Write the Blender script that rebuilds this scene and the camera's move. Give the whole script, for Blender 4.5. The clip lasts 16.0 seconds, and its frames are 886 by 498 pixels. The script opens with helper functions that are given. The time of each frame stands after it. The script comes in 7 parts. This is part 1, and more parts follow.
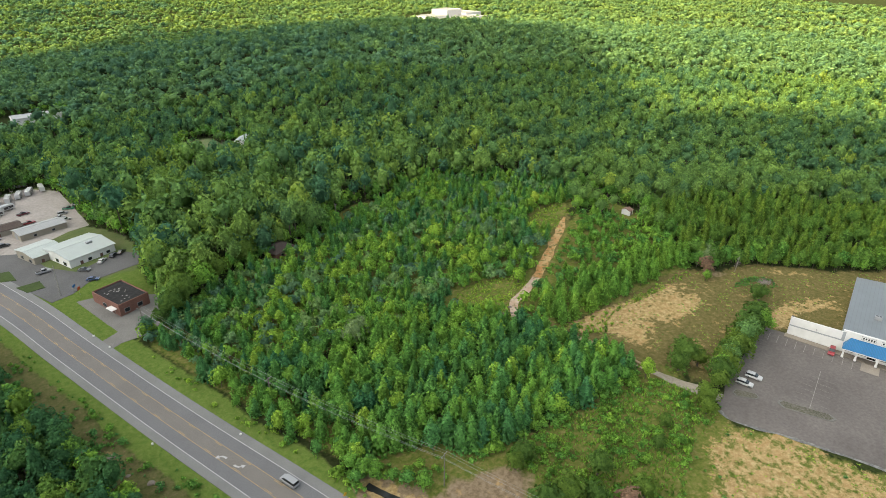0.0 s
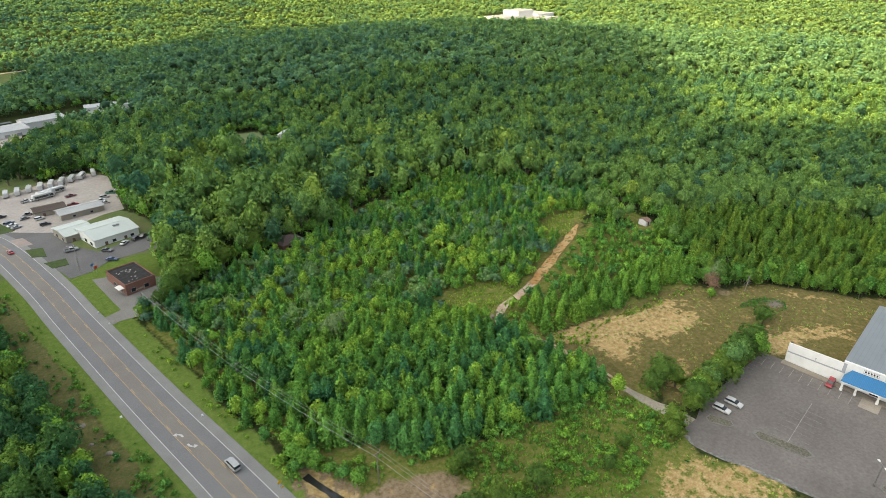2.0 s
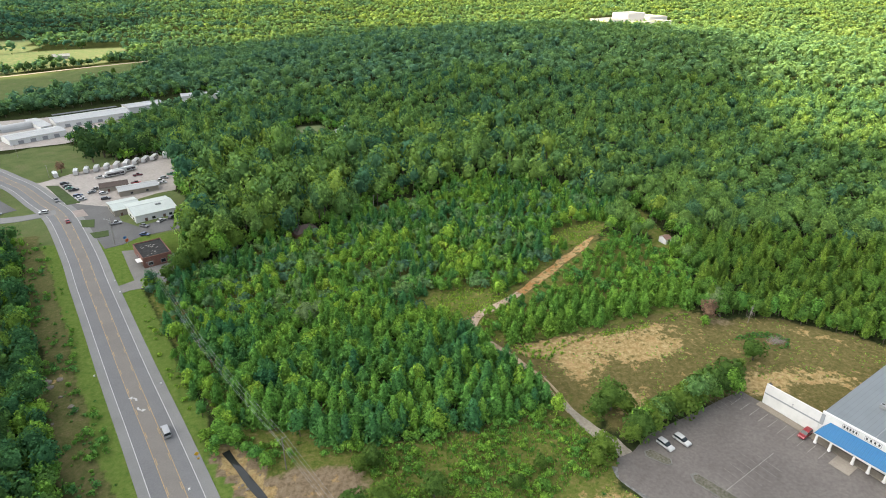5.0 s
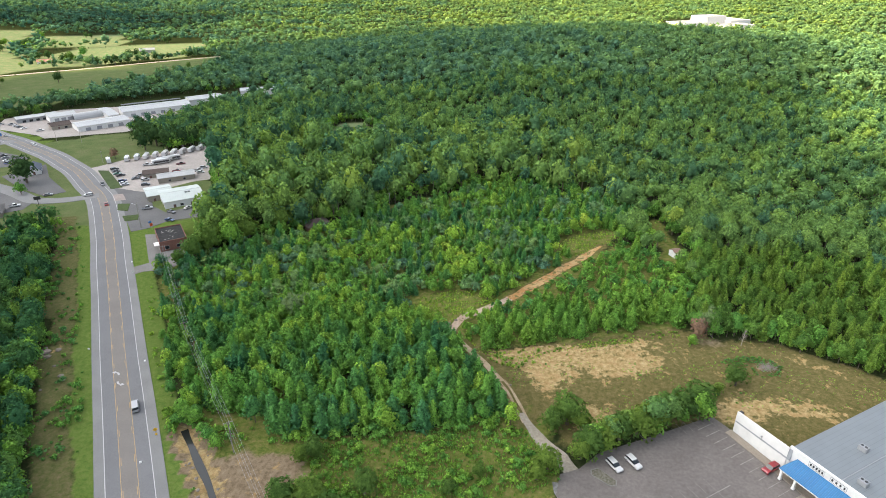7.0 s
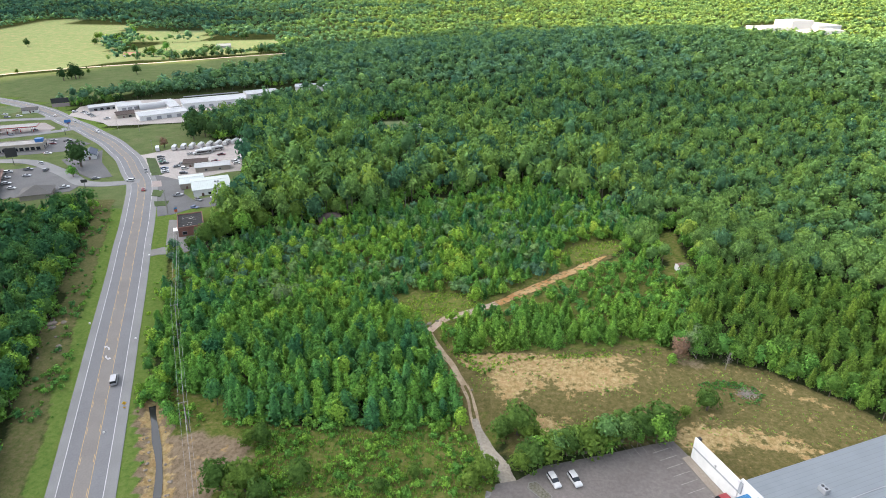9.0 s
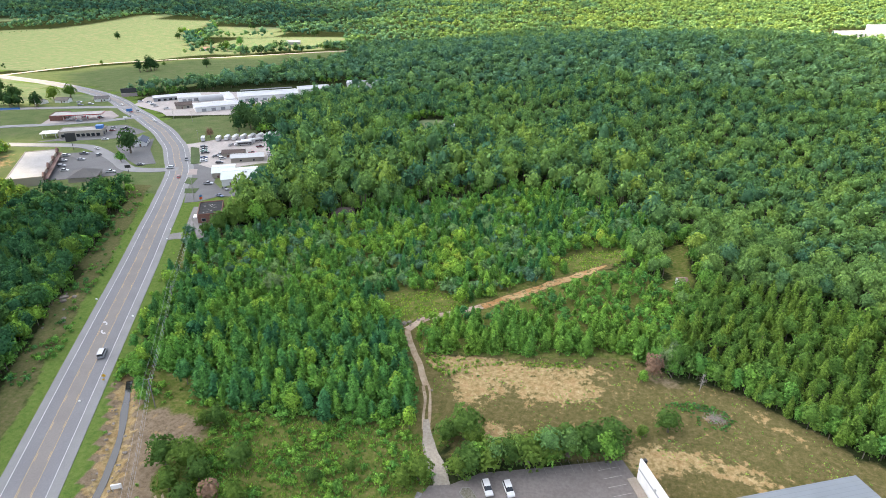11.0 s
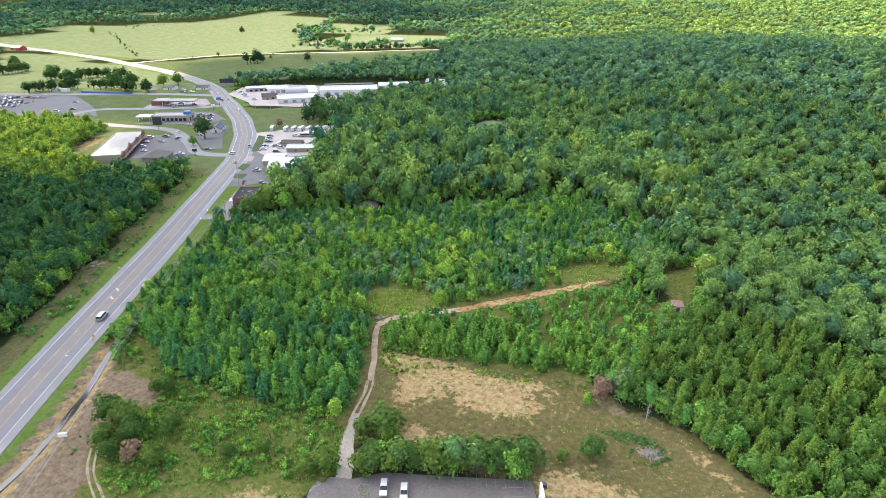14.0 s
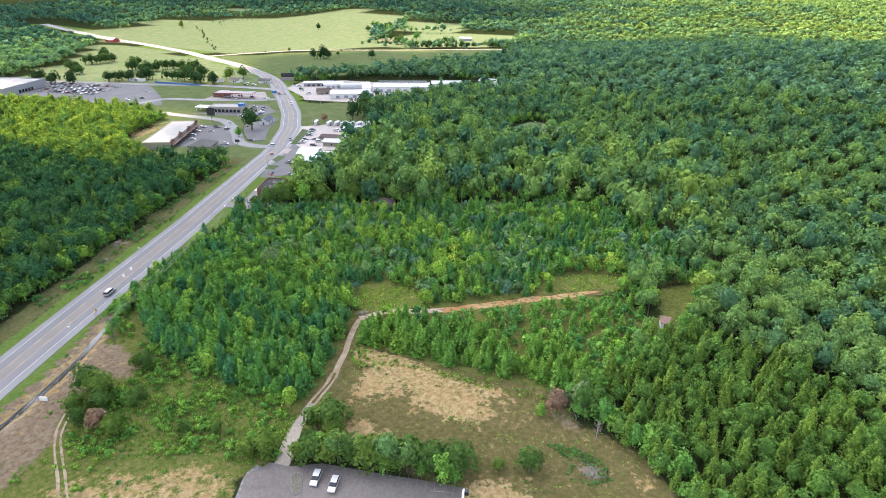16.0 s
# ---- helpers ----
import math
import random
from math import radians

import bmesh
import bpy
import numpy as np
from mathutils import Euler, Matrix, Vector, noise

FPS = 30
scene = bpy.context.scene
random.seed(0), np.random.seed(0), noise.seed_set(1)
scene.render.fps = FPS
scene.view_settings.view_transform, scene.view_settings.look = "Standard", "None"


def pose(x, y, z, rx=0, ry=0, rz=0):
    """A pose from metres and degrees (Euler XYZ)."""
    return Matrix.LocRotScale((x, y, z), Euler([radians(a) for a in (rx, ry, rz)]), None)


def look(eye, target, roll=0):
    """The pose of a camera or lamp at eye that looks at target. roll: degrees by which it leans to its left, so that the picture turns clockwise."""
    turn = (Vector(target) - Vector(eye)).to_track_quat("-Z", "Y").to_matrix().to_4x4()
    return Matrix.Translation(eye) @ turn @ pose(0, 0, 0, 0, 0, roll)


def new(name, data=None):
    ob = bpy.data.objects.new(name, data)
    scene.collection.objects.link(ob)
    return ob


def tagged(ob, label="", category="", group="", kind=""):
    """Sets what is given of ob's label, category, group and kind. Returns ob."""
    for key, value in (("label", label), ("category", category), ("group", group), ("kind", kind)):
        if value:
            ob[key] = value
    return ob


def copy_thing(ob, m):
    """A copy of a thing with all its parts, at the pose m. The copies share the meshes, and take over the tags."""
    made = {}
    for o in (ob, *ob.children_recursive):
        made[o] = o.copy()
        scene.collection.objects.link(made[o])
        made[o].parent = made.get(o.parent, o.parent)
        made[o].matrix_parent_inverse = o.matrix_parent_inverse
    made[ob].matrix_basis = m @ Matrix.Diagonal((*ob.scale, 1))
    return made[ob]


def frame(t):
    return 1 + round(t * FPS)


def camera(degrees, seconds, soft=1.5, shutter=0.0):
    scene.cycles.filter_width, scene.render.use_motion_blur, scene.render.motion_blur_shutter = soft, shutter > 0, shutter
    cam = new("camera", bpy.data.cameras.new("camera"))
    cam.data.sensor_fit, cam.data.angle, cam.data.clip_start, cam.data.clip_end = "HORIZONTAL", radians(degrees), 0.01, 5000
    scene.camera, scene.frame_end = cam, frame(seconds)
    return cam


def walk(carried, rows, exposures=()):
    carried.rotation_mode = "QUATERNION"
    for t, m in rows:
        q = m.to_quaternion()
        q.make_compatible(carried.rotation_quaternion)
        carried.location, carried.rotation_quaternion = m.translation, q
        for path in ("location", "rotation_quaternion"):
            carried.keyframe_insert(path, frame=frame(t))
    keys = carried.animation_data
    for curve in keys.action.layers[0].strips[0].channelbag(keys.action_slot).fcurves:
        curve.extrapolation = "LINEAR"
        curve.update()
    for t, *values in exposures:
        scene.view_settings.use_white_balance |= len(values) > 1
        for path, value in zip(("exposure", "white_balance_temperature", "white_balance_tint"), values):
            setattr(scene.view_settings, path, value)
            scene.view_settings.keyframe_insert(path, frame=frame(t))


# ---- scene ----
cam = camera(71.8, 16.0, 0.9)
# seconds, place in metres, turn in degrees
PATH = [
    (0.0, 0.00, 0.00, 119.50, 64.25, -0.14, -30.19),
    (0.5, 6.58, -3.58, 119.50, 64.25, -0.13, -28.36),
    (1.0, 13.83, -7.23, 119.51, 64.26, -0.07, -26.39),
    (1.5, 20.63, -10.36, 119.51, 64.28, -0.06, -24.57),
    (2.0, 27.97, -13.48, 119.51, 64.28, -0.06, -22.60),
    (2.5, 34.92, -16.17, 119.49, 64.28, -0.02, -20.79),
    (3.0, 42.53, -18.82, 119.50, 64.28, -0.02, -18.84),
    (3.5, 49.63, -21.08, 119.55, 64.28, 0.02, -17.04),
    (4.0, 57.45, -23.26, 119.56, 64.30, 0.01, -15.08),
    (6.5, 95.50, -30.17, 119.75, 64.38, 0.08, -5.72),
    (7.0, 103.56, -30.80, 119.82, 64.37, 0.04, -3.75),
    (7.5, 110.95, -31.11, 119.85, 64.39, 0.05, -1.97),
    (8.0, 119.10, -31.24, 119.89, 64.40, 0.03, -0.01),
    (8.5, 126.50, -31.06, 119.90, 64.40, 0.00, 1.78),
    (9.0, 134.57, -30.68, 119.86, 64.41, -0.04, 3.72),
    (11.5, 172.79, -24.96, 119.96, 64.38, -0.11, 12.96),
    (12.0, 180.65, -22.95, 120.02, 64.40, -0.07, 14.92),
    (12.5, 187.85, -20.87, 120.04, 64.42, -0.09, 16.72),
    (13.0, 195.60, -18.41, 120.02, 64.36, -0.09, 18.69),
    (13.5, 202.65, -15.85, 120.06, 64.36, -0.08, 20.50),
    (14.0, 210.20, -12.86, 120.13, 64.34, -0.06, 22.45),
    (14.5, 217.09, -9.91, 120.07, 64.29, -0.07, 24.26),
    (15.0, 224.56, -6.29, 120.14, 64.27, -0.08, 26.25),
    (15.5, 231.41, -2.59, 120.26, 64.26, -0.13, 28.13),
    (16.0, 238.77, 1.55, 120.31, 64.25, -0.14, 30.16),
]
SKY_STRENGTH, SUN_STRENGTH = 0.15, 4.3
walk(cam, [(t, pose(x, y, z, rx, ry, rz)) for t, x, y, z, rx, ry, rz in PATH], [(0.0, 1.39, 7050, 7), (4.0, 1.54, 6950, 8), (8.0, 1.78, 6550, 12), (12.0, 2.0, 6300, 15), (16.0, 2.12, 6200, 17)])
# ---- light ----
SUN = Vector((-0.66, 0.06, 0.75)).normalized()
world = bpy.data.worlds.new("sky")
scene.world = world
world.use_nodes = True
wn = world.node_tree
wn.nodes.clear()
sky = wn.nodes.new("ShaderNodeTexSky")
sky.sky_type = "NISHITA"
sky.sun_disc = False
sky.sun_elevation = math.asin(SUN.z)
sky.sun_rotation = math.atan2(SUN.x, SUN.y)
sky.air_density, sky.dust_density = 1.0, 2.0
haze = wn.nodes.new("ShaderNodeMix")
haze.data_type = "RGBA"
haze.inputs[0].default_value = 0.5
back = wn.nodes.new("ShaderNodeBackground")
back.inputs[1].default_value = SKY_STRENGTH
wout = wn.nodes.new("ShaderNodeOutputWorld")
# thin cloud round the sun: the white of the sky swells smoothly towards it
way = wn.nodes.new("ShaderNodeTexCoord")
toward = wn.nodes.new("ShaderNodeVectorMath")
toward.operation = "DOT_PRODUCT"
toward.inputs[1].default_value = SUN
lobe = wn.nodes.new("ShaderNodeMath")
lobe.operation, lobe.use_clamp = "MAXIMUM", False
lobe.inputs[1].default_value = 0.0
peak = wn.nodes.new("ShaderNodeMath")
peak.operation = "POWER"
peak.inputs[1].default_value = 5.0
swell = wn.nodes.new("ShaderNodeMath")
swell.operation = "MULTIPLY_ADD"
swell.inputs[1].default_value, swell.inputs[2].default_value = 19.0, 2.6
white = wn.nodes.new("ShaderNodeVectorMath")
white.operation = "SCALE"
white.inputs[0].default_value = (1.0, 1.0, 0.95)
wn.links.new(way.outputs["Generated"], toward.inputs[0])
wn.links.new(toward.outputs["Value"], lobe.inputs[0])
wn.links.new(lobe.outputs[0], peak.inputs[0])
wn.links.new(peak.outputs[0], swell.inputs[0])
wn.links.new(swell.outputs[0], white.inputs["Scale"])
wn.links.new(white.outputs[0], haze.inputs[7])
wn.links.new(sky.outputs[0], haze.inputs[6])
wn.links.new(haze.outputs[2], back.inputs[0])
wn.links.new(back.outputs[0], wout.inputs[0])
lamp = bpy.data.lights.new("sun", "SUN")
lamp.energy, lamp.angle, lamp.color = SUN_STRENGTH, radians(0.6), (1.0, 0.82, 0.52)
new("sun", lamp).matrix_world = look(SUN * 3000, (0, 0, 0))

# ---- materials ----
def node(nt, kind, **sockets):
    n = nt.nodes.new("ShaderNode" + kind)
    for key, value in sockets.items():
        s = n.inputs[int(key[1:])] if key[0] == "i" and key[1:].isdigit() else n.inputs[key.replace("_", " ")]
        if isinstance(value, bpy.types.NodeSocket):
            nt.links.new(value, s)
        else:
            s.default_value = value
    return n


def blank(name):
    m = bpy.data.materials.new(name)
    m.use_nodes = True
    m.node_tree.nodes.clear()
    return m, m.node_tree


def finish(nt, shader):
    out = nt.nodes.new("ShaderNodeOutputMaterial")
    nt.links.new(shader, out.inputs[0])


def ramp(nt, fac, stops):
    r = node(nt, "ValToRGB", Fac=fac)
    e = r.color_ramp.elements
    while len(e) < len(stops):
        e.new(0.5)
    for i, (pos, c) in enumerate(stops):
        e[i].position, e[i].color = pos, (*c, 1)
    return r.outputs[0]


def mix(nt, fac, a, b, blend="MIX"):
    n = node(nt, "Mix")
    n.data_type, n.blend_type = "RGBA", blend
    for s, v in ((n.inputs[0], fac), (n.inputs[6], a), (n.inputs[7], b)):
        if isinstance(v, bpy.types.NodeSocket):
            nt.links.new(v, s)
        elif isinstance(v, tuple):
            s.default_value = (*v, 1)
        else:
            s.default_value = v
    return n.outputs[2]


def noise_tex(nt, scale, detail=4.0, rough=0.6):
    co = node(nt, "TexCoord").outputs["Object"]
    return node(nt, "TexNoise", Vector=co, Scale=scale, Detail=detail, Roughness=rough).outputs["Fac"]


def surf(name, dark, light, scale=2.0, rough=0.85, bump=0.15, metal=0.0, stain=(0.8, 1.15), stain_scale=0.15, spec=0.3):
    """A worn surface: fine grain between two colours, broad stains over it, and a fine relief."""
    m, nt = blank(name)
    fine = noise_tex(nt, scale, 6.0)
    col = ramp(nt, fine, [(0.32, dark), (0.68, light)])
    broad = noise_tex(nt, stain_scale, 3.0)
    lo, hi = stain
    tone = ramp(nt, broad, [(0.3, (lo, lo, lo)), (0.7, (min(hi, 1.0),) * 3)])
    col = mix(nt, 1.0, col, tone, "MULTIPLY")
    b = node(nt, "Bump", Height=fine, Strength=bump, Distance=0.05)
    p = node(nt, "BsdfPrincipled", Base_Color=col, Roughness=rough, Metallic=metal, Normal=b.outputs[0])
    p.inputs["Specular IOR Level"].default_value = spec
    finish(nt, p.outputs[0])
    return m


def foliage(name, stops, source, lo=0.0, hi=1.0, through_leaf=0.3, grain=1.0):
    """Leaves: a hue per tree, a tone per leaf clump, and light that passes through."""
    m, nt = blank(name)
    if source == "tree":
        t = node(nt, "Attribute")
        t.attribute_name = "tint"
        t = t.outputs["Fac"]
    else:
        t = node(nt, "MapRange", Value=node(nt, "ObjectInfo").outputs["Random"], To_Min=lo, To_Max=hi).outputs[0]
    col = ramp(nt, t, stops)
    isl = node(nt, "NewGeometry").outputs["Random Per Island"]
    tone = ramp(nt, isl, [(0.0, (0.55 / grain, 0.60 / grain, 0.60 / grain)), (0.45, (0.82, 0.84, 0.82)), (0.9, (0.98 * grain, 1.0 * grain, 0.97 * grain)), (1.0, (1.06 * grain, 1.08 * grain, 1.04 * grain))])
    col = mix(nt, 1.0, col, tone, "MULTIPLY")
    # random mottling in the colour stands in for shade between leaf clumps
    shade_fleck = ramp(nt, noise_tex(nt, 2.4, 4.0, 0.75), [(0.36, (0.42, 0.48, 0.46)), (0.52, (0.88, 0.9, 0.87)), (0.66, (1.15, 1.12, 1.0))])
    col = mix(nt, 0.6 * min(grain, 1.4), col, shade_fleck, "MULTIPLY")
    shade_bough = ramp(nt, noise_tex(nt, 0.45, 2.0), [(0.34, (0.72, 0.75, 0.74)), (0.5, (0.92, 0.93, 0.92)), (0.66, (1.12, 1.1, 1.02))])
    col = mix(nt, 1.0, col, shade_bough, "MULTIPLY")
    b1 = node(nt, "Bump", Height=noise_tex(nt, 1.5, 4.0, 0.7), Strength=0.5, Distance=0.5)
    d = node(nt, "BsdfDiffuse", Color=col, Roughness=0.6, Normal=b1.outputs[0])
    tr = node(nt, "BsdfTranslucent", Color=mix(nt, 1.0, col, (1.12, 1.05, 0.5), "MULTIPLY"))
    s = node(nt, "MixShader", Fac=through_leaf)
    nt.links.new(d.outputs[0], s.inputs[1])
    nt.links.new(tr.outputs[0], s.inputs[2])
    finish(nt, s.outputs[0])
    return m


FRESH = [(0.0, (0.074, 0.226, 0.112)), (0.3, (0.156, 0.346, 0.080)), (0.55, (0.236, 0.426, 0.078)), (0.8, (0.345, 0.520, 0.084)), (1.0, (0.490, 0.600, 0.108))]
# bluer than the edge leaves: haze of distance is mixed into the colour
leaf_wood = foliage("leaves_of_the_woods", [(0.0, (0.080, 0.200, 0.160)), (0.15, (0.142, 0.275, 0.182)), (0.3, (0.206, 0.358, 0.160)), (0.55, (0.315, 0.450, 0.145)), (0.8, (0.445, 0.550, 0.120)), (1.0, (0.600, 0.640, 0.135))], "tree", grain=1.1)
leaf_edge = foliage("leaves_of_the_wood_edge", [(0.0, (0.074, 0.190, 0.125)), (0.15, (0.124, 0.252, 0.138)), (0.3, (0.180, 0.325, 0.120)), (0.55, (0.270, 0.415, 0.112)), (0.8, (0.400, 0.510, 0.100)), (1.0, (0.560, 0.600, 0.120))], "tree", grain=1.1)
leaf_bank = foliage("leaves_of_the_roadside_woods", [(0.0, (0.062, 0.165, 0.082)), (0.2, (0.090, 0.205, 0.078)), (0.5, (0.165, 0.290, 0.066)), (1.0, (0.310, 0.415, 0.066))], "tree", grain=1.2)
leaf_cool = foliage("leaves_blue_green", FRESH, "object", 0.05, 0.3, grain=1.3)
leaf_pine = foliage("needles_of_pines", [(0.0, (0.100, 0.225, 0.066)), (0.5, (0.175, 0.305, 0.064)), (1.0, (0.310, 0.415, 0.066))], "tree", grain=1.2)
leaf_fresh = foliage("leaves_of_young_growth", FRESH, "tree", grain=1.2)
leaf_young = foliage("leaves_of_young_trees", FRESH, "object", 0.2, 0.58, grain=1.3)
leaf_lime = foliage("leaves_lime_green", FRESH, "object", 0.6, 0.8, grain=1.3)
leaf_grey = foliage("leaves_grey_green", [(0.0, (0.23, 0.325, 0.155)), (1.0, (0.26, 0.345, 0.165))], "object", 0, 1)
leaf_dark = foliage("leaves_dark_green", [(0.0, (0.100, 0.185, 0.050)), (0.5, (0.130, 0.222, 0.055)), (1.0, (0.180, 0.270, 0.055))], "object", 0, 1)
leaf_deep = foliage("leaves_deep_green", [(0.0, (0.050, 0.105, 0.046)), (1.0, (0.082, 0.150, 0.056))], "object", 0, 1)
leaf_dead = foliage("leaves_dry_reddish", [(0.0, (0.29, 0.175, 0.125)), (1.0, (0.36, 0.23, 0.165))], "object", 0, 1, 0.1)
bark = surf("bark", (0.07, 0.055, 0.04), (0.17, 0.14, 0.11), 6, 0.95, 0.6)
bark_pale = surf("bark_bleached", (0.22, 0.19, 0.16), (0.36, 0.32, 0.28), 6, 0.95, 0.5)

asphalt_lane = surf("asphalt_lane", (0.112, 0.113, 0.119), (0.149, 0.150, 0.153), 3, 0.85, 0.1, stain=(0.86, 1.0), stain_scale=0.08)
asphalt_turn = surf("asphalt_turn_lane", (0.132, 0.121, 0.110), (0.170, 0.156, 0.143), 3, 0.85, 0.1, stain=(0.86, 1.0), stain_scale=0.1)
asphalt_edge = surf("asphalt_shoulder", (0.148, 0.148, 0.146), (0.188, 0.188, 0.185), 4, 0.9, 0.15, stain=(0.82, 1.0), stain_scale=0.1)
asphalt_old = surf("asphalt_weathered_lot", (0.120, 0.106, 0.097), (0.165, 0.147, 0.136), 1.2, 0.9, 0.15, stain=(0.70, 1.0), stain_scale=0.06)
asphalt_grey = surf("asphalt_grey_apron", (0.084, 0.083, 0.084), (0.118, 0.117, 0.116), 2, 0.9, 0.15, stain=(0.78, 1.0), stain_scale=0.06)
gravel = surf("gravel_pale", (0.213, 0.185, 0.147), (0.325, 0.289, 0.233), 1.2, 0.95, 0.3, stain=(0.8, 1.0), stain_scale=0.12)
gravel_lot = surf("gravel_yard", (0.247, 0.222, 0.201), (0.330, 0.300, 0.277), 0.7, 0.95, 0.3, stain=(0.85, 1.0), stain_scale=0.06)
def patchy(name, dark, light, grown, share):
    """A worn track: two tones of bare earth, and grass that creeps over it in patches."""
    m, nt = blank(name)
    fine, broad = noise_tex(nt, 0.9, 6.0, 0.7), noise_tex(nt, 0.28, 5.0, 0.7)
    col = mix(nt, node(nt, "MapRange", Value=broad, From_Min=0.4, From_Max=0.58).outputs[0], ramp(nt, fine, [(0.3, dark), (0.7, tuple(v * 1.3 for v in dark))]), ramp(nt, fine, [(0.3, tuple(v * 0.75 for v in light)), (0.7, light)]))
    col = mix(nt, node(nt, "MapRange", Value=noise_tex(nt, 0.55, 6.0, 0.75), From_Min=0.62 - share, From_Max=0.68 - share).outputs[0], col, grown)
    b = node(nt, "Bump", Height=fine, Strength=0.5, Distance=0.1)
    finish(nt, node(nt, "BsdfDiffuse", Color=col, Roughness=1.0, Normal=b.outputs[0]).outputs[0])
    return m


gravel_grey = surf("gravel_grey", (0.11, 0.108, 0.104), (0.26, 0.255, 0.245), 1.2, 0.95, 0.4, stain=(0.6, 1.0), stain_scale=0.4)
clay = patchy("clay_orange", (0.300, 0.160, 0.068), (0.440, 0.310, 0.160), (0.125, 0.120, 0.046), 0.11)
stone_pink = patchy("broken_stone_pinkish", (0.300, 0.215, 0.160), (0.450, 0.360, 0.285), (0.135, 0.130, 0.055), 0.05)
concrete = surf("concrete", (0.125, 0.120, 0.112), (0.185, 0.178, 0.165), 3, 0.85, 0.1, stain=(0.82, 1.0))
paint_white = surf("road_paint_white", (0.308, 0.308, 0.308), (0.437, 0.437, 0.431), 2.5, 0.7, 0.05, stain=(0.85, 1.0), stain_scale=0.5)
paint_yellow = surf("road_paint_yellow", (0.291, 0.202, 0.090), (0.403, 0.280, 0.134), 1.5, 0.7, 0.05, stain=(0.8, 1.0), stain_scale=0.4)
paint_faded = surf("stall_paint_faded", (0.146, 0.129, 0.118), (0.235, 0.213, 0.196), 2.0, 0.8, 0.05, stain=(0.7, 1.0), stain_scale=0.5)
paint_worn = surf("stall_paint_worn", (0.20, 0.185, 0.172), (0.33, 0.31, 0.295), 2.0, 0.8, 0.05, stain=(0.7, 1.0), stain_scale=0.5)


def ground_material():
    """Earth and grass: the share of each cover is kept on the sheet, and breaks up in patches."""
    m, nt = blank("ground_cover")
    patch = noise_tex(nt, 0.11, 6.0, 0.65)
    small = noise_tex(nt, 0.75, 5.0, 0.65)
    grain = noise_tex(nt, 3.2, 4.0, 0.7)

    streak = noise_tex(nt, 0.3, 7.0, 0.75)

    def share(key, low=0.35, high=0.62, weight=0.7):
        a = node(nt, "Attribute")
        a.attribute_name = key
        s = node(nt, "Math", i0=streak if key == "sand" else patch, i1=weight)
        s.operation = "MULTIPLY"
        s2 = node(nt, "Math", i0=small, i1=0.35, i2=s.outputs[0])
        s2.operation = "MULTIPLY_ADD"
        t = node(nt, "Math", i0=s2.outputs[0], i1=a.outputs["Fac"])
        t.operation = "ADD"
        mid = 0.5 * (weight + 0.35)
        return node(nt, "MapRange", Value=t.outputs[0], From_Min=low + mid, From_Max=high + mid).outputs[0]

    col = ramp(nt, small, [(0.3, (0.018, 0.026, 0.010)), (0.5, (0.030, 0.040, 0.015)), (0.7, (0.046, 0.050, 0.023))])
    grass = ramp(nt, small, [(0.28, (0.080, 0.142, 0.030)), (0.5, (0.120, 0.176, 0.040)), (0.75, (0.168, 0.204, 0.060))])
    weeds = ramp(nt, small, [(0.28, (0.060, 0.092, 0.018)), (0.45, (0.105, 0.135, 0.030)), (0.58, (0.155, 0.150, 0.048)), (0.72, (0.225, 0.180, 0.085))])
    dry = ramp(nt, small, [(0.28, (0.078, 0.078, 0.026)), (0.5, (0.122, 0.108, 0.042)), (0.72, (0.186, 0.148, 0.070))])
    sand = ramp(nt, small, [(0.3, (0.168, 0.130, 0.052)), (0.45, (0.290, 0.215, 0.098)), (0.58, (0.385, 0.290, 0.145)), (0.72, (0.470, 0.375, 0.215))])
    bank = ramp(nt, small, [(0.25, (0.068, 0.084, 0.028)), (0.42, (0.106, 0.118, 0.042)), (0.58, (0.142, 0.132, 0.058)), (0.78, (0.205, 0.155, 0.098))])
    lush = ramp(nt, patch, [(0.3, (0.132, 0.186, 0.084)), (0.5, (0.168, 0.212, 0.102)), (0.6, (0.205, 0.216, 0.114)), (0.72, (0.262, 0.240, 0.152))])
    past = ramp(nt, patch, [(0.3, (0.098, 0.137, 0.051)), (0.55, (0.131, 0.159, 0.065)), (0.75, (0.175, 0.165, 0.092))])
    dirt = ramp(nt, small, [(0.28, (0.128, 0.098, 0.058)), (0.5, (0.212, 0.160, 0.104)), (0.75, (0.288, 0.226, 0.158))])
    sand = mix(nt, node(nt, "MapRange", Value=streak, From_Min=0.5, From_Max=0.62, To_Max=0.55).outputs[0], sand, (0.33, 0.205, 0.098))
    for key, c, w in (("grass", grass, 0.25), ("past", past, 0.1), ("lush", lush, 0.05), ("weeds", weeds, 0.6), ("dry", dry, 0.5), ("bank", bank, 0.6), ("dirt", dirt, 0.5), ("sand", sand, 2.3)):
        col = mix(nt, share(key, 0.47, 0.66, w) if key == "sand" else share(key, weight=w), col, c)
    tone = ramp(nt, grain, [(0.25, (0.68, 0.68, 0.68)), (0.6, (1.0, 1.0, 1.0))])
    col = mix(nt, 1.0, col, tone, "MULTIPLY")
    b = node(nt, "Bump", Height=small, Strength=0.7, Distance=0.3)
    b2 = node(nt, "Bump", Height=grain, Strength=0.5, Distance=0.12, Normal=b.outputs[0])
    p = node(nt, "BsdfDiffuse", Color=col, Roughness=1.0, Normal=b2.outputs[0])
    finish(nt, p.outputs[0])
    return m


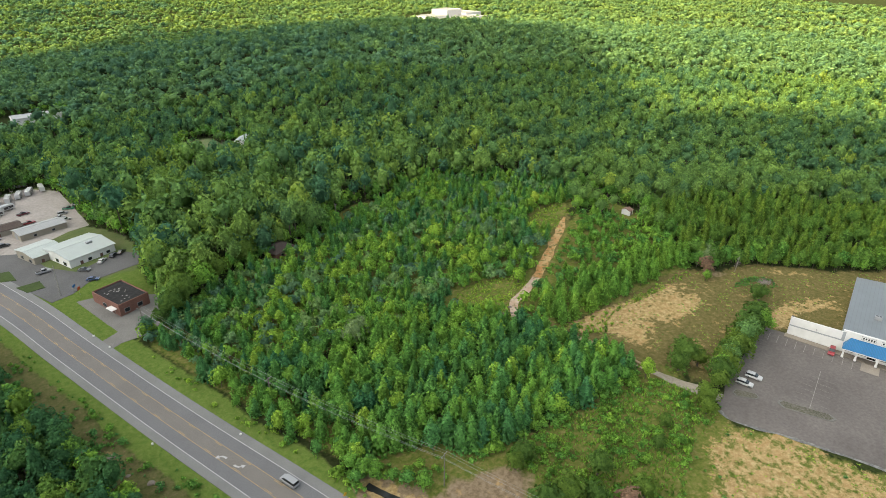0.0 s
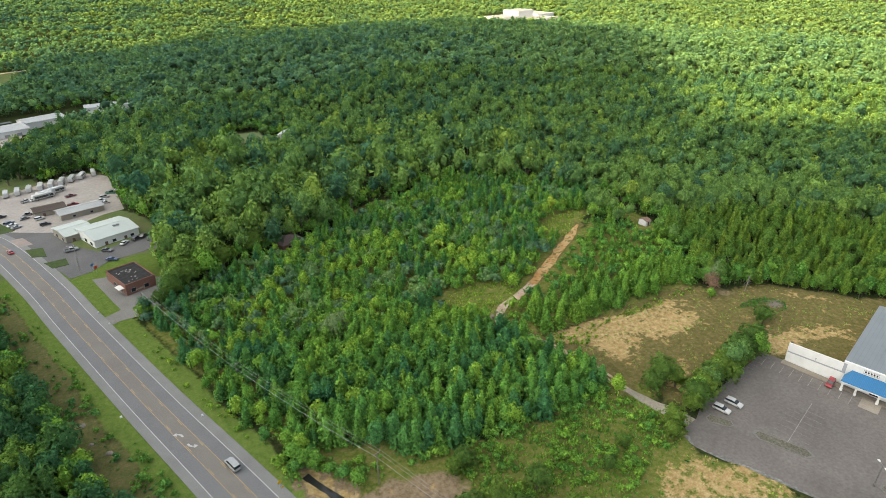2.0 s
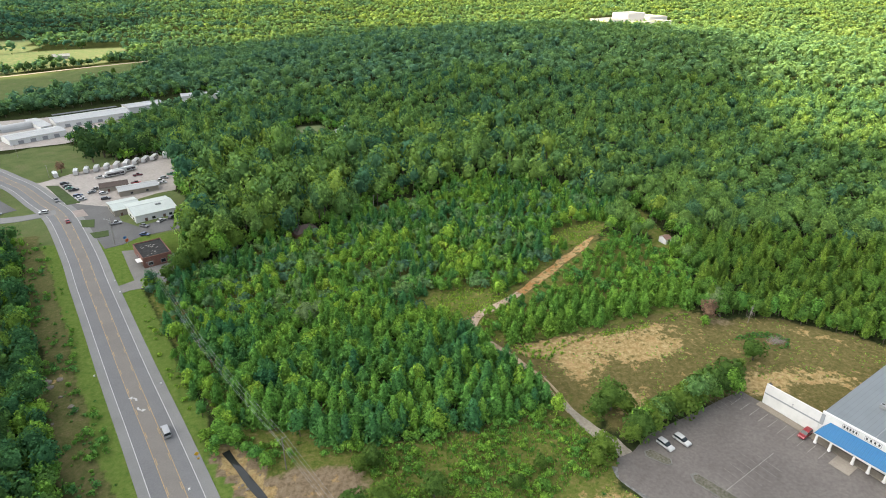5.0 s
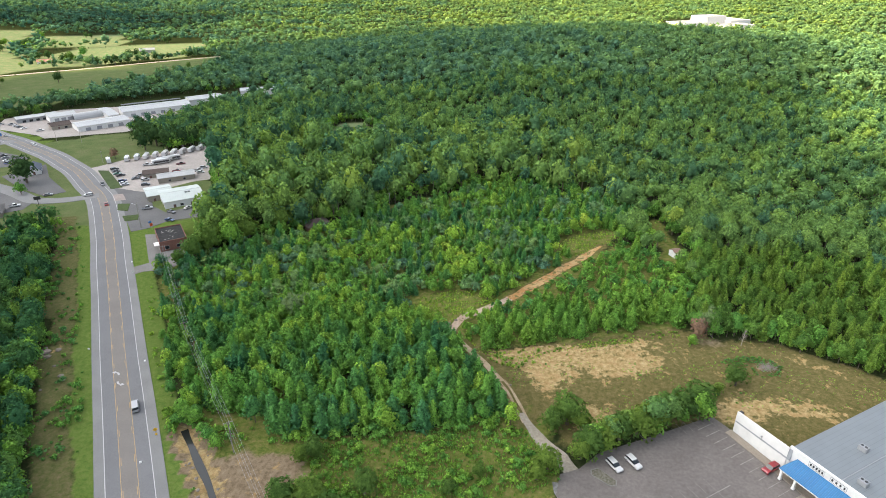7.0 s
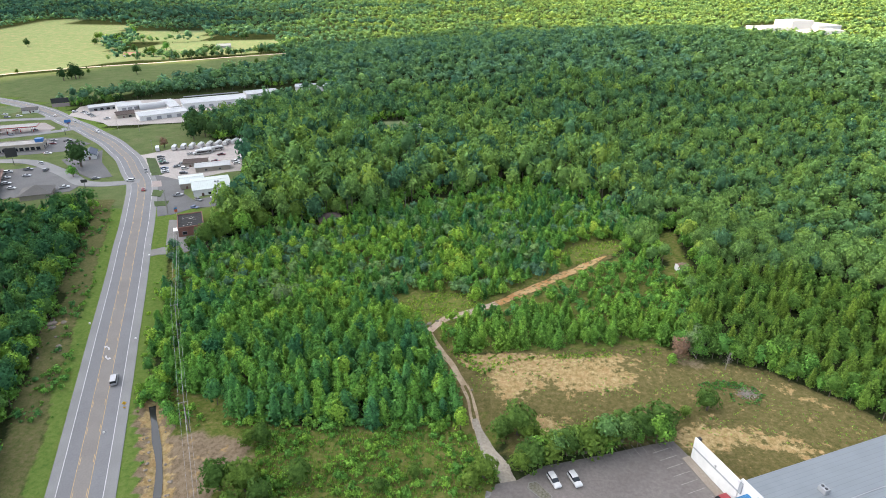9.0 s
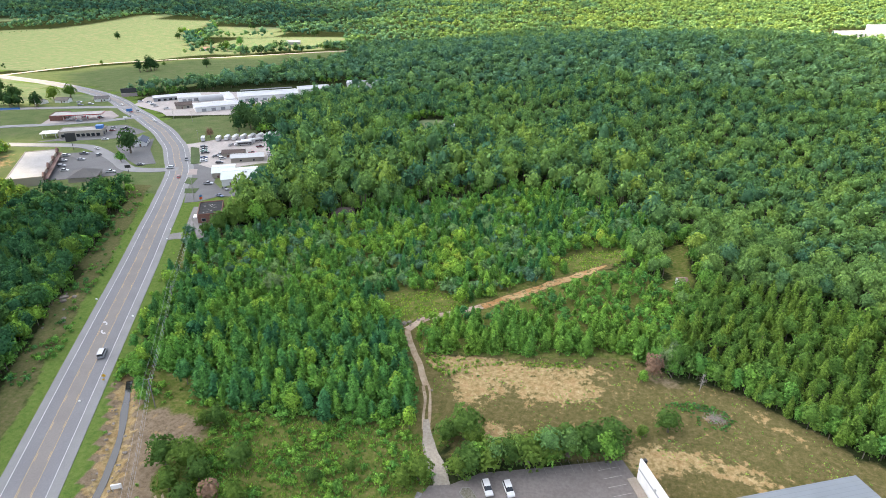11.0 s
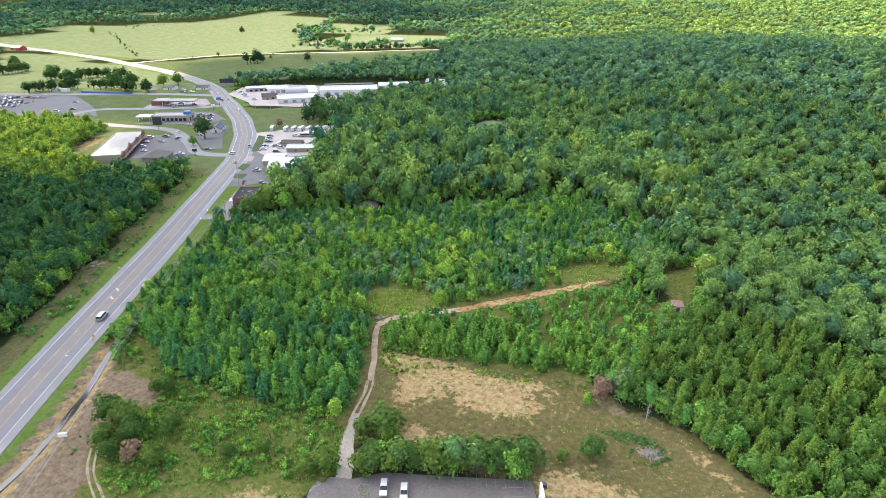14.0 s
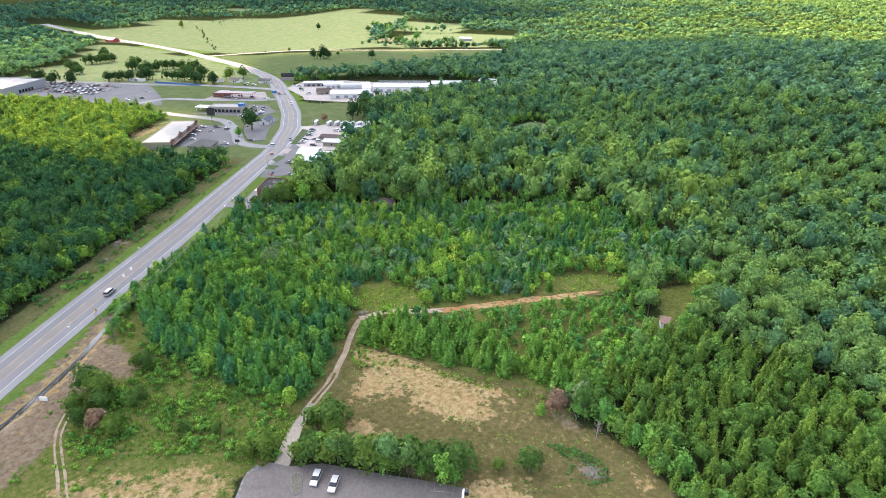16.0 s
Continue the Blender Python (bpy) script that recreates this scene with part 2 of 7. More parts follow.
# ---- plan of the land ----
HILLS = [(300, 600, 142.5, 7.45), (130, 720, 127.5, 10.62), (540, 620, 172.5, 18.63), (-300, 780, 225.0, -3.21), (-650, 1100, 337.5, -19.21),
         (650, 1150, 262.5, 4.43), (225, 190, 82.5, 6.68), (-160, 330, 112.5, 2.56), (110, 440, 75.0, -1.3), (350, 850, 165.0, 17.32),
         (150, 1350, 262.5, -13.51), (700, 250, 262.5, 14.43), (20, 270, 60.0, 5.93), (150, 60, 82.5, 0.57), (30, 130, 82.5, 5.35),
         (200, 500, 52.5, 10.47), (60, 200, 60.0, -5.77)]


def hgt(x, y):
    """Height of the land at a place in the plan."""
    x, y = np.asarray(x, float), np.asarray(y, float)
    z = np.full(np.broadcast(x, y).shape, -3.64)
    for cx, cy, s, h in HILLS:
        z = z + h * np.exp(-((x - cx) ** 2 + (y - cy) ** 2) / (2 * s * s))
    return z


def inside(x, y, poly):
    x, y = np.asarray(x, float), np.asarray(y, float)
    r = np.zeros(x.shape, bool)
    for (ax, ay), (bx, by) in zip(poly, poly[1:] + poly[:1]):
        if ay != by:
            r ^= ((ay > y) != (by > y)) & (x < (bx - ax) * (y - ay) / (by - ay) + ax)
    return r


def share_of(x, y, poly):
    """How much of the ground round a place lies in a shape, with an uneven edge."""
    a = np.array([noise.noise((u * 0.11, v * 0.11, 1.5)) + 0.6 * noise.noise((u * 0.31, v * 0.31, 8.5)) for u, v in zip(x, y)]) * 3.2
    b = np.array([noise.noise((u * 0.11, v * 0.11, 6.5)) + 0.6 * noise.noise((u * 0.31, v * 0.31, 3.5)) for u, v in zip(x, y)]) * 3.2
    r = np.zeros(len(x))
    for dx in (-2.2, 0, 2.2):
        for dy in (-2.2, 0, 2.2):
            r += inside(x + a + dx, y + b + dy, poly)
    return r / 9


def curve(points, step=3.0):
    """A smooth line through the points, in even steps."""
    p = np.array(points, float)
    p = np.vstack([2 * p[0] - p[1], p, 2 * p[-1] - p[-2]])
    out = []
    for a, b, c, d in zip(p[:-3], p[1:-2], p[2:-1], p[3:]):
        for u in np.linspace(0, 1, 24, endpoint=False):
            out.append(0.5 * (2 * b + (c - a) * u + (2 * a - 5 * b + 4 * c - d) * u ** 2 + (3 * b - a - 3 * c + d) * u ** 3))
    out = np.array(out + [p[-2]])
    s = np.r_[0, np.cumsum(np.hypot(*np.diff(out, axis=0).T))]
    k = np.linspace(0, s[-1], max(2, int(s[-1] / step)))
    return np.c_[np.interp(k, s, out[:, 0]), np.interp(k, s, out[:, 1])]


def near(x, y, line):
    """Distance to a line, and the side: above 0 on its right."""
    x, y = np.asarray(x, float).ravel(), np.asarray(y, float).ravel()
    d, side = np.full(x.shape, 1e9), np.zeros(x.shape)
    for i in range(len(line) - 1):
        a, v = line[i], line[i + 1] - line[i]
        u = np.clip(((x - a[0]) * v[0] + (y - a[1]) * v[1]) / (v @ v), 0, 1)
        e = np.hypot(x - a[0] - u * v[0], y - a[1] - u * v[1])
        s = (x - a[0]) * v[1] - (y - a[1]) * v[0]
        w = e < d
        d[w], side[w] = e[w], s[w]
    return d, side


HIGHWAY = curve([(170, -230), (96, -60), (62, 18), (48.4, 50), (34.6, 82.4), (20.2, 114.9), (6.2, 145.8), (-12.0, 186.8), (-23.3, 212), (-36.8, 242.8), (-61.0, 292.5),
                 (-80, 320), (-99, 347), (-114, 364), (-134, 386), (-158, 408), (-185, 432.7), (-210, 453), (-258, 496), (-315, 533), (-394, 571.4), (-450, 590), (-502, 606.6),
                 (-575, 629), (-686, 650), (-836, 668), (-1100, 720)], 4.0)
TRACK_LOW = curve([(144.5, 81.5), (141.2, 88), (138.2, 94), (136.2, 99.5), (134.9, 105)], 1.2)
TRACK_MID = curve([(135.6, 101), (134.2, 109), (132.4, 117), (129.4, 124.5), (126.0, 132), (122.0, 140), (119.6, 145.5), (118.0, 150)], 1.5)
TRACK_RUT, TRACK_SAND = TRACK_MID[:13], TRACK_MID[12:]
TRACK_STONE = curve([(118.0, 150), (120.5, 154.0), (124.5, 159.3), (130, 161.6), (137, 165.5), (142, 168.8)], 1.5)
TRACK_CLAY = curve([(142, 168.8), (147, 172.5), (153.5, 177.6), (162.7, 185), (169, 190.5), (175.5, 195.2), (182, 201), (188.5, 206.5)], 1.5)
FIELD_ROAD = curve([(-502, 610), (-481, 681), (-453, 743), (-389, 795), (-314, 836), (-238, 879), (-120, 930)], 6.0)
CREEK = curve([(66, 40), (63.5, 55), (60.0, 67), (55.8, 78), (50.5, 88.5), (46.5, 95), (42.5, 101.5), (40.0, 106.0)], 2.0)

TAN = [(121, 147), (127, 138.5), (135, 136.5), (152, 138), (171, 139.5), (195, 141), (205, 134), (222, 130), (236, 118), (256, 104), (290, 92), (245, 60),
       (197, 80), (191, 93), (186, 99), (168, 95), (153, 91), (146, 87), (141, 97), (135, 117), (123, 142)]
SOUTH = [(40, 108), (64, 100), (90, 100), (128, 101), (137, 98), (144, 82), (137, 75), (150, 58), (158, 40), (130, -20), (60, -20), (56, 60)]
CLEARING = [(103, 174), (114, 178), (122, 179), (133, 175), (138, 167), (128, 163), (119, 155), (108, 158)]
UPPER = [(168, 206), (174, 216), (186, 221), (196, 222), (198, 214), (196, 208), (190, 208), (186, 204), (176, 198)]
SHED_GAP = [(196, 222), (206, 219), (214, 224), (221, 232), (225, 232), (222, 212), (222, 194), (219, 183), (210, 183), (209, 190), (211, 206), (208, 212), (198, 214)]
NORTH_GAP = [(86, 266), (98, 275), (111, 284), (128, 283), (126, 278), (112, 274), (96, 263)]
YARD = [(-104, 352), (-82, 373), (-40, 408), (-30, 402), (-21, 380), (-15, 350), (-11, 322), (-1, 300), (5, 284), (8, 270), (8, 256), (-14, 256), (-22, 250), (-45, 275), (-65, 310)]
BRICK_LOT = [(-30, 258), (-8, 259), (6, 259), (9, 226), (6, 205), (-4, 203), (-20, 230)]
GREEN_EAST = [(-158, 424), (-110, 452), (-84, 432), (-50, 380), (-82, 373), (-104, 352)]
SHOPS = [(-262, 520), (-240, 512), (-205, 562), (-110, 600), (-40, 618), (-15, 600), (-18, 566), (-58, 548), (-72, 500), (-94, 458), (-110, 450), (-158, 424), (-215, 470)]
WEST_SHOPS = [(-27, 236), (-44, 252), (-79, 256), (-84, 244), (-106, 236), (-148, 244), (-180, 262), (-206, 318), (-262, 318), (-342, 299), (-560, 260), (-600, 330), (-500, 380),
              (-380, 425), (-320, 470), (-258, 500), (-205, 455), (-130, 392), (-80, 320)]
PARK = [(-258, 500), (-320, 470), (-380, 425), (-470, 362), (-535, 368), (-570, 440), (-680, 545), (-780, 652), (-565, 600), (-443, 580), (-330, 530)]
PASTURE = [(-500, 612), (-417, 747), (-288, 863), (-189, 897), (-139, 880), (-135, 751), (-187, 680), (-215, 610), (-245, 552), (-267, 515), (-361, 569)]
MEADOW = [(-900, 660), (-915, 767), (-1018, 938), (-939, 1050), (-873, 1196), (-848, 1408), (-649, 1346), (-572, 1202), (-537, 1047), (-387, 851), (-453, 740), (-500, 640), (-575, 640), (-700, 660)]
MEADOW_EAST = [(-472, 1049), (-363, 1102), (-247, 1136), (-211, 1001), (-215, 907), (-357, 870), (-400, 860)]
MEADOW_SHADE = [(-600, 1275), (-440, 1255), (-365, 1112), (-470, 1085), (-515, 1140)]
MEADOW_FAR = [(-1101, 1193), (-1065, 1224), (-966, 1118), (-997, 1088)]
HOUSE_GREEN = [(46, 396), (48, 450), (54, 460), (72, 460), (77, 440), (98, 440), (90, 404), (80, 404), (77, 420), (66, 394)]
HOUSE_YARD = [(56, 238), (67, 243), (65, 252), (54, 251)]
LOT_SIDE = [(125, 20), (128, 74), (136, 92), (150, 92), (195, 40), (195, -20)]
FACTORY = [(560, 960), (560, 1150), (690, 1260), (770, 1200), (710, 1000)]
OPEN = [TAN, SOUTH, CLEARING, UPPER, SHED_GAP, LOT_SIDE, HOUSE_YARD, YARD, BRICK_LOT, GREEN_EAST, SHOPS, WEST_SHOPS, PARK, PASTURE, MEADOW, MEADOW_EAST, MEADOW_SHADE, MEADOW_FAR, HOUSE_GREEN, FACTORY]
LOT = [(145.8, 83.4), (152.6, 88.3), (168, 92.8), (182, 97.2), (188, 98.8), (191, 93), (214, 42), (226, 10), (190, -6), (164, 32), (157, 46), (148, 62), (138, 75.5), (140.5, 82)]
STORE = [(190, 96), (240, 100), (300, 60), (260, -60), (205, -20)]
OPEN += [LOT, STORE, NORTH_GAP]
SAND_SOUTH = [(112, 62), (124, 72), (137, 75), (147, 62.5), (155, 48), (160, 30), (150, 10), (110, 20), (95, 45), (100, 55)]
DIRT_WEST = [(50, 89), (54, 91.5), (59, 94.5), (70, 93.5), (77.5, 87), (72, 81), (71, 74), (76, 67), (84, 56), (90, 40), (72, 36), (66, 48), (62.8, 65.5), (57.9, 76)]
TRACKSIDE = [(110, 95), (142, 95), (142, 125), (128, 142), (122, 158), (108, 152), (116, 120)]
ROADSIDE = [(-20, 195), (40, 185), (75, 102), (72, 40), (45, 60), (10, 130)]
YOUNG = [(68, 99), (61, 106), (44, 113), (26, 124), (4, 137), (-14, 165), (60, 170), (100, 162), (114, 150), (119, 138), (127, 118), (130, 106), (126, 101), (98, 100)]
REGROWTH = [(-14, 165), (60, 168), (100, 160), (116, 150), (150, 173), (188, 206), (206, 222), (222, 232), (205, 252), (165, 300), (128, 285), (95, 262), (70, 252), (45, 238), (18, 224), (0, 200)]
STRIP = [(118, 152), (127, 136), (152, 136), (198, 139), (211, 160), (212, 184), (207, 200), (198, 208), (185, 203), (165, 187), (150, 174), (130, 162)]
PINES = [(190, 139), (198, 136), (206, 132), (222, 127), (256, 101), (330, 71), (330, 130), (270, 178), (225, 190), (214, 182), (211, 160)]


# ---- ground ----
def steps(a, b, fine, coarse_to_low, coarse_to_high, grow=1.09, most=90.0):
    core = list(np.arange(a, b, fine))
    lo, d = [core[0]], fine
    while lo[-1] > coarse_to_low:
        d = min(d * grow, most if lo[-1] > -2500 else 900)
        lo.append(lo[-1] - d)
    hi, d = [core[-1]], fine
    while hi[-1] < coarse_to_high:
        d = min(d * grow, most if hi[-1] < 3000 else 900)
        hi.append(hi[-1] + d)
    return np.array(lo[:0:-1] + core + hi[1:])


def sheet(name, xs, ys):
    gx, gy = np.meshgrid(xs, ys)
    x, y = gx.ravel(), gy.ravel()
    dc, _ = near(x, y, CREEK)
    dip = np.where(dc < 5, -1.5 * np.clip(1 - dc / 4.5, 0, 1), 0)
    z = hgt(x, y) + dip
    n, k = len(xs), len(ys)
    i = np.arange(n * k).reshape(k, n)
    quads = np.stack([i[:-1, :-1], i[:-1, 1:], i[1:, 1:], i[1:, :-1]], -1).reshape(-1, 4)
    me = bpy.data.meshes.new(name)
    me.from_pydata(np.c_[x, y, z].tolist(), [], quads.tolist())
    me.polygons.foreach_set("use_smooth", [True] * len(me.polygons))
    dr, side = near(x, y, HIGHWAY)
    nz = np.array([noise.noise((a * 0.06, b * 0.06, 3.0)) for a, b in zip(x, y)])
    cover = {k2: np.zeros(len(x)) for k2 in ("grass", "weeds", "dry", "sand", "bank", "dirt", "lush", "past")}
    def put(key, value, *polys):
        for p in polys:
            k = share_of(x, y, p)
            cover[key] = np.maximum(cover[key], value * k)
    cover["grass"] = np.clip((13.5 + 2 * nz - dr) / 3 + 0.5, 0, 1)
    cover["grass"] = np.maximum(cover["grass"], np.clip((17 - dr) / 3, 0, 1) * (side > 0) * np.clip((y - 140) / 20, 0, 1))
    cover["bank"] = 0.95 * np.clip((dr - 12.0 - 2 * nz) / 2.5, 0, 1) * np.clip((25 + 5 * nz - dr) / 4, 0, 1) * (side < 0) * (y < 270)
    put("weeds", 0.9, SOUTH, CLEARING, UPPER, NORTH_GAP, SHED_GAP)
    put("weeds", 0.75, REGROWTH, STRIP, ROADSIDE, TRACKSIDE)
    put("dry", 1.0, TAN)
    put("dry", 0.3, SHED_GAP)
    put("grass", 1.0, BRICK_LOT)
    put("past", 1.0, YARD)
    put("lush", 0.9, HOUSE_GREEN)
    put("past", 1.0, GREEN_EAST, WEST_SHOPS)
    put("lush", 1.0, PARK, MEADOW, MEADOW_EAST, MEADOW_SHADE, MEADOW_FAR)
    put("past", 1.0, PASTURE)
    # bare earth: two broad patches of the cleared field, its edge by the lot, and the slopes beside the lot
    def blot(cx, cy, rx, ry, turn, v):
        c, s = math.cos(radians(turn)), math.sin(radians(turn))
        u, w = (x - cx) * c + (y - cy) * s, -(x - cx) * s + (y - cy) * c
        return v * np.exp(-(u / rx) ** 2 - (w / ry) ** 2)
    sand = blot(140, 134, 16, 5, 0, 0.55) + blot(160, 128, 28, 9, 0, 0.5) + blot(172, 122, 12, 5, 10, 0.42) + blot(146, 118, 7, 9, 20, 0.42) + blot(155, 103, 6, 5, 20, 0.6) + blot(178, 134, 9, 3, 0, 0.3)
    sand = sand + blot(152, 97, 5, 4, 20, 0.6) + blot(206, 101, 12, 5, -12, 0.5) + blot(221, 97, 9, 4, -35, 0.4) + blot(229, 119, 15, 3, -38, 0.36) + blot(194, 99, 8, 5, 10, 0.6)
    cover["sand"] = share_of(x, y, TAN) * np.maximum(sand * 1.5, 0.28)
    put("sand", 0.66, SAND_SOUTH)
    put("dirt", 1.0, DIRT_WEST)
    put("sand", 0.3, DIRT_WEST)
    cover["dirt"] = np.maximum(cover["dirt"], np.where((dc < 4.6) & (y < 112), 1.0, 0))
    cover["dirt"] = np.maximum(cover["dirt"], blot(203, 132, 8, 4, -20, 0.6))
    cover["sand"] = np.maximum(cover["sand"], np.where((dc < 3.4) & (y < 112), 0.8, 0))
    cover["sand"] = np.maximum(cover["sand"], blot(-16, 146, 6, 3, 60, 0.6) + blot(-6, 132, 4, 2, 60, 0.5) + blot(-188, 287, 32, 9, 115, 1.0))
    dt = np.minimum(near(x, y, TRACK_MID)[0], near(x, y, TRACK_CLAY)[0])
    cover["dry"] = np.maximum(cover["dry"], 0.7 * np.clip((4.5 - dt) / 2.5, 0, 1))
    cover["weeds"] = cover["weeds"] * np.clip((dr - 14) / 4, 0, 1)
    for key, v in cover.items():
        me.attributes.new(key, "FLOAT", "POINT").data.foreach_set("value", v.astype(np.float32))
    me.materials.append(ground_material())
    return new(name, me)


tagged(sheet("ground", steps(-60, 262, 2.5, -6000, 6000), steps(40, 300, 2.5, -5500, 6500)), "rolling land of grass, bare earth and forest floor", "ground", kind="structure")
# ---- building blocks ----
def part(name, bm, material, parent=None, label=""):
    """One mesh object from a bmesh, under its thing if there is one."""
    me = bpy.data.meshes.new(name)
    bm.to_mesh(me)
    bm.free()
    for m in (material if isinstance(material, (list, tuple)) else [material]):
        me.materials.append(m)
    ob = new(name, me)
    ob.parent = parent
    if label:
        ob["label"] = label
    return ob


def thing(name, m, label, category, group="", kind=""):
    ob = new(name)
    ob.empty_display_size = 0.5
    ob.matrix_world = m
    return tagged(ob, label, category, group, kind)


def box(bm, cx, cy, cz, sx, sy, sz, turn=0.0, bevel=0.0, mat=0):
    """A box by its centre and sizes, with worn edges if bevel is given."""
    r = bmesh.ops.create_cube(bm, size=1.0, matrix=pose(cx, cy, cz, 0, 0, turn) @ Matrix.Diagonal((sx, sy, sz, 1)))
    vs = r["verts"]
    fs = {f for v in vs for f in v.link_faces}
    for f in fs:
        f.material_index = mat
    if bevel:
        es = {e for v in vs for e in v.link_edges}
        bmesh.ops.bevel(bm, geom=list(es), offset=bevel, segments=1, affect="EDGES", material=-1)
    return vs


def rod(bm, a, b, r0, r1=None, seg=8, mat=0):
    """A tapered round bar from a to b."""
    a, b = Vector(a), Vector(b)
    v = b - a
    q = v.to_track_quat("Z", "Y").to_matrix().to_4x4()
    r = bmesh.ops.create_cone(bm, cap_ends=True, segments=seg, radius1=r0, radius2=r0 if r1 is None else r1, depth=v.length, matrix=Matrix.Translation((a + b) / 2) @ q)
    for f in {f for w in r["verts"] for f in w.link_faces}:
        f.material_index = mat


def normals(line):
    t = np.gradient(line, axis=0)
    t /= np.hypot(*t.T)[:, None]
    return np.c_[t[:, 1], -t[:, 0]]


def ribbon(name, line, offsets, lift, mats, which, skirt=0.25, wobble=0.0, taper=0):
    """A paved strip along a line: offsets to the right across it, a material for each lane, and edges that go into the ground."""
    n = normals(line)
    offs = [offsets[0]] + list(offsets) + [offsets[-1]]
    verts, k = [], len(offs)
    for i, (p, q) in enumerate(zip(line, n)):
        for j, o in enumerate(offs):
            if wobble and (j < 2 or j > k - 3):
                o = o + wobble * noise.noise((i * 0.21, j // 2 * 9.0, 5.0 + offsets[0]))
            if taper:
                o = o * min(1.0, 0.3 + 0.7 * (len(line) - 1 - i) / taper)
            x, y = p + q * o
            verts.append((x, y, float(hgt(x, y)) + (lift if 0 < j < k - 1 else -skirt)))
    faces, mi = [], []
    for i in range(len(line) - 1):
        for j in range(k - 1):
            a = i * k + j
            faces.append((a, a + 1, a + k + 1, a + k))
            mi.append(which[min(max(j - 1, 0), len(which) - 1)])
    me = bpy.data.meshes.new(name)
    me.from_pydata(verts, [], faces)
    for m in mats:
        me.materials.append(m)
    me.polygons.foreach_set("material_index", mi)
    return new(name, me)


def stripes(name, line, offset, width, lift, material, dash=0.0, gap=0.0, start=0.0, stop=1e9):
    """Paint along a line, whole or in dashes."""
    n = normals(line)
    s = np.r_[0, np.cumsum(np.hypot(*np.diff(line, axis=0).T))]
    runs = [(start, min(stop, s[-1]))] if not dash else [(a, min(a + dash, stop, s[-1])) for a in np.arange(start, min(stop, s[-1]), dash + gap)]
    verts, faces = [], []
    for a, b in runs:
        k = np.linspace(a, b, max(2, int((b - a) / 4) + 1))
        base = len(verts)
        for u in k:
            p = np.array([np.interp(u, s, line[:, 0]), np.interp(u, s, line[:, 1])])
            q = np.array([np.interp(u, s, n[:, 0]), np.interp(u, s, n[:, 1])])
            for e in (-0.5, 0.5):
                x, y = p + q * (offset + e * width)
                verts.append((x, y, float(hgt(x, y)) + lift))
        for i in range(len(k) - 1):
            c = base + 2 * i
            faces.append((c, c + 1, c + 3, c + 2))
    me = bpy.data.meshes.new(name)
    me.from_pydata(verts, [], faces)
    me.materials.append(material)
    return new(name, me)


def slab(name, poly, lift, material, label, category="pavement", skirt=0.3, cell=6.0, kind="structure"):
    """A paved or planted area that follows the land, with a step at its edge."""
    pts = []
    for (ax, ay), (bx, by) in zip(poly, poly[1:] + poly[:1]):
        k = max(1, int(math.hypot(bx - ax, by - ay) / cell))
        pts += [(ax + (bx - ax) * i / k, ay + (by - ay) * i / k) for i in range(k)]
    bm = bmesh.new()
    edge = [bm.verts.new((x, y, 0)) for x, y in pts]
    bm.faces.new(edge)
    xs, ys = [p[0] for p in pts], [p[1] for p in pts]
    for axis, lo, hi in ((0, min(xs), max(xs)), (1, min(ys), max(ys))):
        for c in np.arange(lo + cell, hi, cell):
            co, no = ((c, 0, 0), (1, 0, 0)) if axis == 0 else ((0, c, 0), (0, 1, 0))
            bmesh.ops.bisect_plane(bm, geom=bm.verts[:] + bm.edges[:] + bm.faces[:], plane_co=co, plane_no=no)
    rim = [e for e in bm.edges if e.is_boundary]
    ext = bmesh.ops.extrude_edge_only(bm, edges=rim)
    low = {v for v in ext["geom"] if isinstance(v, bmesh.types.BMVert)}
    for v in bm.verts:
        v.co.z = float(hgt(v.co.x, v.co.y)) + (-skirt if v in low else lift)
    bmesh.ops.recalc_face_normals(bm, faces=bm.faces)
    up = sum(f.normal.z * f.calc_area() for f in bm.faces)
    if up < 0:
        bmesh.ops.reverse_faces(bm, faces=bm.faces)
    return tagged(part(name, bm, material), label, category, kind=kind)


# ---- roads ----
tagged(ribbon("road_highway", HIGHWAY, (-8.0, -5.55, -1.95, 1.95, 5.55, 8.4), 0.14, [asphalt_edge, asphalt_lane, asphalt_turn], [0, 1, 2, 1, 0]),
       "three-lane grey asphalt highway with a turning lane", "road", kind="structure")
for off in (-5.5, 5.5):
    tagged(stripes("road_edge_line", HIGHWAY, off, 0.2, 0.172, paint_white), "solid white edge line", "road marking", "edge lines", "structure")
for side in (-1, 1):
    tagged(stripes("turn_lane_line", HIGHWAY, side * 1.95, 0.15, 0.172, paint_yellow), "solid yellow turning lane line", "road marking", "turning lane lines", "structure")
    tagged(stripes("turn_lane_dashes", HIGHWAY, side * 1.6, 0.15, 0.172, paint_yellow, 3.0, 9.0, 4.0), "dashed yellow turning lane line", "road marking", "turning lane dashes", "structure")
tagged(ribbon("road_field", FIELD_ROAD, (-4.2, 4.2), 0.15, [gravel], [0]), "pale gravel road between the fields", "road", kind="structure")
tagged(ribbon("track_gravel", TRACK_LOW, (-2.4, 0, 2.1), 0.07, [gravel], [0], 0.15, 1.0, 11), "pale gravel end of the dirt track", "track", kind="structure")
sandy = patchy("track_sandy", (0.250, 0.190, 0.125), (0.440, 0.355, 0.255), (0.130, 0.125, 0.050), 0.03)
for off in (-0.85, 0.85):
    tagged(ribbon("track_wheel_rut", TRACK_RUT, (off - 0.4, off + 0.4), 0.06, [sandy], [0], 0.15, 0.4), "pale sandy wheel rut of the track", "track", "wheel ruts", "structure")
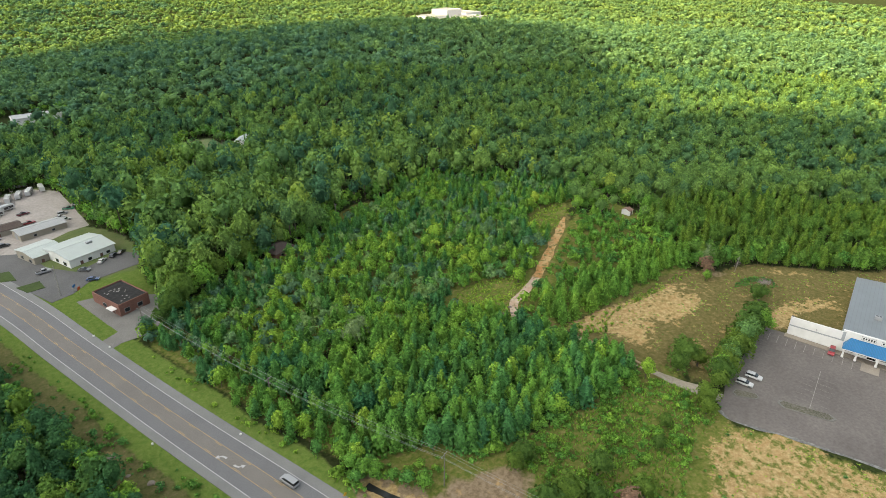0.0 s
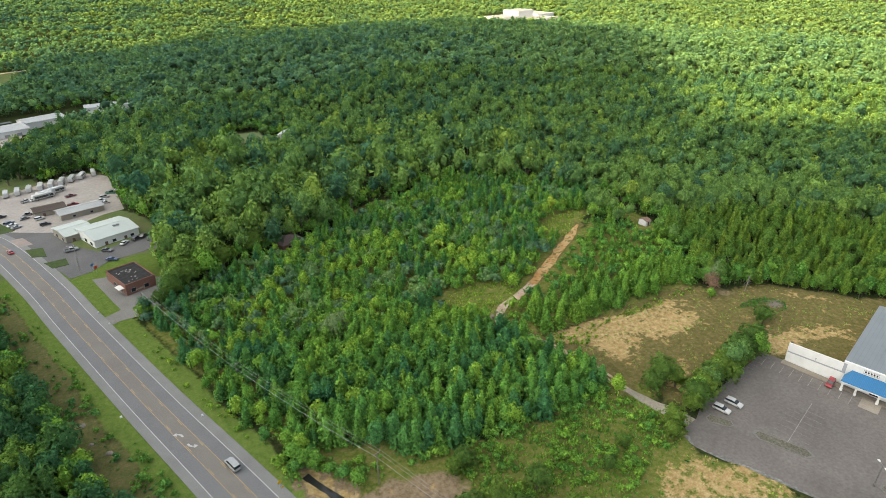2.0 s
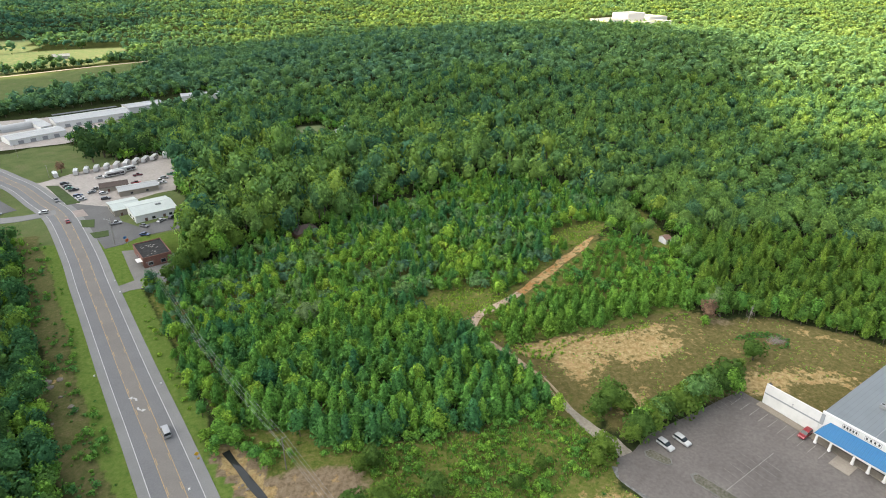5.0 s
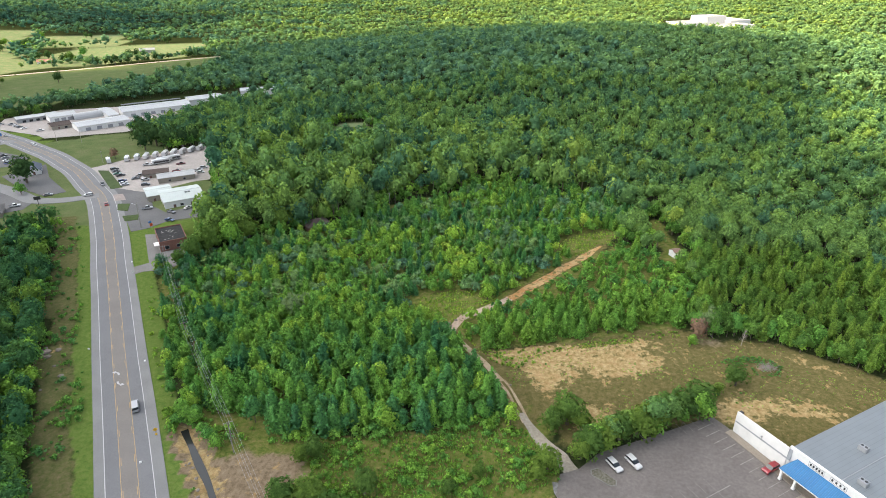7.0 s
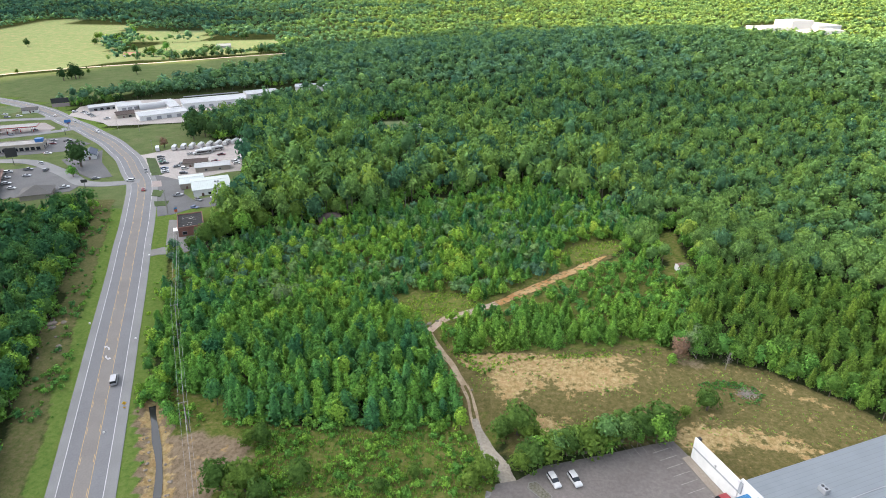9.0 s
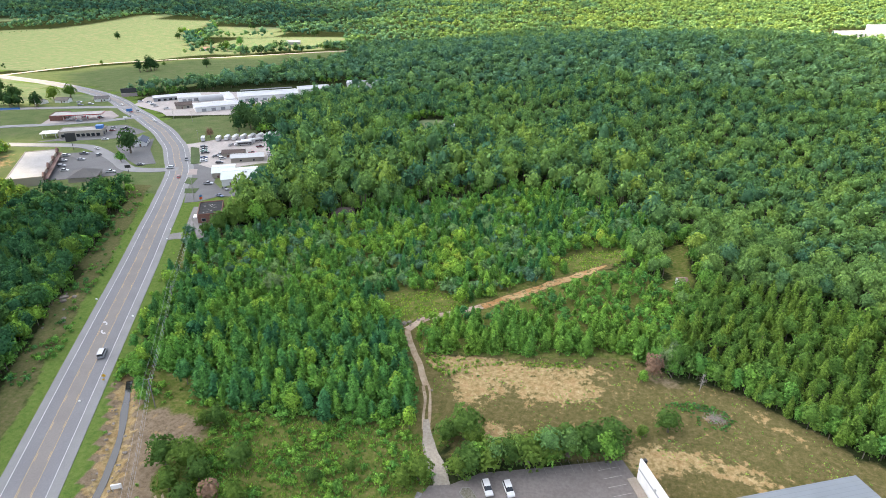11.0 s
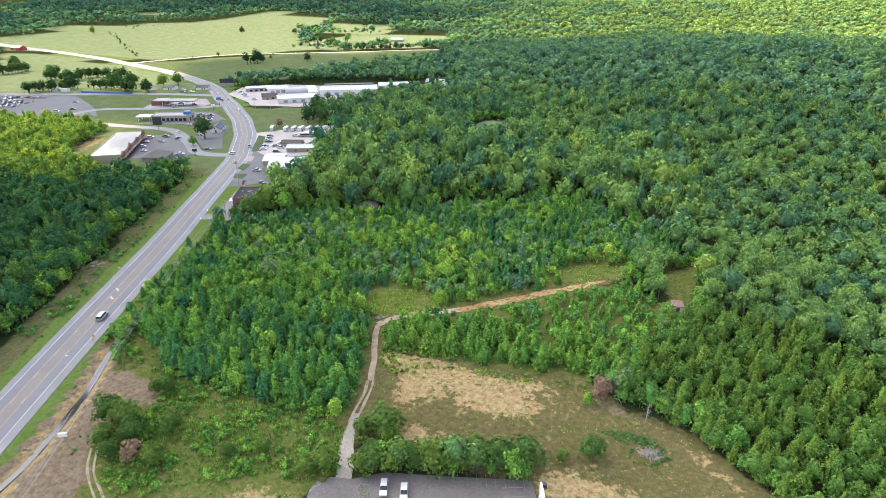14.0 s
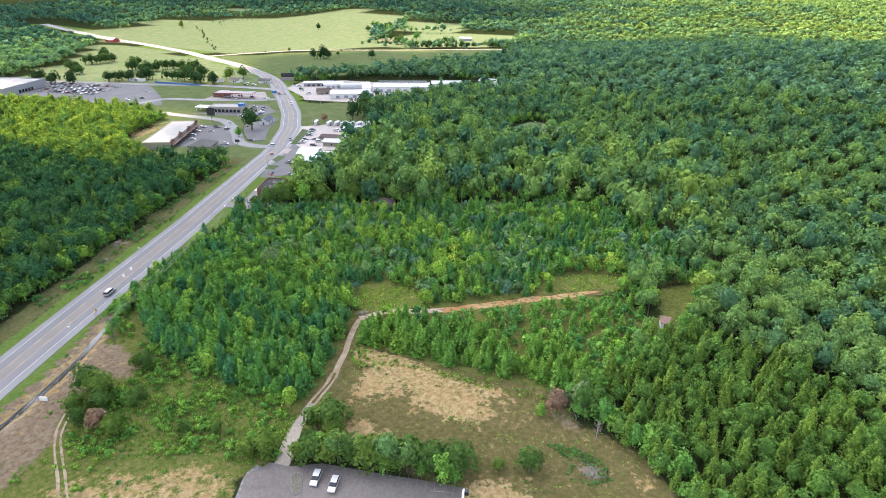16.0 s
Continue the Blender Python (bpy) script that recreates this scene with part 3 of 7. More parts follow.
SOUTH_RUT = curve([(76, 67), (81, 61.5), (88, 57), (96, 53), (106, 48), (120, 41)], 1.5)
for off in (-0.8, 0.8):
    tagged(ribbon("track_wheel_rut", SOUTH_RUT, (off - 0.3, off + 0.3), 0.05, [sandy], [0], 0.15, 0.35), "pale sandy wheel rut through tall weeds", "track", "wheel ruts", "structure")
tagged(ribbon("track_sand", TRACK_SAND, (-1.0, 0, 1.0), 0.06, [sandy], [0], 0.15, 0.4), "sandy tan dirt track", "track", kind="structure")
tagged(ribbon("track_stone", TRACK_STONE, (-1.6, 0, 1.6), 0.08, [stone_pink], [0], 0.15, 0.7), "broken pale stone track", "track", kind="structure")
tagged(ribbon("track_clay", TRACK_CLAY, (-2.0, 0, 2.0), 0.08, [clay], [0], 0.15, 1.5, 8), "bare orange clay track", "track", kind="structure")
tagged(ribbon("lot_shoulder", curve([(139.2, 79.5), (138.6, 76.0), (142.0, 71.0), (148.0, 62.0), (157.0, 46.0), (164.0, 32.0), (176, 14)], 1.5), (-0.9, 1.1), 0.06, [gravel_grey], [0], 0.15, 1.2), "broken grey gravel shoulder of the lot", "pavement", kind="structure")
slab("parking_lot", LOT, 0.10, asphalt_old, "weathered brown-grey asphalt parking lot", "pavement")
# ---- trees ----
def ico(sub):
    bm = bmesh.new()
    bmesh.ops.create_icosphere(bm, subdivisions=sub, radius=1.0)
    v = np.array([w.co[:] for w in bm.verts])
    f = np.array([[w.index for w in g.verts] for g in bm.faces])
    bm.free()
    return v, f


ICO = {s: ico(s) for s in (1, 2, 3)}


def unit(v):
    return v / np.maximum(np.linalg.norm(v, axis=1), 1e-6)[:, None]


def cards(rg, pos, nor, size):
    """Leaf clumps: small three-cornered flaps on the crown's hull, shaded as the round boughs that they cover."""
    n = len(pos)
    face = unit(nor + rg.normal(0, 0.45, (n, 3)) + (0, 0, 0.3))
    a = unit(np.cross(face, rg.normal(0, 1, (n, 3))))
    b = np.cross(face, a)
    s = (size * rg.uniform(0.6, 1.35, n))[:, None]
    j = lambda: rg.uniform(0.7, 1.3, (n, 1))
    v = np.stack([pos + a * s * j() + face * s * 0.2, pos + (0.87 * b - 0.5 * a) * s * j(), pos - (0.87 * b + 0.5 * a) * s * j() - face * s * 0.15], 1)
    soft = unit(nor + 0.4 * face + rg.normal(0, 0.16, (n, 3)))
    i = np.arange(n)[:, None] * 3
    return v.reshape(-1, 3), i + (0, 1, 2), np.repeat(soft, 3, axis=0)


def crown(kind, seed, count, size, sub, tight=0.84):
    """The leaves of one tree in metres: a lumpy hull under a coat of leaf clumps."""
    rg = np.random.default_rng(seed)
    dirs, faces = ICO[sub]
    if kind in ("broad", "oak", "gum", "shrub"):
        r, low, high, lobes = {"broad": (4.7, 3.0, 14.6, 24), "oak": (5.0, -1.0, 12.5, 28), "gum": (3.0, -0.4, 9.0, 22), "shrub": (1.5, 0.0, 2.4, 6)}[kind]
        c0 = np.array([0, 0, (low + high) / 2])
        half = np.array([r, r, (high - low) / 2])
        u = rg.normal(0, 1, (lobes, 3))
        u /= np.linalg.norm(u, axis=1)[:, None]
        u[:, 2] = np.abs(u[:, 2]) * 1.1 - 0.35 if kind in ("broad", "shrub") else np.abs(u[:, 2]) * 1.35 - 0.7
        cen = u * rg.uniform(0.45, 0.76, (lobes, 1))
        if kind == "gum":
            cen[:, :2] *= (1.0 - 0.45 * np.clip(cen[:, 2:], 0, 1))
        rad = rg.uniform(0.17, 0.36, lobes)
        cen, rad = np.vstack([cen, [0, 0, -0.05]]), np.r_[rad, 0.56]
        def reach(d):
            k = d @ cen.T
            return np.max(k + np.sqrt(np.clip(k * k - (cen ** 2).sum(1) + rad ** 2, 0, None)) * (k * k - (cen ** 2).sum(1) + rad ** 2 > 0), axis=1).clip(0.3)
        hull = dirs * reach(dirs)[:, None]
        core = c0 + hull * half * tight * rg.uniform(0.88, 1.1, (len(dirs), 1))
        d = rg.normal(0, 1, (count * 3, 3))
        d /= np.linalg.norm(d, axis=1)[:, None]
        d = d[d[:, 2] > rg.uniform(-0.75, 0.15, len(d))][:count]
        which = rg.choice(len(rad), len(d), p=rad ** 2 / (rad ** 2).sum())
        p = cen[which] + d * rad[which][:, None] * rg.uniform(0.86, 1.12, (len(d), 1))
        q = p / np.linalg.norm(p, axis=1)[:, None]
        keep = np.linalg.norm(p, axis=1) > reach(q) * 0.86
        p, d = p[keep], d[keep]
        pos, nor = c0 + p * half, unit(d + 0.45 * q[keep])
    else:
        r, low, high = {"cone": (2.45, 0.2, 7.8), "pine": (3.1, 1.5, 14.5), "sapling": (0.9, 0.1, 3.2)}[kind]
        ph, arms = rg.uniform(0, 6.28), rg.integers(4, 7)
        def radius(t, a):
            base = np.clip(1 - t ** (1.5 if kind == "cone" else 1.25), 0, 1) ** 0.85 * np.clip(t * 4 + 0.5, 0, 1)
            return r * base * (0.86 + 0.2 * np.cos(arms * a + ph + 9 * t) + 0.13 * np.sin(3 * a + 23 * t + ph * 3))
        t = (dirs[:, 2] + 1) / 2
        a = np.arctan2(dirs[:, 1], dirs[:, 0])
        rr = radius(t, a) * (tight - 0.02)
        rr = rr * rg.uniform(0.82, 1.12, len(rr))
        core = np.c_[np.cos(a) * rr, np.sin(a) * rr, low + t * (high - low) * 0.96]
        t = 1 - np.sqrt(rg.uniform(0, 1, count) * 0.98 + 0.0004)
        t = np.r_[t[: count * 9 // 10], rg.uniform(0.7, 1.0, count - count * 9 // 10)]
        a = rg.uniform(0, 6.283, count)
        rr = radius(t, a) * rg.uniform(0.85, 1.12, count)
        pos = np.c_[np.cos(a) * rr, np.sin(a) * rr, low + t * (high - low)]
        nor = np.c_[np.cos(a), np.sin(a), np.full(count, 0.75)]
    v, f, soft = cards(rg, pos, unit(nor), size)
    return np.vstack([core, v]), np.vstack([faces, f + len(core)]), np.vstack([unit(dirs + (0, 0, -0.3)), soft])


def trunk(kind, seg=5):
    h, r = {"broad": (10, 0.28), "oak": (7, 0.4), "gum": (5, 0.14), "cone": (5, 0.12), "pine": (15, 0.22), "shrub": (1.2, 0.05), "sapling": (2.4, 0.04)}[kind]
    a = np.arange(seg) * 2 * math.pi / seg
    lo = np.c_[np.cos(a) * r, np.sin(a) * r, np.full(seg, -0.5)]
    hi = np.c_[np.cos(a) * r * 0.4, np.sin(a) * r * 0.4, np.full(seg, h)]
    i = np.arange(seg)
    k = (i + 1) % seg
    return np.vstack([lo, hi]), np.vstack([np.c_[i, k, k + seg], np.c_[i, k + seg, i + seg]])


TEMPLATES = {}


def template(kind, level):
    """Seven shapes of a kind at a level of detail: vertices, triangles, number of bark triangles, normals."""
    if (kind, level) not in TEMPLATES:
        count, grow, sub = {"near": (1.0, 1.0, 2), "mid": (0.32, 1.5, 1), "far": (0.09, 2.4, 1), "last": (0.035, 3.2, 1)}[level]
        n, s = {"broad": (600, 0.48), "oak": (860, 0.46), "gum": (440, 0.36), "shrub": (85, 0.28), "cone": (300, 0.35), "pine": (600, 0.42), "sapling": (40, 0.3)}[kind]
        sub = 1 if kind in ("shrub", "sapling") else sub
        shapes = []
        for k in range(7):
            v, f, soft = crown(kind, 100 * k + len(kind) * 7 + 3, max(8, int(n * count)), s * grow, sub, {"near": 0.70, "mid": 0.70, "far": 0.72, "last": 0.74}[level])
            bv, bf = trunk(kind, 4 if level != "near" else 5)
            if level in ("far", "last"):
                bv, bf = bv[:0], bf[:0]
            soft = np.vstack([unit(bv * (1, 1, 0)), soft])
            shapes.append((np.vstack([bv, v]), np.vstack([bf, f + len(bv)]).astype(int), len(bf), soft))
        TEMPLATES[kind, level] = shapes
    return TEMPLATES[kind, level]


def wood(name, trees, label, category, leaves):
    """One stand of trees as real geometry. Each tree: kind, level, x, y, scale, height factor, tint."""
    rg = np.random.default_rng(11)
    vs, fs, ms, ts, ns, base = [], [], [], [], [], 0
    for kind, level, x, y, s, hs, tint in trees:
        v, f, nb, soft = template(kind, level)[rg.integers(0, 7)]
        a = rg.uniform(0, 6.283)
        c, d = math.cos(a), math.sin(a)
        vs.append(np.c_[(v[:, 0] * c - v[:, 1] * d) * s + x, (v[:, 0] * d + v[:, 1] * c) * s + y, v[:, 2] * s * hs + float(hgt(x, y))])
        ns.append(np.c_[soft[:, 0] * c - soft[:, 1] * d, soft[:, 0] * d + soft[:, 1] * c, soft[:, 2]])
        fs.append(f + base)
        ms.append(np.r_[np.ones(nb, np.int32), np.zeros(len(f) - nb, np.int32)])
        ts.append(np.full(len(v), tint, np.float32))
        base += len(v)
    v, f, m, t = np.vstack(vs), np.vstack(fs), np.concatenate(ms), np.concatenate(ts)
    me = bpy.data.meshes.new(name)
    me.vertices.add(len(v))
    me.vertices.foreach_set("co", v.astype(np.float32).ravel())
    me.loops.add(len(f) * 3)
    me.loops.foreach_set("vertex_index", f.astype(np.int32).ravel())
    me.polygons.add(len(f))
    me.polygons.foreach_set("loop_start", np.arange(0, len(f) * 3, 3, dtype=np.int32))
    me.materials.append(leaves)
    me.materials.append(bark)
    me.polygons.foreach_set("material_index", m)
    me.polygons.foreach_set("use_smooth", np.ones(len(f), bool))
    me.update(calc_edges=True)
    me.normals_split_custom_set_from_vertices(np.vstack(ns))
    me.attributes.new("tint", "FLOAT", "POINT").data.foreach_set("value", t)
    return tagged(new(name, me), label, category, kind="stuff")


rg = np.random.default_rng(5)


def scatter(x0, x1, y0, y1, gap, deep=1.0):
    """Even but loose spacing over a rectangle of the plan."""
    xs, ys = np.arange(x0, x1, gap), np.arange(y0, y1, gap * 0.87 * deep)
    gx, gy = np.meshgrid(xs, ys)
    gx = gx + (np.arange(len(ys)) % 2 * gap / 2)[:, None]
    gx, gy = gx.ravel() + rg.uniform(-0.36, 0.36, gx.size) * gap, gy.ravel() + rg.uniform(-0.36, 0.36, gx.size) * gap * deep
    return gx, gy


def lumps(x, y, f, z):
    return np.array([noise.noise((a * f, b * f, z)) for a, b in zip(x, y)])


def clear(x, y, margin=0.0):
    """True where trees may stand: off the roads, the yards and the fields."""
    ok = np.ones(len(x), bool)
    for p in OPEN:
        ok &= ~inside(x, y, p)
    d, side = near(x, y, HIGHWAY)
    edge = np.where(side > 0, 13.5 + np.clip((y - 150) / 8, 0, 3.5), 23.0)
    edge = np.where(x < -420, 48, np.where((y > 250) & (side < 0), 16, edge)) + 2.5 * lumps(x, y, 0.08, 2.0)
    ok &= d > edge + margin
    ok &= near(x, y, FIELD_ROAD)[0] > np.where(x < -325, 36, 9)
    return ok


def off_track(x, y, w):
    d = np.minimum(np.minimum(near(x, y, TRACK_MID)[0], near(x, y, TRACK_CLAY)[0]), np.minimum(near(x, y, TRACK_STONE)[0], near(x, y, TRACK_LOW)[0]))
    return d > w


def grown(x, y):
    """True where the mature woods stand."""
    return clear(x, y) & ~inside(x, y, YOUNG) & ~inside(x, y, REGROWTH) & ~inside(x, y, STRIP) & ~inside(x, y, ROADSIDE) & ~inside(x, y, TRACKSIDE) & off_track(x, y, 3.5)


# leafy margin that closes the woods down to the ground
x, y = scatter(-260, 420, 60, 640, 3.9)
k = (np.hypot(x - 120, y + 20) < 660) & (y > (239 - x) * 0.445 - 45) & (y > x * 0.445 - 45)
x, y = x[k], y[k]
k = grown(x, y)
x, y = x[k], y[k]
rim = np.zeros(len(x), bool)
for a in np.arange(0, 6.28, 0.785):
    rim |= ~grown(x + 6.0 * math.cos(a), y + 6.0 * math.sin(a))
x, y = x[rim], y[rim]
margin = []
for i in range(len(x)):
    lv = "near" if math.hypot(x[i] - 120, y[i] + 20) < 300 else "mid"
    margin.append(("gum", lv, x[i], y[i], rg.uniform(0.6, 1.3), rg.uniform(0.85, 1.15), float(np.clip(rg.normal(0.42, 0.13), 0.27, 0.9))))
wood("woods_margin", margin, "leafy margin of the woods, closed down to the ground", "woods", leaf_fresh)

# mature woods: dense near by, coarser with distance
rings = [("near", 0, 285, 4.7, 1.0), ("mid", 285, 560, 5.2, 1.0), ("far", 560, 1000, 7.2, 1.15), ("last", 1000, 2350, 9.5, 2.3)]
for level, lo, hi, gap, deep in rings:
    x, y = scatter(-1500 if hi > 600 else -420, 1750 if hi > 600 else 720, 20, 2350 if hi > 1200 else 1010, gap, deep)
    d = np.hypot(x - 120, y + 20)
    k = (d >= lo) & (d < hi) & (y > (239 - x) * 0.445 - 45) & (y > x * 0.445 - 45)
    # kept only inside the wedge of ground that the camera's views sweep
    x, y, d = x[k], y[k], d[k]
    k = grown(x, y)
    x, y, d = x[k], y[k], d[k]
    pine = inside(x, y, PINES)
    west = (near(x, y, HIGHWAY)[1] < 0) & (y < 330)
    if level == "near":
        # the pines stand closer
        px, py = scatter(185, 335, 65, 195, 4.3)
        k = inside(px, py, PINES) & grown(px, py)
        x, y = np.r_[x[~pine], px[k]], np.r_[y[~pine], py[k]]
        west, pine = np.r_[west[~pine], np.zeros(k.sum(), bool)], np.r_[np.zeros((~pine).sum(), bool), np.ones(k.sum(), bool)]
    drift, fine = lumps(x, y, 0.012, 1.0), lumps(x, y, 0.05, 7.0)
    grow = {"near": 1.0, "mid": 1.0, "far": 1.22, "last": 1.45}[level]
    trees, pines, bank_trees = [], [], []
    for i in range(len(x)):
        u, w = rg.uniform(), rg.uniform()
        # grey-green oaks, mid-green and yellow-green crowns in loose groups
        mood = u + 0.4 * drift[i] + 0.25 * fine[i] + (0.36 if -30 < x[i] < 215 and 225 < y[i] < 400 else 0.0)
        tint = rg.normal(0.12, 0.06) if mood < 0.4 else rg.normal(0.32, 0.06) if mood < 0.88 else rg.normal(0.44, 0.06) if mood < 1.15 else rg.uniform(0.48, 0.66)
        if level == "near" and tint < 0.25:
            tint = tint if u < 0.12 else rg.normal(0.36, 0.05)
        if -30 < x[i] < 215 and 225 < y[i] < 400:
            if rg.uniform() < 0.38:
                continue
            v = rg.uniform()
            tint = rg.normal(0.11, 0.05) if v < 0.24 else rg.normal(0.36, 0.07) if v < 0.68 else rg.normal(0.50, 0.06) if v < 0.93 else rg.uniform(0.55, 0.66)
        if rg.uniform() < 0.012:
            tint = rg.uniform(0.55, 0.68)
        if x[i] > 200 and level in ("near", "mid"):
            tint += 0.07
        # tint paints sunlight as yellower towards the east, shade and haze as bluer westward
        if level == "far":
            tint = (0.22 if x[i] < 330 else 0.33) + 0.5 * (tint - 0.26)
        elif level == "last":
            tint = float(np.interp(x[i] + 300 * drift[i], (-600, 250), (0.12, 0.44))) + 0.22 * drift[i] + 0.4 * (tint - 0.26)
        tint = float(np.clip(tint, 0.0, 0.95))
        if pine[i]:
            kind, s, hs = ("pine" if w < 0.55 else "gum" if w < 0.84 else "broad"), rg.uniform(0.5, 0.88), rg.uniform(0.9, 1.15)
            tint = 0.15 + 0.5 * tint if w > 0.55 else 0.25 + 0.9 * tint
            if kind == "gum":
                s *= 1.4
        elif west[i]:
            kind = "broad" if w < 0.6 else "pine" if w < 0.78 else "gum"
            s, hs = rg.uniform(0.62, 1.0), rg.uniform(0.9, 1.1)
            # sunlight is put into this corner's tint, shade into the tint of the rest
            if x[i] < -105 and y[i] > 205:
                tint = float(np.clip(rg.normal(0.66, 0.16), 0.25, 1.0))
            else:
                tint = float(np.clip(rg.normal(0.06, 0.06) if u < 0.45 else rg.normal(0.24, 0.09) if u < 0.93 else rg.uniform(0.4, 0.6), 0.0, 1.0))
            if kind == "gum":
                s *= 1.45
        else:
            tall = -30 < x[i] < 215 and 225 < y[i] < 400
            kind = "gum" if w > (0.6 if tall else 0.9) and level != "last" else "pine" if w > (0.55 if tall else 0.84) and level != "last" else "oak" if w < 0.12 and level in ("near", "mid") else "broad"
            s, hs = float(np.clip(rg.lognormal(-0.1, 0.22), 0.55, 1.4)) * (1.12 if tall else 0.8 if level in ("near", "mid") else 0.95), rg.uniform(0.78, 1.16) * (1.22 if tall else 1.1 if level in ("near", "mid") else 1.0)
            if kind == "gum":
                s *= rg.uniform(1.4, 1.85)
            elif kind == "oak":
                s *= 1.1
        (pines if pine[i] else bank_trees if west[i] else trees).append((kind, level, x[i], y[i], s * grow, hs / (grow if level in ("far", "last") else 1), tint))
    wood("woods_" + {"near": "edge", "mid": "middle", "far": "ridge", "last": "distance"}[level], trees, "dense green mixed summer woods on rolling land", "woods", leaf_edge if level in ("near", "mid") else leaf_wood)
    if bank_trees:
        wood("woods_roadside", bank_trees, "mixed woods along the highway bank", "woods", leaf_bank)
    if pines:
        wood("pine_woods", pines, "close stand of tall green pines beside the field", "woods", leaf_pine)

# young growth on the lot
trees, thicket, SINGLE = [], [], []
x, y = scatter(-20, 225, 95, 305, 3.8)
k = clear(x, y, 0.5) & off_track(x, y, 3.0)
x, y = x[k], y[k]
inY, inR, inS = inside(x, y, YOUNG), inside(x, y, REGROWTH), inside(x, y, STRIP)
drift, fine = lumps(x, y, 0.035, 4.0), lumps(x, y, 0.11, 9.0)
ROAD_D, CLAY_D = near(x, y, HIGHWAY)[0], near(x, y, TRACK_CLAY)[0]
for i in range(len(x)):
    w, u = rg.uniform(), rg.uniform()
    tint = rg.uniform(0.0, 0.14) if drift[i] + fine[i] + rg.normal(0, 0.15) < -0.42 else float(np.clip(0.33 + 0.22 * drift[i] + 0.25 * fine[i] + rg.normal(0, 0.14), 0.15, 0.85))
    if inY[i]:
        south = y[i] < 128
        kind = "cone" if w < (0.82 if south else 0.6) else "gum"
        s = rg.uniform(0.85, 1.45) * (1.0 if kind == "cone" else 0.85)
        if ROAD_D[i] < 24:
            s *= 0.8
        if u < 0.035:
            kind, s, tint = "gum", rg.uniform(0.95, 1.2), rg.uniform(0.6, 0.8)
        if y[i] < 121 and len(SINGLE) < 270:
            SINGLE.append((kind, x[i], y[i], s, rg.uniform(0.9, 1.1), "lime" if tint > 0.68 else "cool" if tint < 0.24 else "young"))
        else:
            trees.append((kind, "near", x[i], y[i], s, rg.uniform(0.9, 1.1), tint))
    elif inR[i]:
        tint = min(0.9, tint + 0.02)
        tall = drift[i] + 0.5 * fine[i]
        if tall > 0.28 and u < 0.55:
            trees.append(("gum", "near", x[i], y[i], rg.uniform(0.7, 1.1), 1.0, min(0.95, tint + (0.3 if u < 0.2 else 0.0))))
        elif u < 0.46:
            trees.append(("cone", "near", x[i], y[i], rg.uniform(0.65, 1.15), rg.uniform(0.85, 1.1), tint))
        elif u < 0.58:
            trees.append(("gum", "mid", x[i], y[i], rg.uniform(0.6, 1.0), 0.9, tint))
        else:
            grey = fine[i] + 0.5 * drift[i] < 0.12
            (thicket if grey else trees).append(("shrub", "near", x[i], y[i], rg.uniform(1.5, 2.7), rg.uniform(0.8, 1.3), rg.uniform(0.12, 0.46) if grey else tint + 0.1))
    elif inS[i]:
        row = y[i] < 157 and x[i] > 128
        if CLAY_D[i] < 8:
            if u < 0.75:
                trees.append(("shrub", "near", x[i], y[i], rg.uniform(0.6, 1.0) + CLAY_D[i] * 0.06, rg.uniform(0.7, 1.1), 0.1 + tint * 0.7))
        elif row and u < 0.88:
            trees.append(("cone" if u < 0.76 else "gum", "near", x[i], y[i], rg.uniform(0.75, 1.3) * (1.0 if u < 0.76 else 0.8), rg.uniform(0.9, 1.15), 0.34 + 0.5 * tint))
        elif u < 0.3:
            trees.append(("cone", "near", x[i], y[i], rg.uniform(0.45, 0.8), 1.0, 0.25 + 0.6 * tint))
        elif u < 0.9:
            trees.append(("shrub", "near", x[i], y[i], rg.uniform(1.2, 2.2), rg.uniform(0.8, 1.3), 0.1 + tint * 0.8))
wood("thicket", thicket, "grey-green thicket of shrubs in the regrowth", "shrubs", leaf_wood)
wood("young_woods", trees, "young mixed growth of small trees and shrubs", "woods", leaf_fresh)

# ---- the cloud that shades the land, far up towards the sun ----
SHADE = [(-420, -900), (-420, 150), (-224, 202), (-176, 212), (-135, 222), (-150, 262), (-188, 304), (-222, 334), (-240, 342), (-300, 316), (-540, 288), (-570, 380), (-390, 432), (-330, 480), (-400, 570), (-480, 670), (-380, 800), (-237, 880), (-144, 975), (-40, 1040),
         (20, 1170), (190, 1250), (360, 1180), (520, 890), (560, 650), (560, 556), (492, 486), (448, 436), (412, 396), (382, 350), (368, 318), (402, 302), (436, 256), (472, 212), (566, 98), (900, -300), (1000, -900)]
SHADE_WEST = [(-1700, 600), (-860, 600), (-860, 650), (-930, 690), (-1040, 800), (-1150, 960), (-1700, 1000)]
SHADE_FAR = [(-1700, 1000), (-1200, 1030), (-1130, 1150), (-1060, 1250), (-900, 1430), (-640, 1390), (-560, 1260), (-480, 1230), (-420, 1260), (-340, 1320), (-250, 1420), (-330, 1560), (-600, 1650), (-1500, 1900)]
FAR_CLOUD = 3200.0
x, y = scatter(-1700, 1050, -920, 1900, 31)
k = np.zeros(len(x), bool)
for shape in (SHADE, SHADE_WEST, SHADE_FAR):
    within = np.ones(len(x), bool)
    for a in np.arange(0, 6.28, 0.785):
        within &= inside(x + 25 * math.cos(a), y + 25 * math.sin(a), shape)
    k |= within
x, y = x[k], y[k]
dirs, faces = ICO[1]
vs, fs = [], []
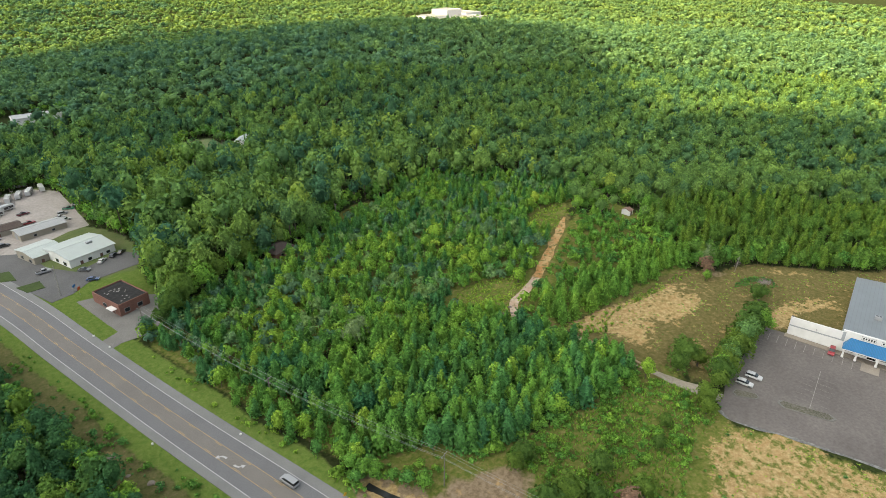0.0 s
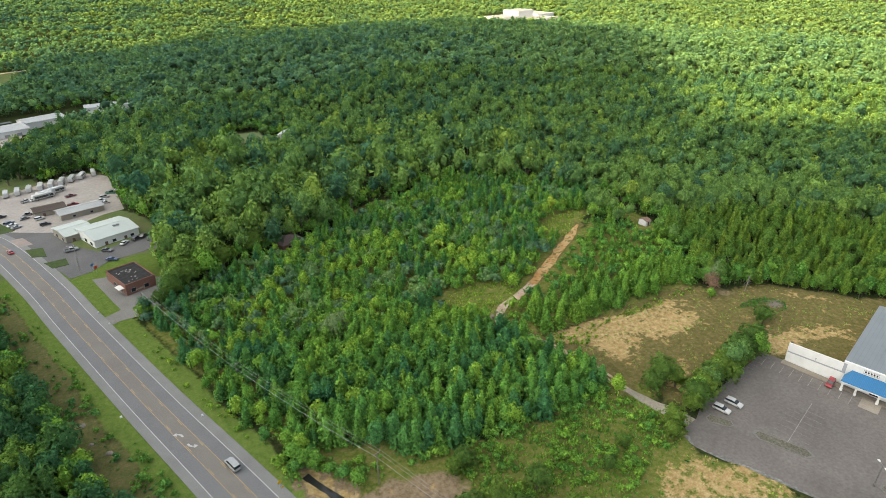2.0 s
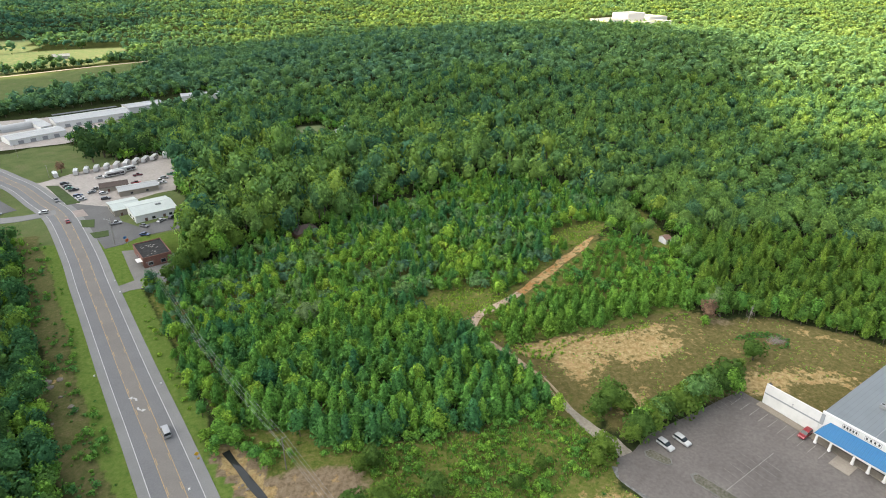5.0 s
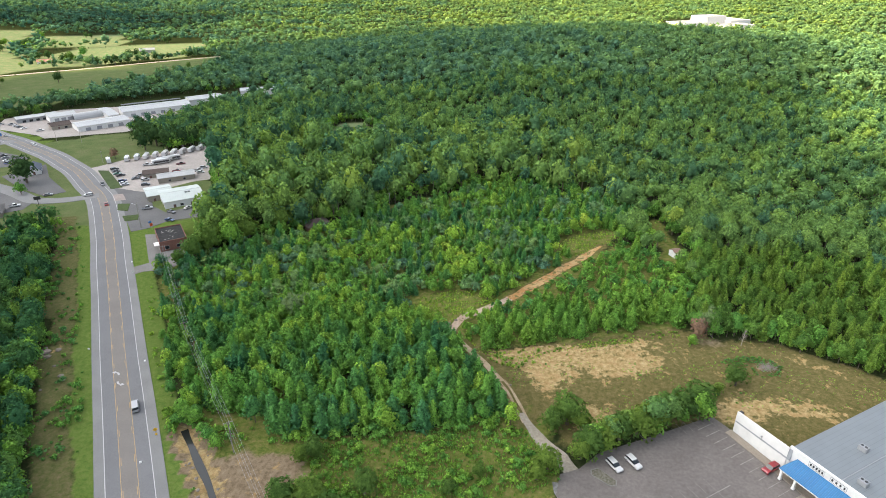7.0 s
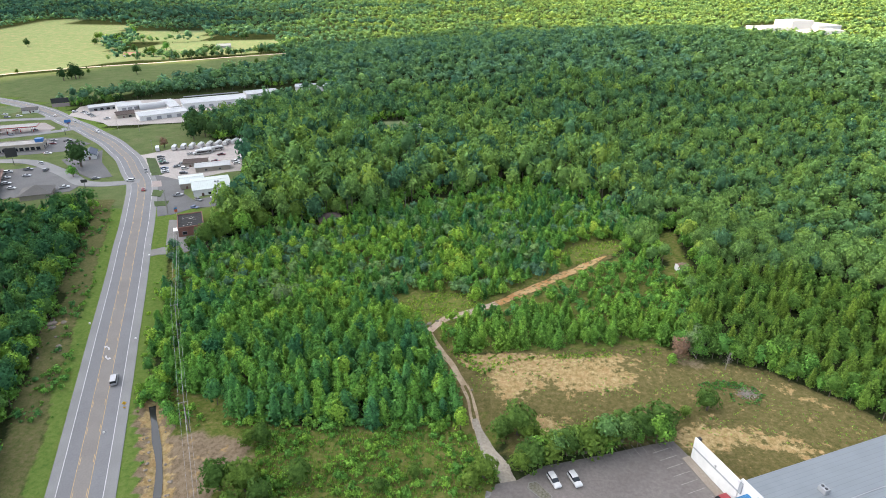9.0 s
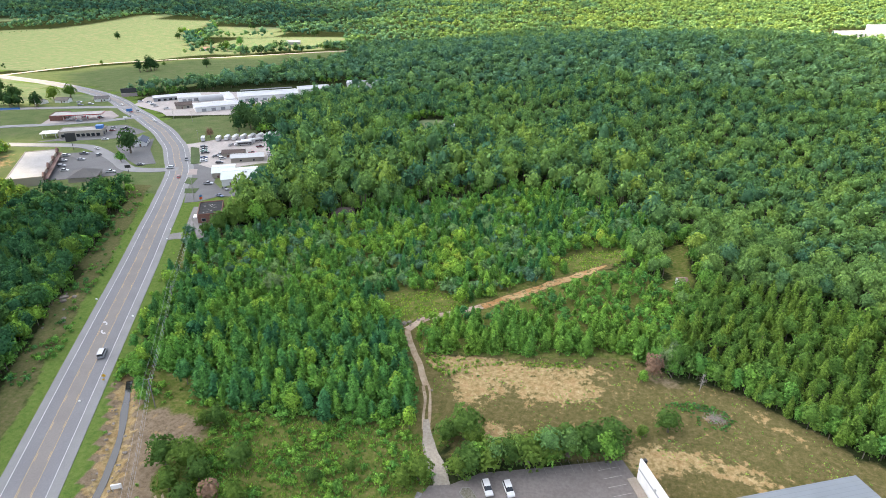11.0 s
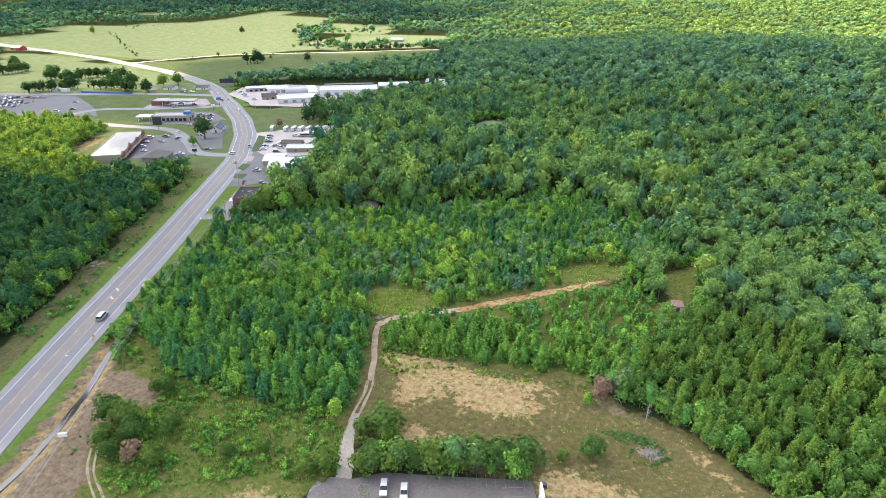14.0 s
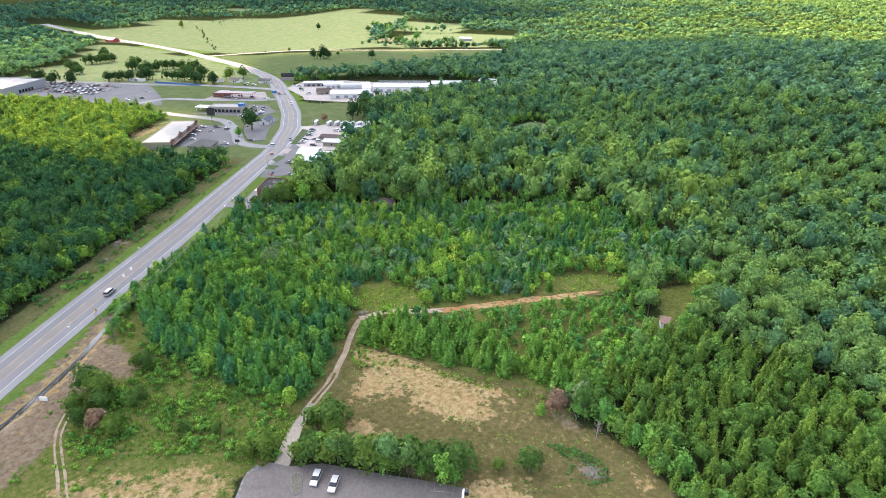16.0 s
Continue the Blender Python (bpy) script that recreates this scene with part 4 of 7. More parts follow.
for i in range(len(x)):
    g0 = np.array([x[i], y[i], 14.0])
    c = g0 + np.array(SUN) * (FAR_CLOUD + rg.uniform(-90, 90))
    r = rg.uniform(28, 36)
    lump = 1 + 0.16 * np.sin(dirs @ rg.normal(0, 3, 3) + rg.uniform(0, 6))
    fs.append(faces + len(dirs) * i)
    vs.append(c + dirs * (r * lump)[:, None])
me = bpy.data.meshes.new("cloud")
me.from_pydata(np.vstack(vs).tolist(), [], np.vstack(fs).tolist())
me.materials.append(surf("cloud_white", (0.8, 0.8, 0.8), (0.9, 0.9, 0.9), 0.01, 1.0, 0.0, stain=(0.95, 1.0), stain_scale=0.003))
tagged(new("cloud", me), "white cloud high up before the sun", "cloud", kind="structure")
# ---- materials of things ----
def plain(name, c, rough=0.5, metal=0.0, dirt=0.12, scale=1.2, coat=0.0):
    """Paint, sheet metal or plastic with faint dirt."""
    m, nt = blank(name)
    n = noise_tex(nt, scale, 5.0)
    col = mix(nt, node(nt, "MapRange", Value=n, From_Min=0.35, From_Max=0.75, To_Min=0.0, To_Max=dirt * 3).outputs[0], c, tuple(v * 0.6 + 0.02 for v in c))
    p = node(nt, "BsdfPrincipled", Base_Color=col, Roughness=rough, Metallic=metal)
    p.inputs["Coat Weight"].default_value = coat
    finish(nt, p.outputs[0])
    return m


def seamed(name, c, pitch, axis, depth=0.6, rough=0.45):
    """Ribbed sheet metal: seams every pitch metres along an axis."""
    m, nt = blank(name)
    sep = node(nt, "SeparateXYZ", Vector=node(nt, "TexCoord").outputs["Object"]).outputs[axis]
    w = node(nt, "Math", i0=sep, i1=pitch)
    w.operation = "PINGPONG"
    line = node(nt, "MapRange", Value=w.outputs[0], From_Min=0.0, From_Max=pitch * 0.16).outputs[0]
    n = noise_tex(nt, 0.25, 4.0)
    col = mix(nt, node(nt, "MapRange", Value=n, From_Min=0.35, From_Max=0.75, To_Max=0.5).outputs[0], c, tuple(v * 0.78 for v in c))
    col = mix(nt, line, mix(nt, 1.0, col, (0.8, 0.8, 0.8), "MULTIPLY"), col)
    b = node(nt, "Bump", Height=line, Strength=depth, Distance=0.05)
    p = node(nt, "BsdfPrincipled", Base_Color=col, Roughness=rough, Metallic=0.0, Normal=b.outputs[0])
    finish(nt, p.outputs[0])
    return m


glass_dark = plain("glass_dark", (0.013, 0.017, 0.020), 0.08, 0, 0.02)
rubber = plain("rubber", (0.017, 0.017, 0.017), 0.8)
steel = plain("steel", (0.297, 0.304, 0.310), 0.35, 0.8)
lens_red = plain("lamp_lens_red", (0.231, 0.013, 0.013), 0.2)
lens_clear = plain("lamp_lens_clear", (0.462, 0.462, 0.449), 0.15)
PAINTS = {"white": (0.446, 0.446, 0.439), "silver": (0.259, 0.266, 0.274), "grey": (0.101, 0.108, 0.115), "black": (0.014, 0.014, 0.017), "red": (0.225, 0.007, 0.014), "blue": (0.022, 0.050, 0.130),
          "green": (0.014, 0.144, 0.079), "tan": (0.245, 0.209, 0.158), "maroon": (0.115, 0.014, 0.022)}
CAR = {k: plain("car_paint_" + k, v, 0.28, 0.0, 0.06, 1.5, 0.6) for k, v in PAINTS.items()}
wall_white = plain("wall_white_paint", (0.625, 0.619, 0.600), 0.7, 0, 0.12, 0.5)
wall_cream = plain("wall_cream_metal", (0.258, 0.230, 0.185), 0.6, 0, 0.12, 0.5)
wall_grey = plain("wall_grey_metal", (0.238, 0.244, 0.251), 0.6, 0, 0.12, 0.5)
wall_brick = surf("wall_red_brick", (0.135, 0.062, 0.049), (0.225, 0.117, 0.090), 4, 0.9, 0.4)
roof_pale = seamed("roof_pale_green_metal", (0.353, 0.391, 0.369), 0.45, 0)
roof_white = seamed("roof_white_metal", (0.295, 0.302, 0.300), 0.5, 0)
roof_grey = seamed("roof_grey_metal", (0.168, 0.182, 0.195), 0.6, 0)
roof_brown = surf("roof_brown_shingle", (0.053, 0.040, 0.034), (0.093, 0.071, 0.062), 5, 0.95, 0.4)
roof_slate = surf("roof_grey_shingle", (0.074, 0.071, 0.068), (0.118, 0.112, 0.105), 5, 0.95, 0.4)
roof_navy = surf("roof_blue_grey_metal", (0.025, 0.037, 0.062), (0.043, 0.056, 0.087), 3, 0.6, 0.2)
roof_tar = surf("roof_black_tar", (0.010, 0.010, 0.011), (0.031, 0.030, 0.029), 0.9, 0.9, 0.4, stain=(0.6, 1.0), stain_scale=0.6)
roof_flat = surf("roof_flat_pale", (0.236, 0.227, 0.210), (0.308, 0.298, 0.283), 1.2, 0.9, 0.2)
awning_blue = seamed("awning_blue_metal", (0.008, 0.132, 0.370), 0.42, 1, 0.9, 0.4)
sign_blue = plain("sign_blue", (0.020, 0.119, 0.330), 0.5)
sign_black = plain("sign_dark", (0.013, 0.015, 0.017), 0.5)
sign_yellow = plain("sign_yellow", (0.475, 0.277, 0.007), 0.5)
sign_orange = plain("sign_orange", (0.495, 0.066, 0.020), 0.5)
trim_red = plain("trim_red", (0.264, 0.020, 0.020), 0.5)
trim_brown = plain("trim_brown", (0.112, 0.053, 0.036), 0.7)
wood_pole = surf("pole_weathered_wood", (0.124, 0.105, 0.087), (0.205, 0.180, 0.155), 5, 0.9, 0.4)
wood_pale = surf("pole_pale_wood", (0.223, 0.205, 0.180), (0.285, 0.267, 0.242), 5, 0.9, 0.4)
wire_metal = plain("wire_aluminium", (0.277, 0.277, 0.277), 0.4, 0.3)
lawn = surf("lawn", (0.031, 0.055, 0.011), (0.051, 0.077, 0.019), 0.8, 1.0, 0.5, stain=(0.75, 1.0), stain_scale=0.12)
water_dark = plain("creek_water", (0.018, 0.020, 0.019), 0.08, 0, 0.05, 0.6)
water_dark.node_tree.nodes["Principled BSDF"].inputs["Specular IOR Level"].default_value = 0.35


def land(x, y):
    return float(hgt(x, y))


# ---- paved places ----
slab("yard_gravel", [(-100, 351), (-92, 358), (-82, 371), (-40, 406), (-24, 392), (-17, 355), (-11, 320), (-20, 316), (-38, 299), (-48, 304), (-60, 311), (-70, 314)], 0.13, gravel_lot, "pale gravel yard for trailers and vehicles")
slab("apron_asphalt", [(-27, 244), (-50, 286), (-72, 316), (-60, 311), (-48, 304), (-38, 299), (-28, 276), (-18, 266), (0, 277), (7, 270), (5, 261), (-14, 254), (-20, 247)], 0.11, asphalt_grey, "grey asphalt forecourt of the metal-roofed shop")
for p in ([(-88, 349), (-81, 348), (-58, 312), (-64, 310)], [(-49, 283), (-42, 282), (-39, 271), (-45, 273)], [(-39, 264), (-31, 265), (-29, 258), (-35, 257)]):
    slab("grass_island", p, 0.26, lawn, "kerbed island of mown grass", "island", 0.2)
slab("concrete_patch", [(-58, 299), (-53, 300), (-47, 289), (-53, 288)], 0.15, surf("concrete_rosy", (0.223, 0.180, 0.161), (0.285, 0.242, 0.217), 2, 0.9), "rosy concrete patch in the forecourt")
slab("brick_building_lot", [(-19, 240), (-10, 218), (-7, 212), (-17, 205), (-14, 199), (-7, 204), (3, 206), (8, 214), (8, 232), (-8, 240)], 0.10, concrete, "cracked pale lot round the brick building")
slab("west_forecourt", [(-168, 318), (-136, 329), (-98, 296), (-98, 282), (-131, 268), (-139, 275), (-163, 314)], 0.14, asphalt_grey, "grey asphalt lot before the shops")
slab("pump_forecourt", [(-247, 391), (-263, 426), (-226, 448), (-204, 429), (-201, 408)], 0.16, surf("concrete_pinkish", (0.211, 0.180, 0.167), (0.267, 0.236, 0.217), 2, 0.9), "pinkish concrete forecourt of the filling station")
slab("bank_lot", [(-206, 341), (-172, 353), (-150, 363), (-147, 383), (-176, 400), (-190, 394), (-198, 350)], 0.14, asphalt_grey, "grey asphalt lot round the flat-roofed shop")
slab("big_lot", [(-520, 340), (-500, 356), (-358, 414), (-294, 379), (-258, 353), (-304, 331), (-402, 322), (-480, 292)], 0.16, asphalt_grey, "wide grey parking lot half full of cars")
slab("shops_lot", [(-224, 476), (-238, 515), (-206, 548), (-100, 562), (-90, 522), (-104, 462), (-112, 452), (-165, 437), (-176, 448)], 0.15, gravel_lot, "pale lot round the metal sheds")
slab("cottage_lot", [(-142, 342), (-118, 318), (-97, 303), (-88, 309), (-112, 338), (-128, 366)], 0.13, asphalt_grey, "grey lot beside the blue-roofed cottage")
for pts, w in (([(-66, 300), (-80, 295), (-98, 296), (-115, 309), (-132, 321), (-163, 337), (-207, 333), (-250, 330)], 4.2), ([(-285, 335), (-279, 372), (-238, 391), (-201, 413), (-184, 432)], 4.5),
               ([(-540, 345), (-362, 420), (-319, 442), (-266, 457), (-222, 466)], 5.0)):
    tagged(ribbon("road_side", curve(pts, 4.0), (-w, w), 0.19, [asphalt_edge], [0]), "grey asphalt side road to the shops", "road", "side roads", "structure")
tagged(ribbon("house_drive", curve([(59, 394), (63, 402), (66, 412), (74, 424)], 2.0), (-2.0, 2.0), 0.12, [gravel], [0]), "gravel drive among the trees", "track", kind="structure")
tagged(ribbon("creek", CREEK, (-0.95, 0, 0.95), -0.9, [water_dark], [0], 2.2, 0.5), "shallow dark creek between stony banks", "water", kind="structure")

# turn arrows on the highway
def arrow(x, y, heading):
    bm = bmesh.new()
    pts = [(-1.6, -0.35, 0.3), (-0.6, -0.3, 0.28), (0.1, 0.05, 0.27), (0.5, 0.55, 0.26)]
    prev = None
    for px, py, w in pts:
        a, b = bm.verts.new((px, py - w, 0)), bm.verts.new((px, py + w, 0))
        if prev:
            bm.faces.new((prev[0], a, b, prev[1]))
        prev = (a, b)
    bm.faces.new([bm.verts.new(v) for v in ((-0.25, 0.75, 0), (1.15, 0.2, 0), (0.95, 1.5, 0))])
    bmesh.ops.recalc_face_normals(bm, faces=bm.faces)
    for f in bm.faces:
        if f.normal.z < 0:
            f.normal_flip()
    ob = part("turn_arrow", bm, paint_white)
    ob.matrix_world = pose(x, y, land(x, y) + 0.185, 0, 0, heading)
    tagged(ob, "white painted turn arrow on the highway", "road marking", "turn arrows", "structure")


arrow(10.9, 133.4, 114)
arrow(13.9, 127.3, -66)


# ---- vehicles ----
def prism(bm, poly, width, top=1.0, z0=0.0, z1=1.0, mat=0):
    """A side outline (x, z) drawn out to a width, narrower towards the top."""
    rows = []
    for s in (-1, 1):
        rows.append([bm.verts.new((x, s * width / 2 * (1 - (1 - top) * min(max((z - z0) / (z1 - z0), 0), 1)), z)) for x, z in poly])
    n = len(poly)
    fs = [bm.faces.new(rows[0]), bm.faces.new(rows[1][::-1])]
    for i in range(n):
        fs.append(bm.faces.new((rows[0][i], rows[0][(i + 1) % n], rows[1][(i + 1) % n], rows[1][i])[::-1]))
    for f in fs:
        f.material_index = mat
    bmesh.ops.recalc_face_normals(bm, faces=bm.faces)


CARS = {
    "sedan": (4.8, 1.82, [(-2.4, 0.35), (-2.4, 0.82), (-2.2, 0.95), (-1.5, 0.98), (1.0, 0.95), (2.0, 0.82), (2.4, 0.66), (2.4, 0.35)], [(-1.75, 0.96), (-1.1, 1.42), (0.15, 1.45), (1.05, 0.95)], [(-1.1, 1.42), (-0.5, 1.47), (0.15, 1.44)]),
    "suv": (4.85, 1.92, [(-2.42, 0.4), (-2.42, 1.0), (-2.35, 1.08), (1.1, 1.08), (2.1, 0.98), (2.42, 0.78), (2.42, 0.4)], [(-2.35, 1.07), (-2.1, 1.66), (0.3, 1.7), (1.15, 1.06)], [(-2.1, 1.66), (-0.8, 1.74), (0.3, 1.69)]),
    "pickup": (5.6, 1.95, [(-2.8, 0.45), (-2.8, 1.1), (-0.75, 1.1), (1.35, 1.1), (2.5, 1.02), (2.8, 0.8), (2.8, 0.45)], [(-0.75, 1.09), (-0.6, 1.78), (0.6, 1.8), (1.35, 1.08)], [(-0.6, 1.78), (0.0, 1.84), (0.6, 1.79)]),
    "van": (5.4, 2.0, [(-2.7, 0.4), (-2.7, 1.2), (1.6, 1.2), (2.4, 1.05), (2.7, 0.8), (2.7, 0.4)], [(-2.68, 1.19), (-2.6, 1.95), (1.0, 2.0), (1.75, 1.18)], [(-2.6, 1.95), (-1.0, 2.06), (1.0, 1.99)]),
}
MASTER = {}


def vehicle(kind, colour, x, y, heading, label="", group="parked cars"):
    m = pose(x, y, land(x, y) + LIFT, 0, 0, heading)
    names = {"sedan": "car", "suv": "car", "pickup": "pickup_truck", "van": "van"}
    words = {"sedan": "saloon car", "suv": "sport utility car", "pickup": "pickup truck", "van": "van"}
    label = label or f"{colour} {words[kind]} parked on open paving"
    if (kind, colour) in MASTER:
        return tagged(copy_thing(MASTER[kind, colour], m), label, "", group)
    length, width, body, cabin, roof = CARS[kind]
    t = thing(names[kind], m, label, "truck" if kind == "pickup" else "van" if kind == "van" else "car", group)
    bm = bmesh.new()
    prism(bm, body, width, 0.94, 0.8, 1.1)
    bmesh.ops.bevel(bm, geom=[e for e in bm.edges if e.calc_face_angle(0) > 0.6], offset=0.06, segments=1, affect="EDGES")
    if kind == "pickup":
        box(bm, -1.8, 0, 1.08, 1.75, 1.55, 0.1, mat=1)
    part("body", bm, [CAR[colour], rubber], t)
    bm = bmesh.new()
    prism(bm, cabin, width * 0.92, 0.82, 1.0, cabin[1][1])
    part("cabin", bm, glass_dark, t, "dark tinted glass cabin")
    bm = bmesh.new()
    r = [(a, b + 0.02) for a, b in roof] + [(a, b - 0.06) for a, b in roof[::-1]]
    prism(bm, r, width * 0.8, 1.0)
    part("roof", bm, CAR[colour], t)
    for sx in (-1, 1):
        for sy in (-1, 1):
            bm = bmesh.new()
            rod(bm, (0, -0.12, 0), (0, 0.12, 0), 0.34, seg=12)
            w = part("wheel", bm, rubber, t)
            w.location = (sx * length * 0.31, sy * (width / 2 - 0.12), 0.34)
            bm = bmesh.new()
            rod(bm, (0, sy * 0.10, 0), (0, sy * 0.135, 0), 0.21, 0.19, seg=8)
            part("rim", bm, steel, w)
    for sy in (-1, 1):
        bm = bmesh.new()
        box(bm, length / 2 - 0.1, sy * width * 0.36, 0.74, 0.18, 0.34, 0.14, 0, 0.03)
        part("headlight", bm, lens_clear, t, "clear headlight")
        bm = bmesh.new()
        box(bm, -length / 2 + 0.03, sy * width * 0.4, 0.86, 0.1, 0.2, 0.2, 0, 0.02)
        part("tail_light", bm, lens_red, t, "red tail light")
    MASTER[kind, colour] = t
    return t


def trailer(x, y, heading, length=8.2, dark=False, motor=False):
    """A travel trailer or motor home: rounded body, stripe, windows, door, roof unit, wheels, hitch."""
    key = ("rv", length, dark, motor)
    m = pose(x, y, land(x, y) + LIFT, 0, 0, heading)
    if key in MASTER:
        return copy_thing(MASTER[key], m)
    t = thing("motor_home" if motor else "travel_trailer", m, ("long white and black motor home" if motor else "white travel trailer") + " parked in the gravel yard", "motor home" if motor else "trailer", "recreational vehicles")
    h, w, k = 3.2, 2.5, length / 2
    bm = bmesh.new()
    prism(bm, [(-k, 0.6), (-k, h - 0.25), (-k + 0.3, h), (k - 0.8, h), (k - 0.1, h - 0.7), (k, 1.4), (k - 0.25, 0.6)], w)
    bmesh.ops.bevel(bm, geom=[e for e in bm.edges if e.calc_face_angle(0) > 0.5], offset=0.08, segments=1, affect="EDGES")
    part("body", bm, CAR["white"], t)
    for sy in (-1, 1):
        bm = bmesh.new()
        box(bm, 0, sy * (w / 2 + 0.005), 1.15 if not dark else 1.7, length * 0.86, 0.02, 0.35 if not dark else 1.2)
        part("stripe", bm, CAR["grey" if not dark else "black"], t)
        for i in range(3):
            bm = bmesh.new()
            box(bm, -k * 0.6 + i * k * 0.55, sy * (w / 2 + 0.02), 2.1, 0.9, 0.04, 0.55, 0, 0.015)
            part("window", bm, glass_dark, t)
    bm = bmesh.new()
    box(bm, k * 0.45, -(w / 2 + 0.02), 1.6, 0.75, 0.04, 1.9, 0, 0.015)
    part("door", bm, wall_grey, t)
    for i in (-0.35, 0.3):
        bm = bmesh.new()
        box(bm, i * length, 0, h + 0.14, 1.0, 0.75, 0.3, 0, 0.08)
        part("roof_unit", bm, CAR["white"], t)
    for sx in ((-0.18, -0.06) if not motor else (-0.28, 0.34)):
        for sy in (-1, 1):
            bm = bmesh.new()
            rod(bm, (0, -0.13, 0), (0, 0.13, 0), 0.38, seg=12)
            part("wheel", bm, rubber, t).location = (sx * length, sy * (w / 2 - 0.15), 0.38)
    bm = bmesh.new()
    if motor:
        box(bm, k - 0.2, 0, 2.0, 0.5, 2.1, 0.9, 0, 0.1)
        part("windscreen", bm, glass_dark, t)
    else:
        rod(bm, (k - 0.3, 0.6, 0.6), (k + 1.2, 0, 0.6), 0.06)
        rod(bm, (k - 0.3, -0.6, 0.6), (k + 1.2, 0, 0.6), 0.06)
        rod(bm, (k + 1.0, 0, 0), (k + 1.0, 0, 0.75), 0.05)
        part("hitch", bm, steel, t)
    MASTER[key] = t
    return t


LIFT = 0.15
for x, y, h, ln in ((-88.5, 366.2, 118, 6.8), (-78, 369.5, 104, 6.8), (-72.9, 372.8, 100, 6.8), (-67.8, 375.2, 98, 8.2), (-62.6, 377.6, 95, 6.8), (-57.4, 380.4, 94, 8.2), (-52.4, 383.2, 92, 8.2), (-47.4, 386.2, 88, 8.2),
                    (-42.6, 389.8, 84, 8.2), (-37.8, 393.8, 80, 8.2), (-32, 398, 100, 8.2)):
    trailer(x, y, h, ln)
trailer(-49, 368.5, 38, 12.0, True, True)
trailer(-53, 360.5, 30, 11.0, True, True)
trailer(-52.5, 365.2, 33, 9.4)
LOT_CARS = [("pickup", "maroon", -39.6, 357, 25), ("pickup", "red", -36.5, 340, 15), ("sedan", "white", -57.5, 358.5, 50), ("pickup", "white", -61, 357.7, 40), ("pickup", "silver", -56.2, 333.1, 60), ("sedan", "grey", -56.7, 327.6, 35),
            ("suv", "white", -49.3, 323.5, 30), ("suv", "black", -45.4, 313.2, 20), ("sedan", "silver", -51.5, 330, 60), ("pickup", "white", -23.4, 339.8, 20), ("sedan", "white", -20.7, 335, 20), ("suv", "silver", -22, 346, 15),
            ("pickup", "green", -19.3, 353, -10), ("sedan", "white", -15.5, 358, -10), ("suv", "black", -78, 349.5, 35), ("sedan", "black", -75, 344.5, 35), ("sedan", "green", -72.2, 339.6, 35), ("pickup", "black", -68.6, 335.2, 35),
            ("suv", "blue", -62.6, 323.5, 50), ("sedan", "white", -60.4, 319.5, 35), ("sedan", "silver", -58, 315.4, 35), ("pickup", "silver", -29.5, 272.2, 15), ("sedan", "grey", -15, 265.2, -30), ("sedan", "white", -8.2, 270.2, 60),
            ("suv", "black", -3.5, 273.2, 60), ("sedan", "black", -0.4, 275.2, 60), ("sedan", "blue", -12.4, 254.8, -20)]
for c in LOT_CARS:
    vehicle(*c)
SHOP_CARS = [("suv", "white", -157.5, 313.5, 30), ("sedan", "white", -151, 303, 30), ("suv", "silver", -143.2, 292.6, 30), ("sedan", "white", -134.9, 285.3, 10), ("pickup", "grey", -148.6, 319.2, 20), ("sedan", "silver", -141.3, 307.3, 20),
             ("suv", "grey", -136.7, 318.6, 100), ("sedan", "white", -149.2, 332.5, 150), ("sedan", "white", -159.9, 354.8, 20), ("sedan", "grey", -178, 388, 20), ("sedan", "maroon", -173, 380, 10), ("pickup", "black", -167, 387.5, 40),
             ("sedan", "grey", -162, 382, 40), ("sedan", "white", -157.5, 375.5, 40), ("sedan", "blue", -154, 370, 80), ("pickup", "white", -104.5, 287.5, 30), ("sedan", "grey", -95.2, 303.5, 20), ("suv", "white", -227.1, 490.3, 60), ("pickup", "silver", -217.3, 488, 60),
             ("sedan", "white", -211, 482.9, 60), ("suv", "grey", -205, 477.6, 60), ("sedan", "white", -199, 472, 60), ("pickup", "white", -181, 462.4, 20), ("sedan", "white", -236, 408, 30), ("suv", "silver", -222, 404, 30), ("pickup", "red", -229, 419, 30), ("suv", "black", -215, 420, 30)]
for c in SHOP_CARS:
    vehicle(*c)
kinds, colours = ("sedan", "suv", "sedan", "pickup"), ("white", "silver", "grey", "black", "white", "maroon", "blue", "silver")
k = 0
for row in range(6):
    for j in range(14):
        k += 1
        if rg.uniform() < 0.72:
            u, v = 4 + j * 6.4 + rg.uniform(-0.6, 0.6), 4 + row * 9.0
            vehicle(kinds[k % 4], colours[(k * 5) % 8], -437 + u * 0.87 - v * 0.25, 330 + u * 0.22 + v * 0.86, 105, group="cars in the wide lot")
for c in (("sedan", "silver", -327, 388, 20), ("suv", "white", -306, 352, 20), ("pickup", "black", -300, 363, 20), ("sedan", "white", -283, 478, 20), ("suv", "grey", -272, 466, 20), ("suv", "white", -265, 471, 20)):
    vehicle(*c)
LIFT = 0.10
U, V = Vector((0.395, -0.919)), Vector((0.919, 0.395))
for x, y in ((154.9, 83.3), (160.1, 83.9)):
    vehicle("suv", "white", x, y, -68, "white sport utility car parked by the lot's edge", "cars by the store")
vehicle("suv", "red", 194.0, 79.4, 203, "red boxy off-road car parked by the store walk", "cars by the store")
LIFT = 0.17
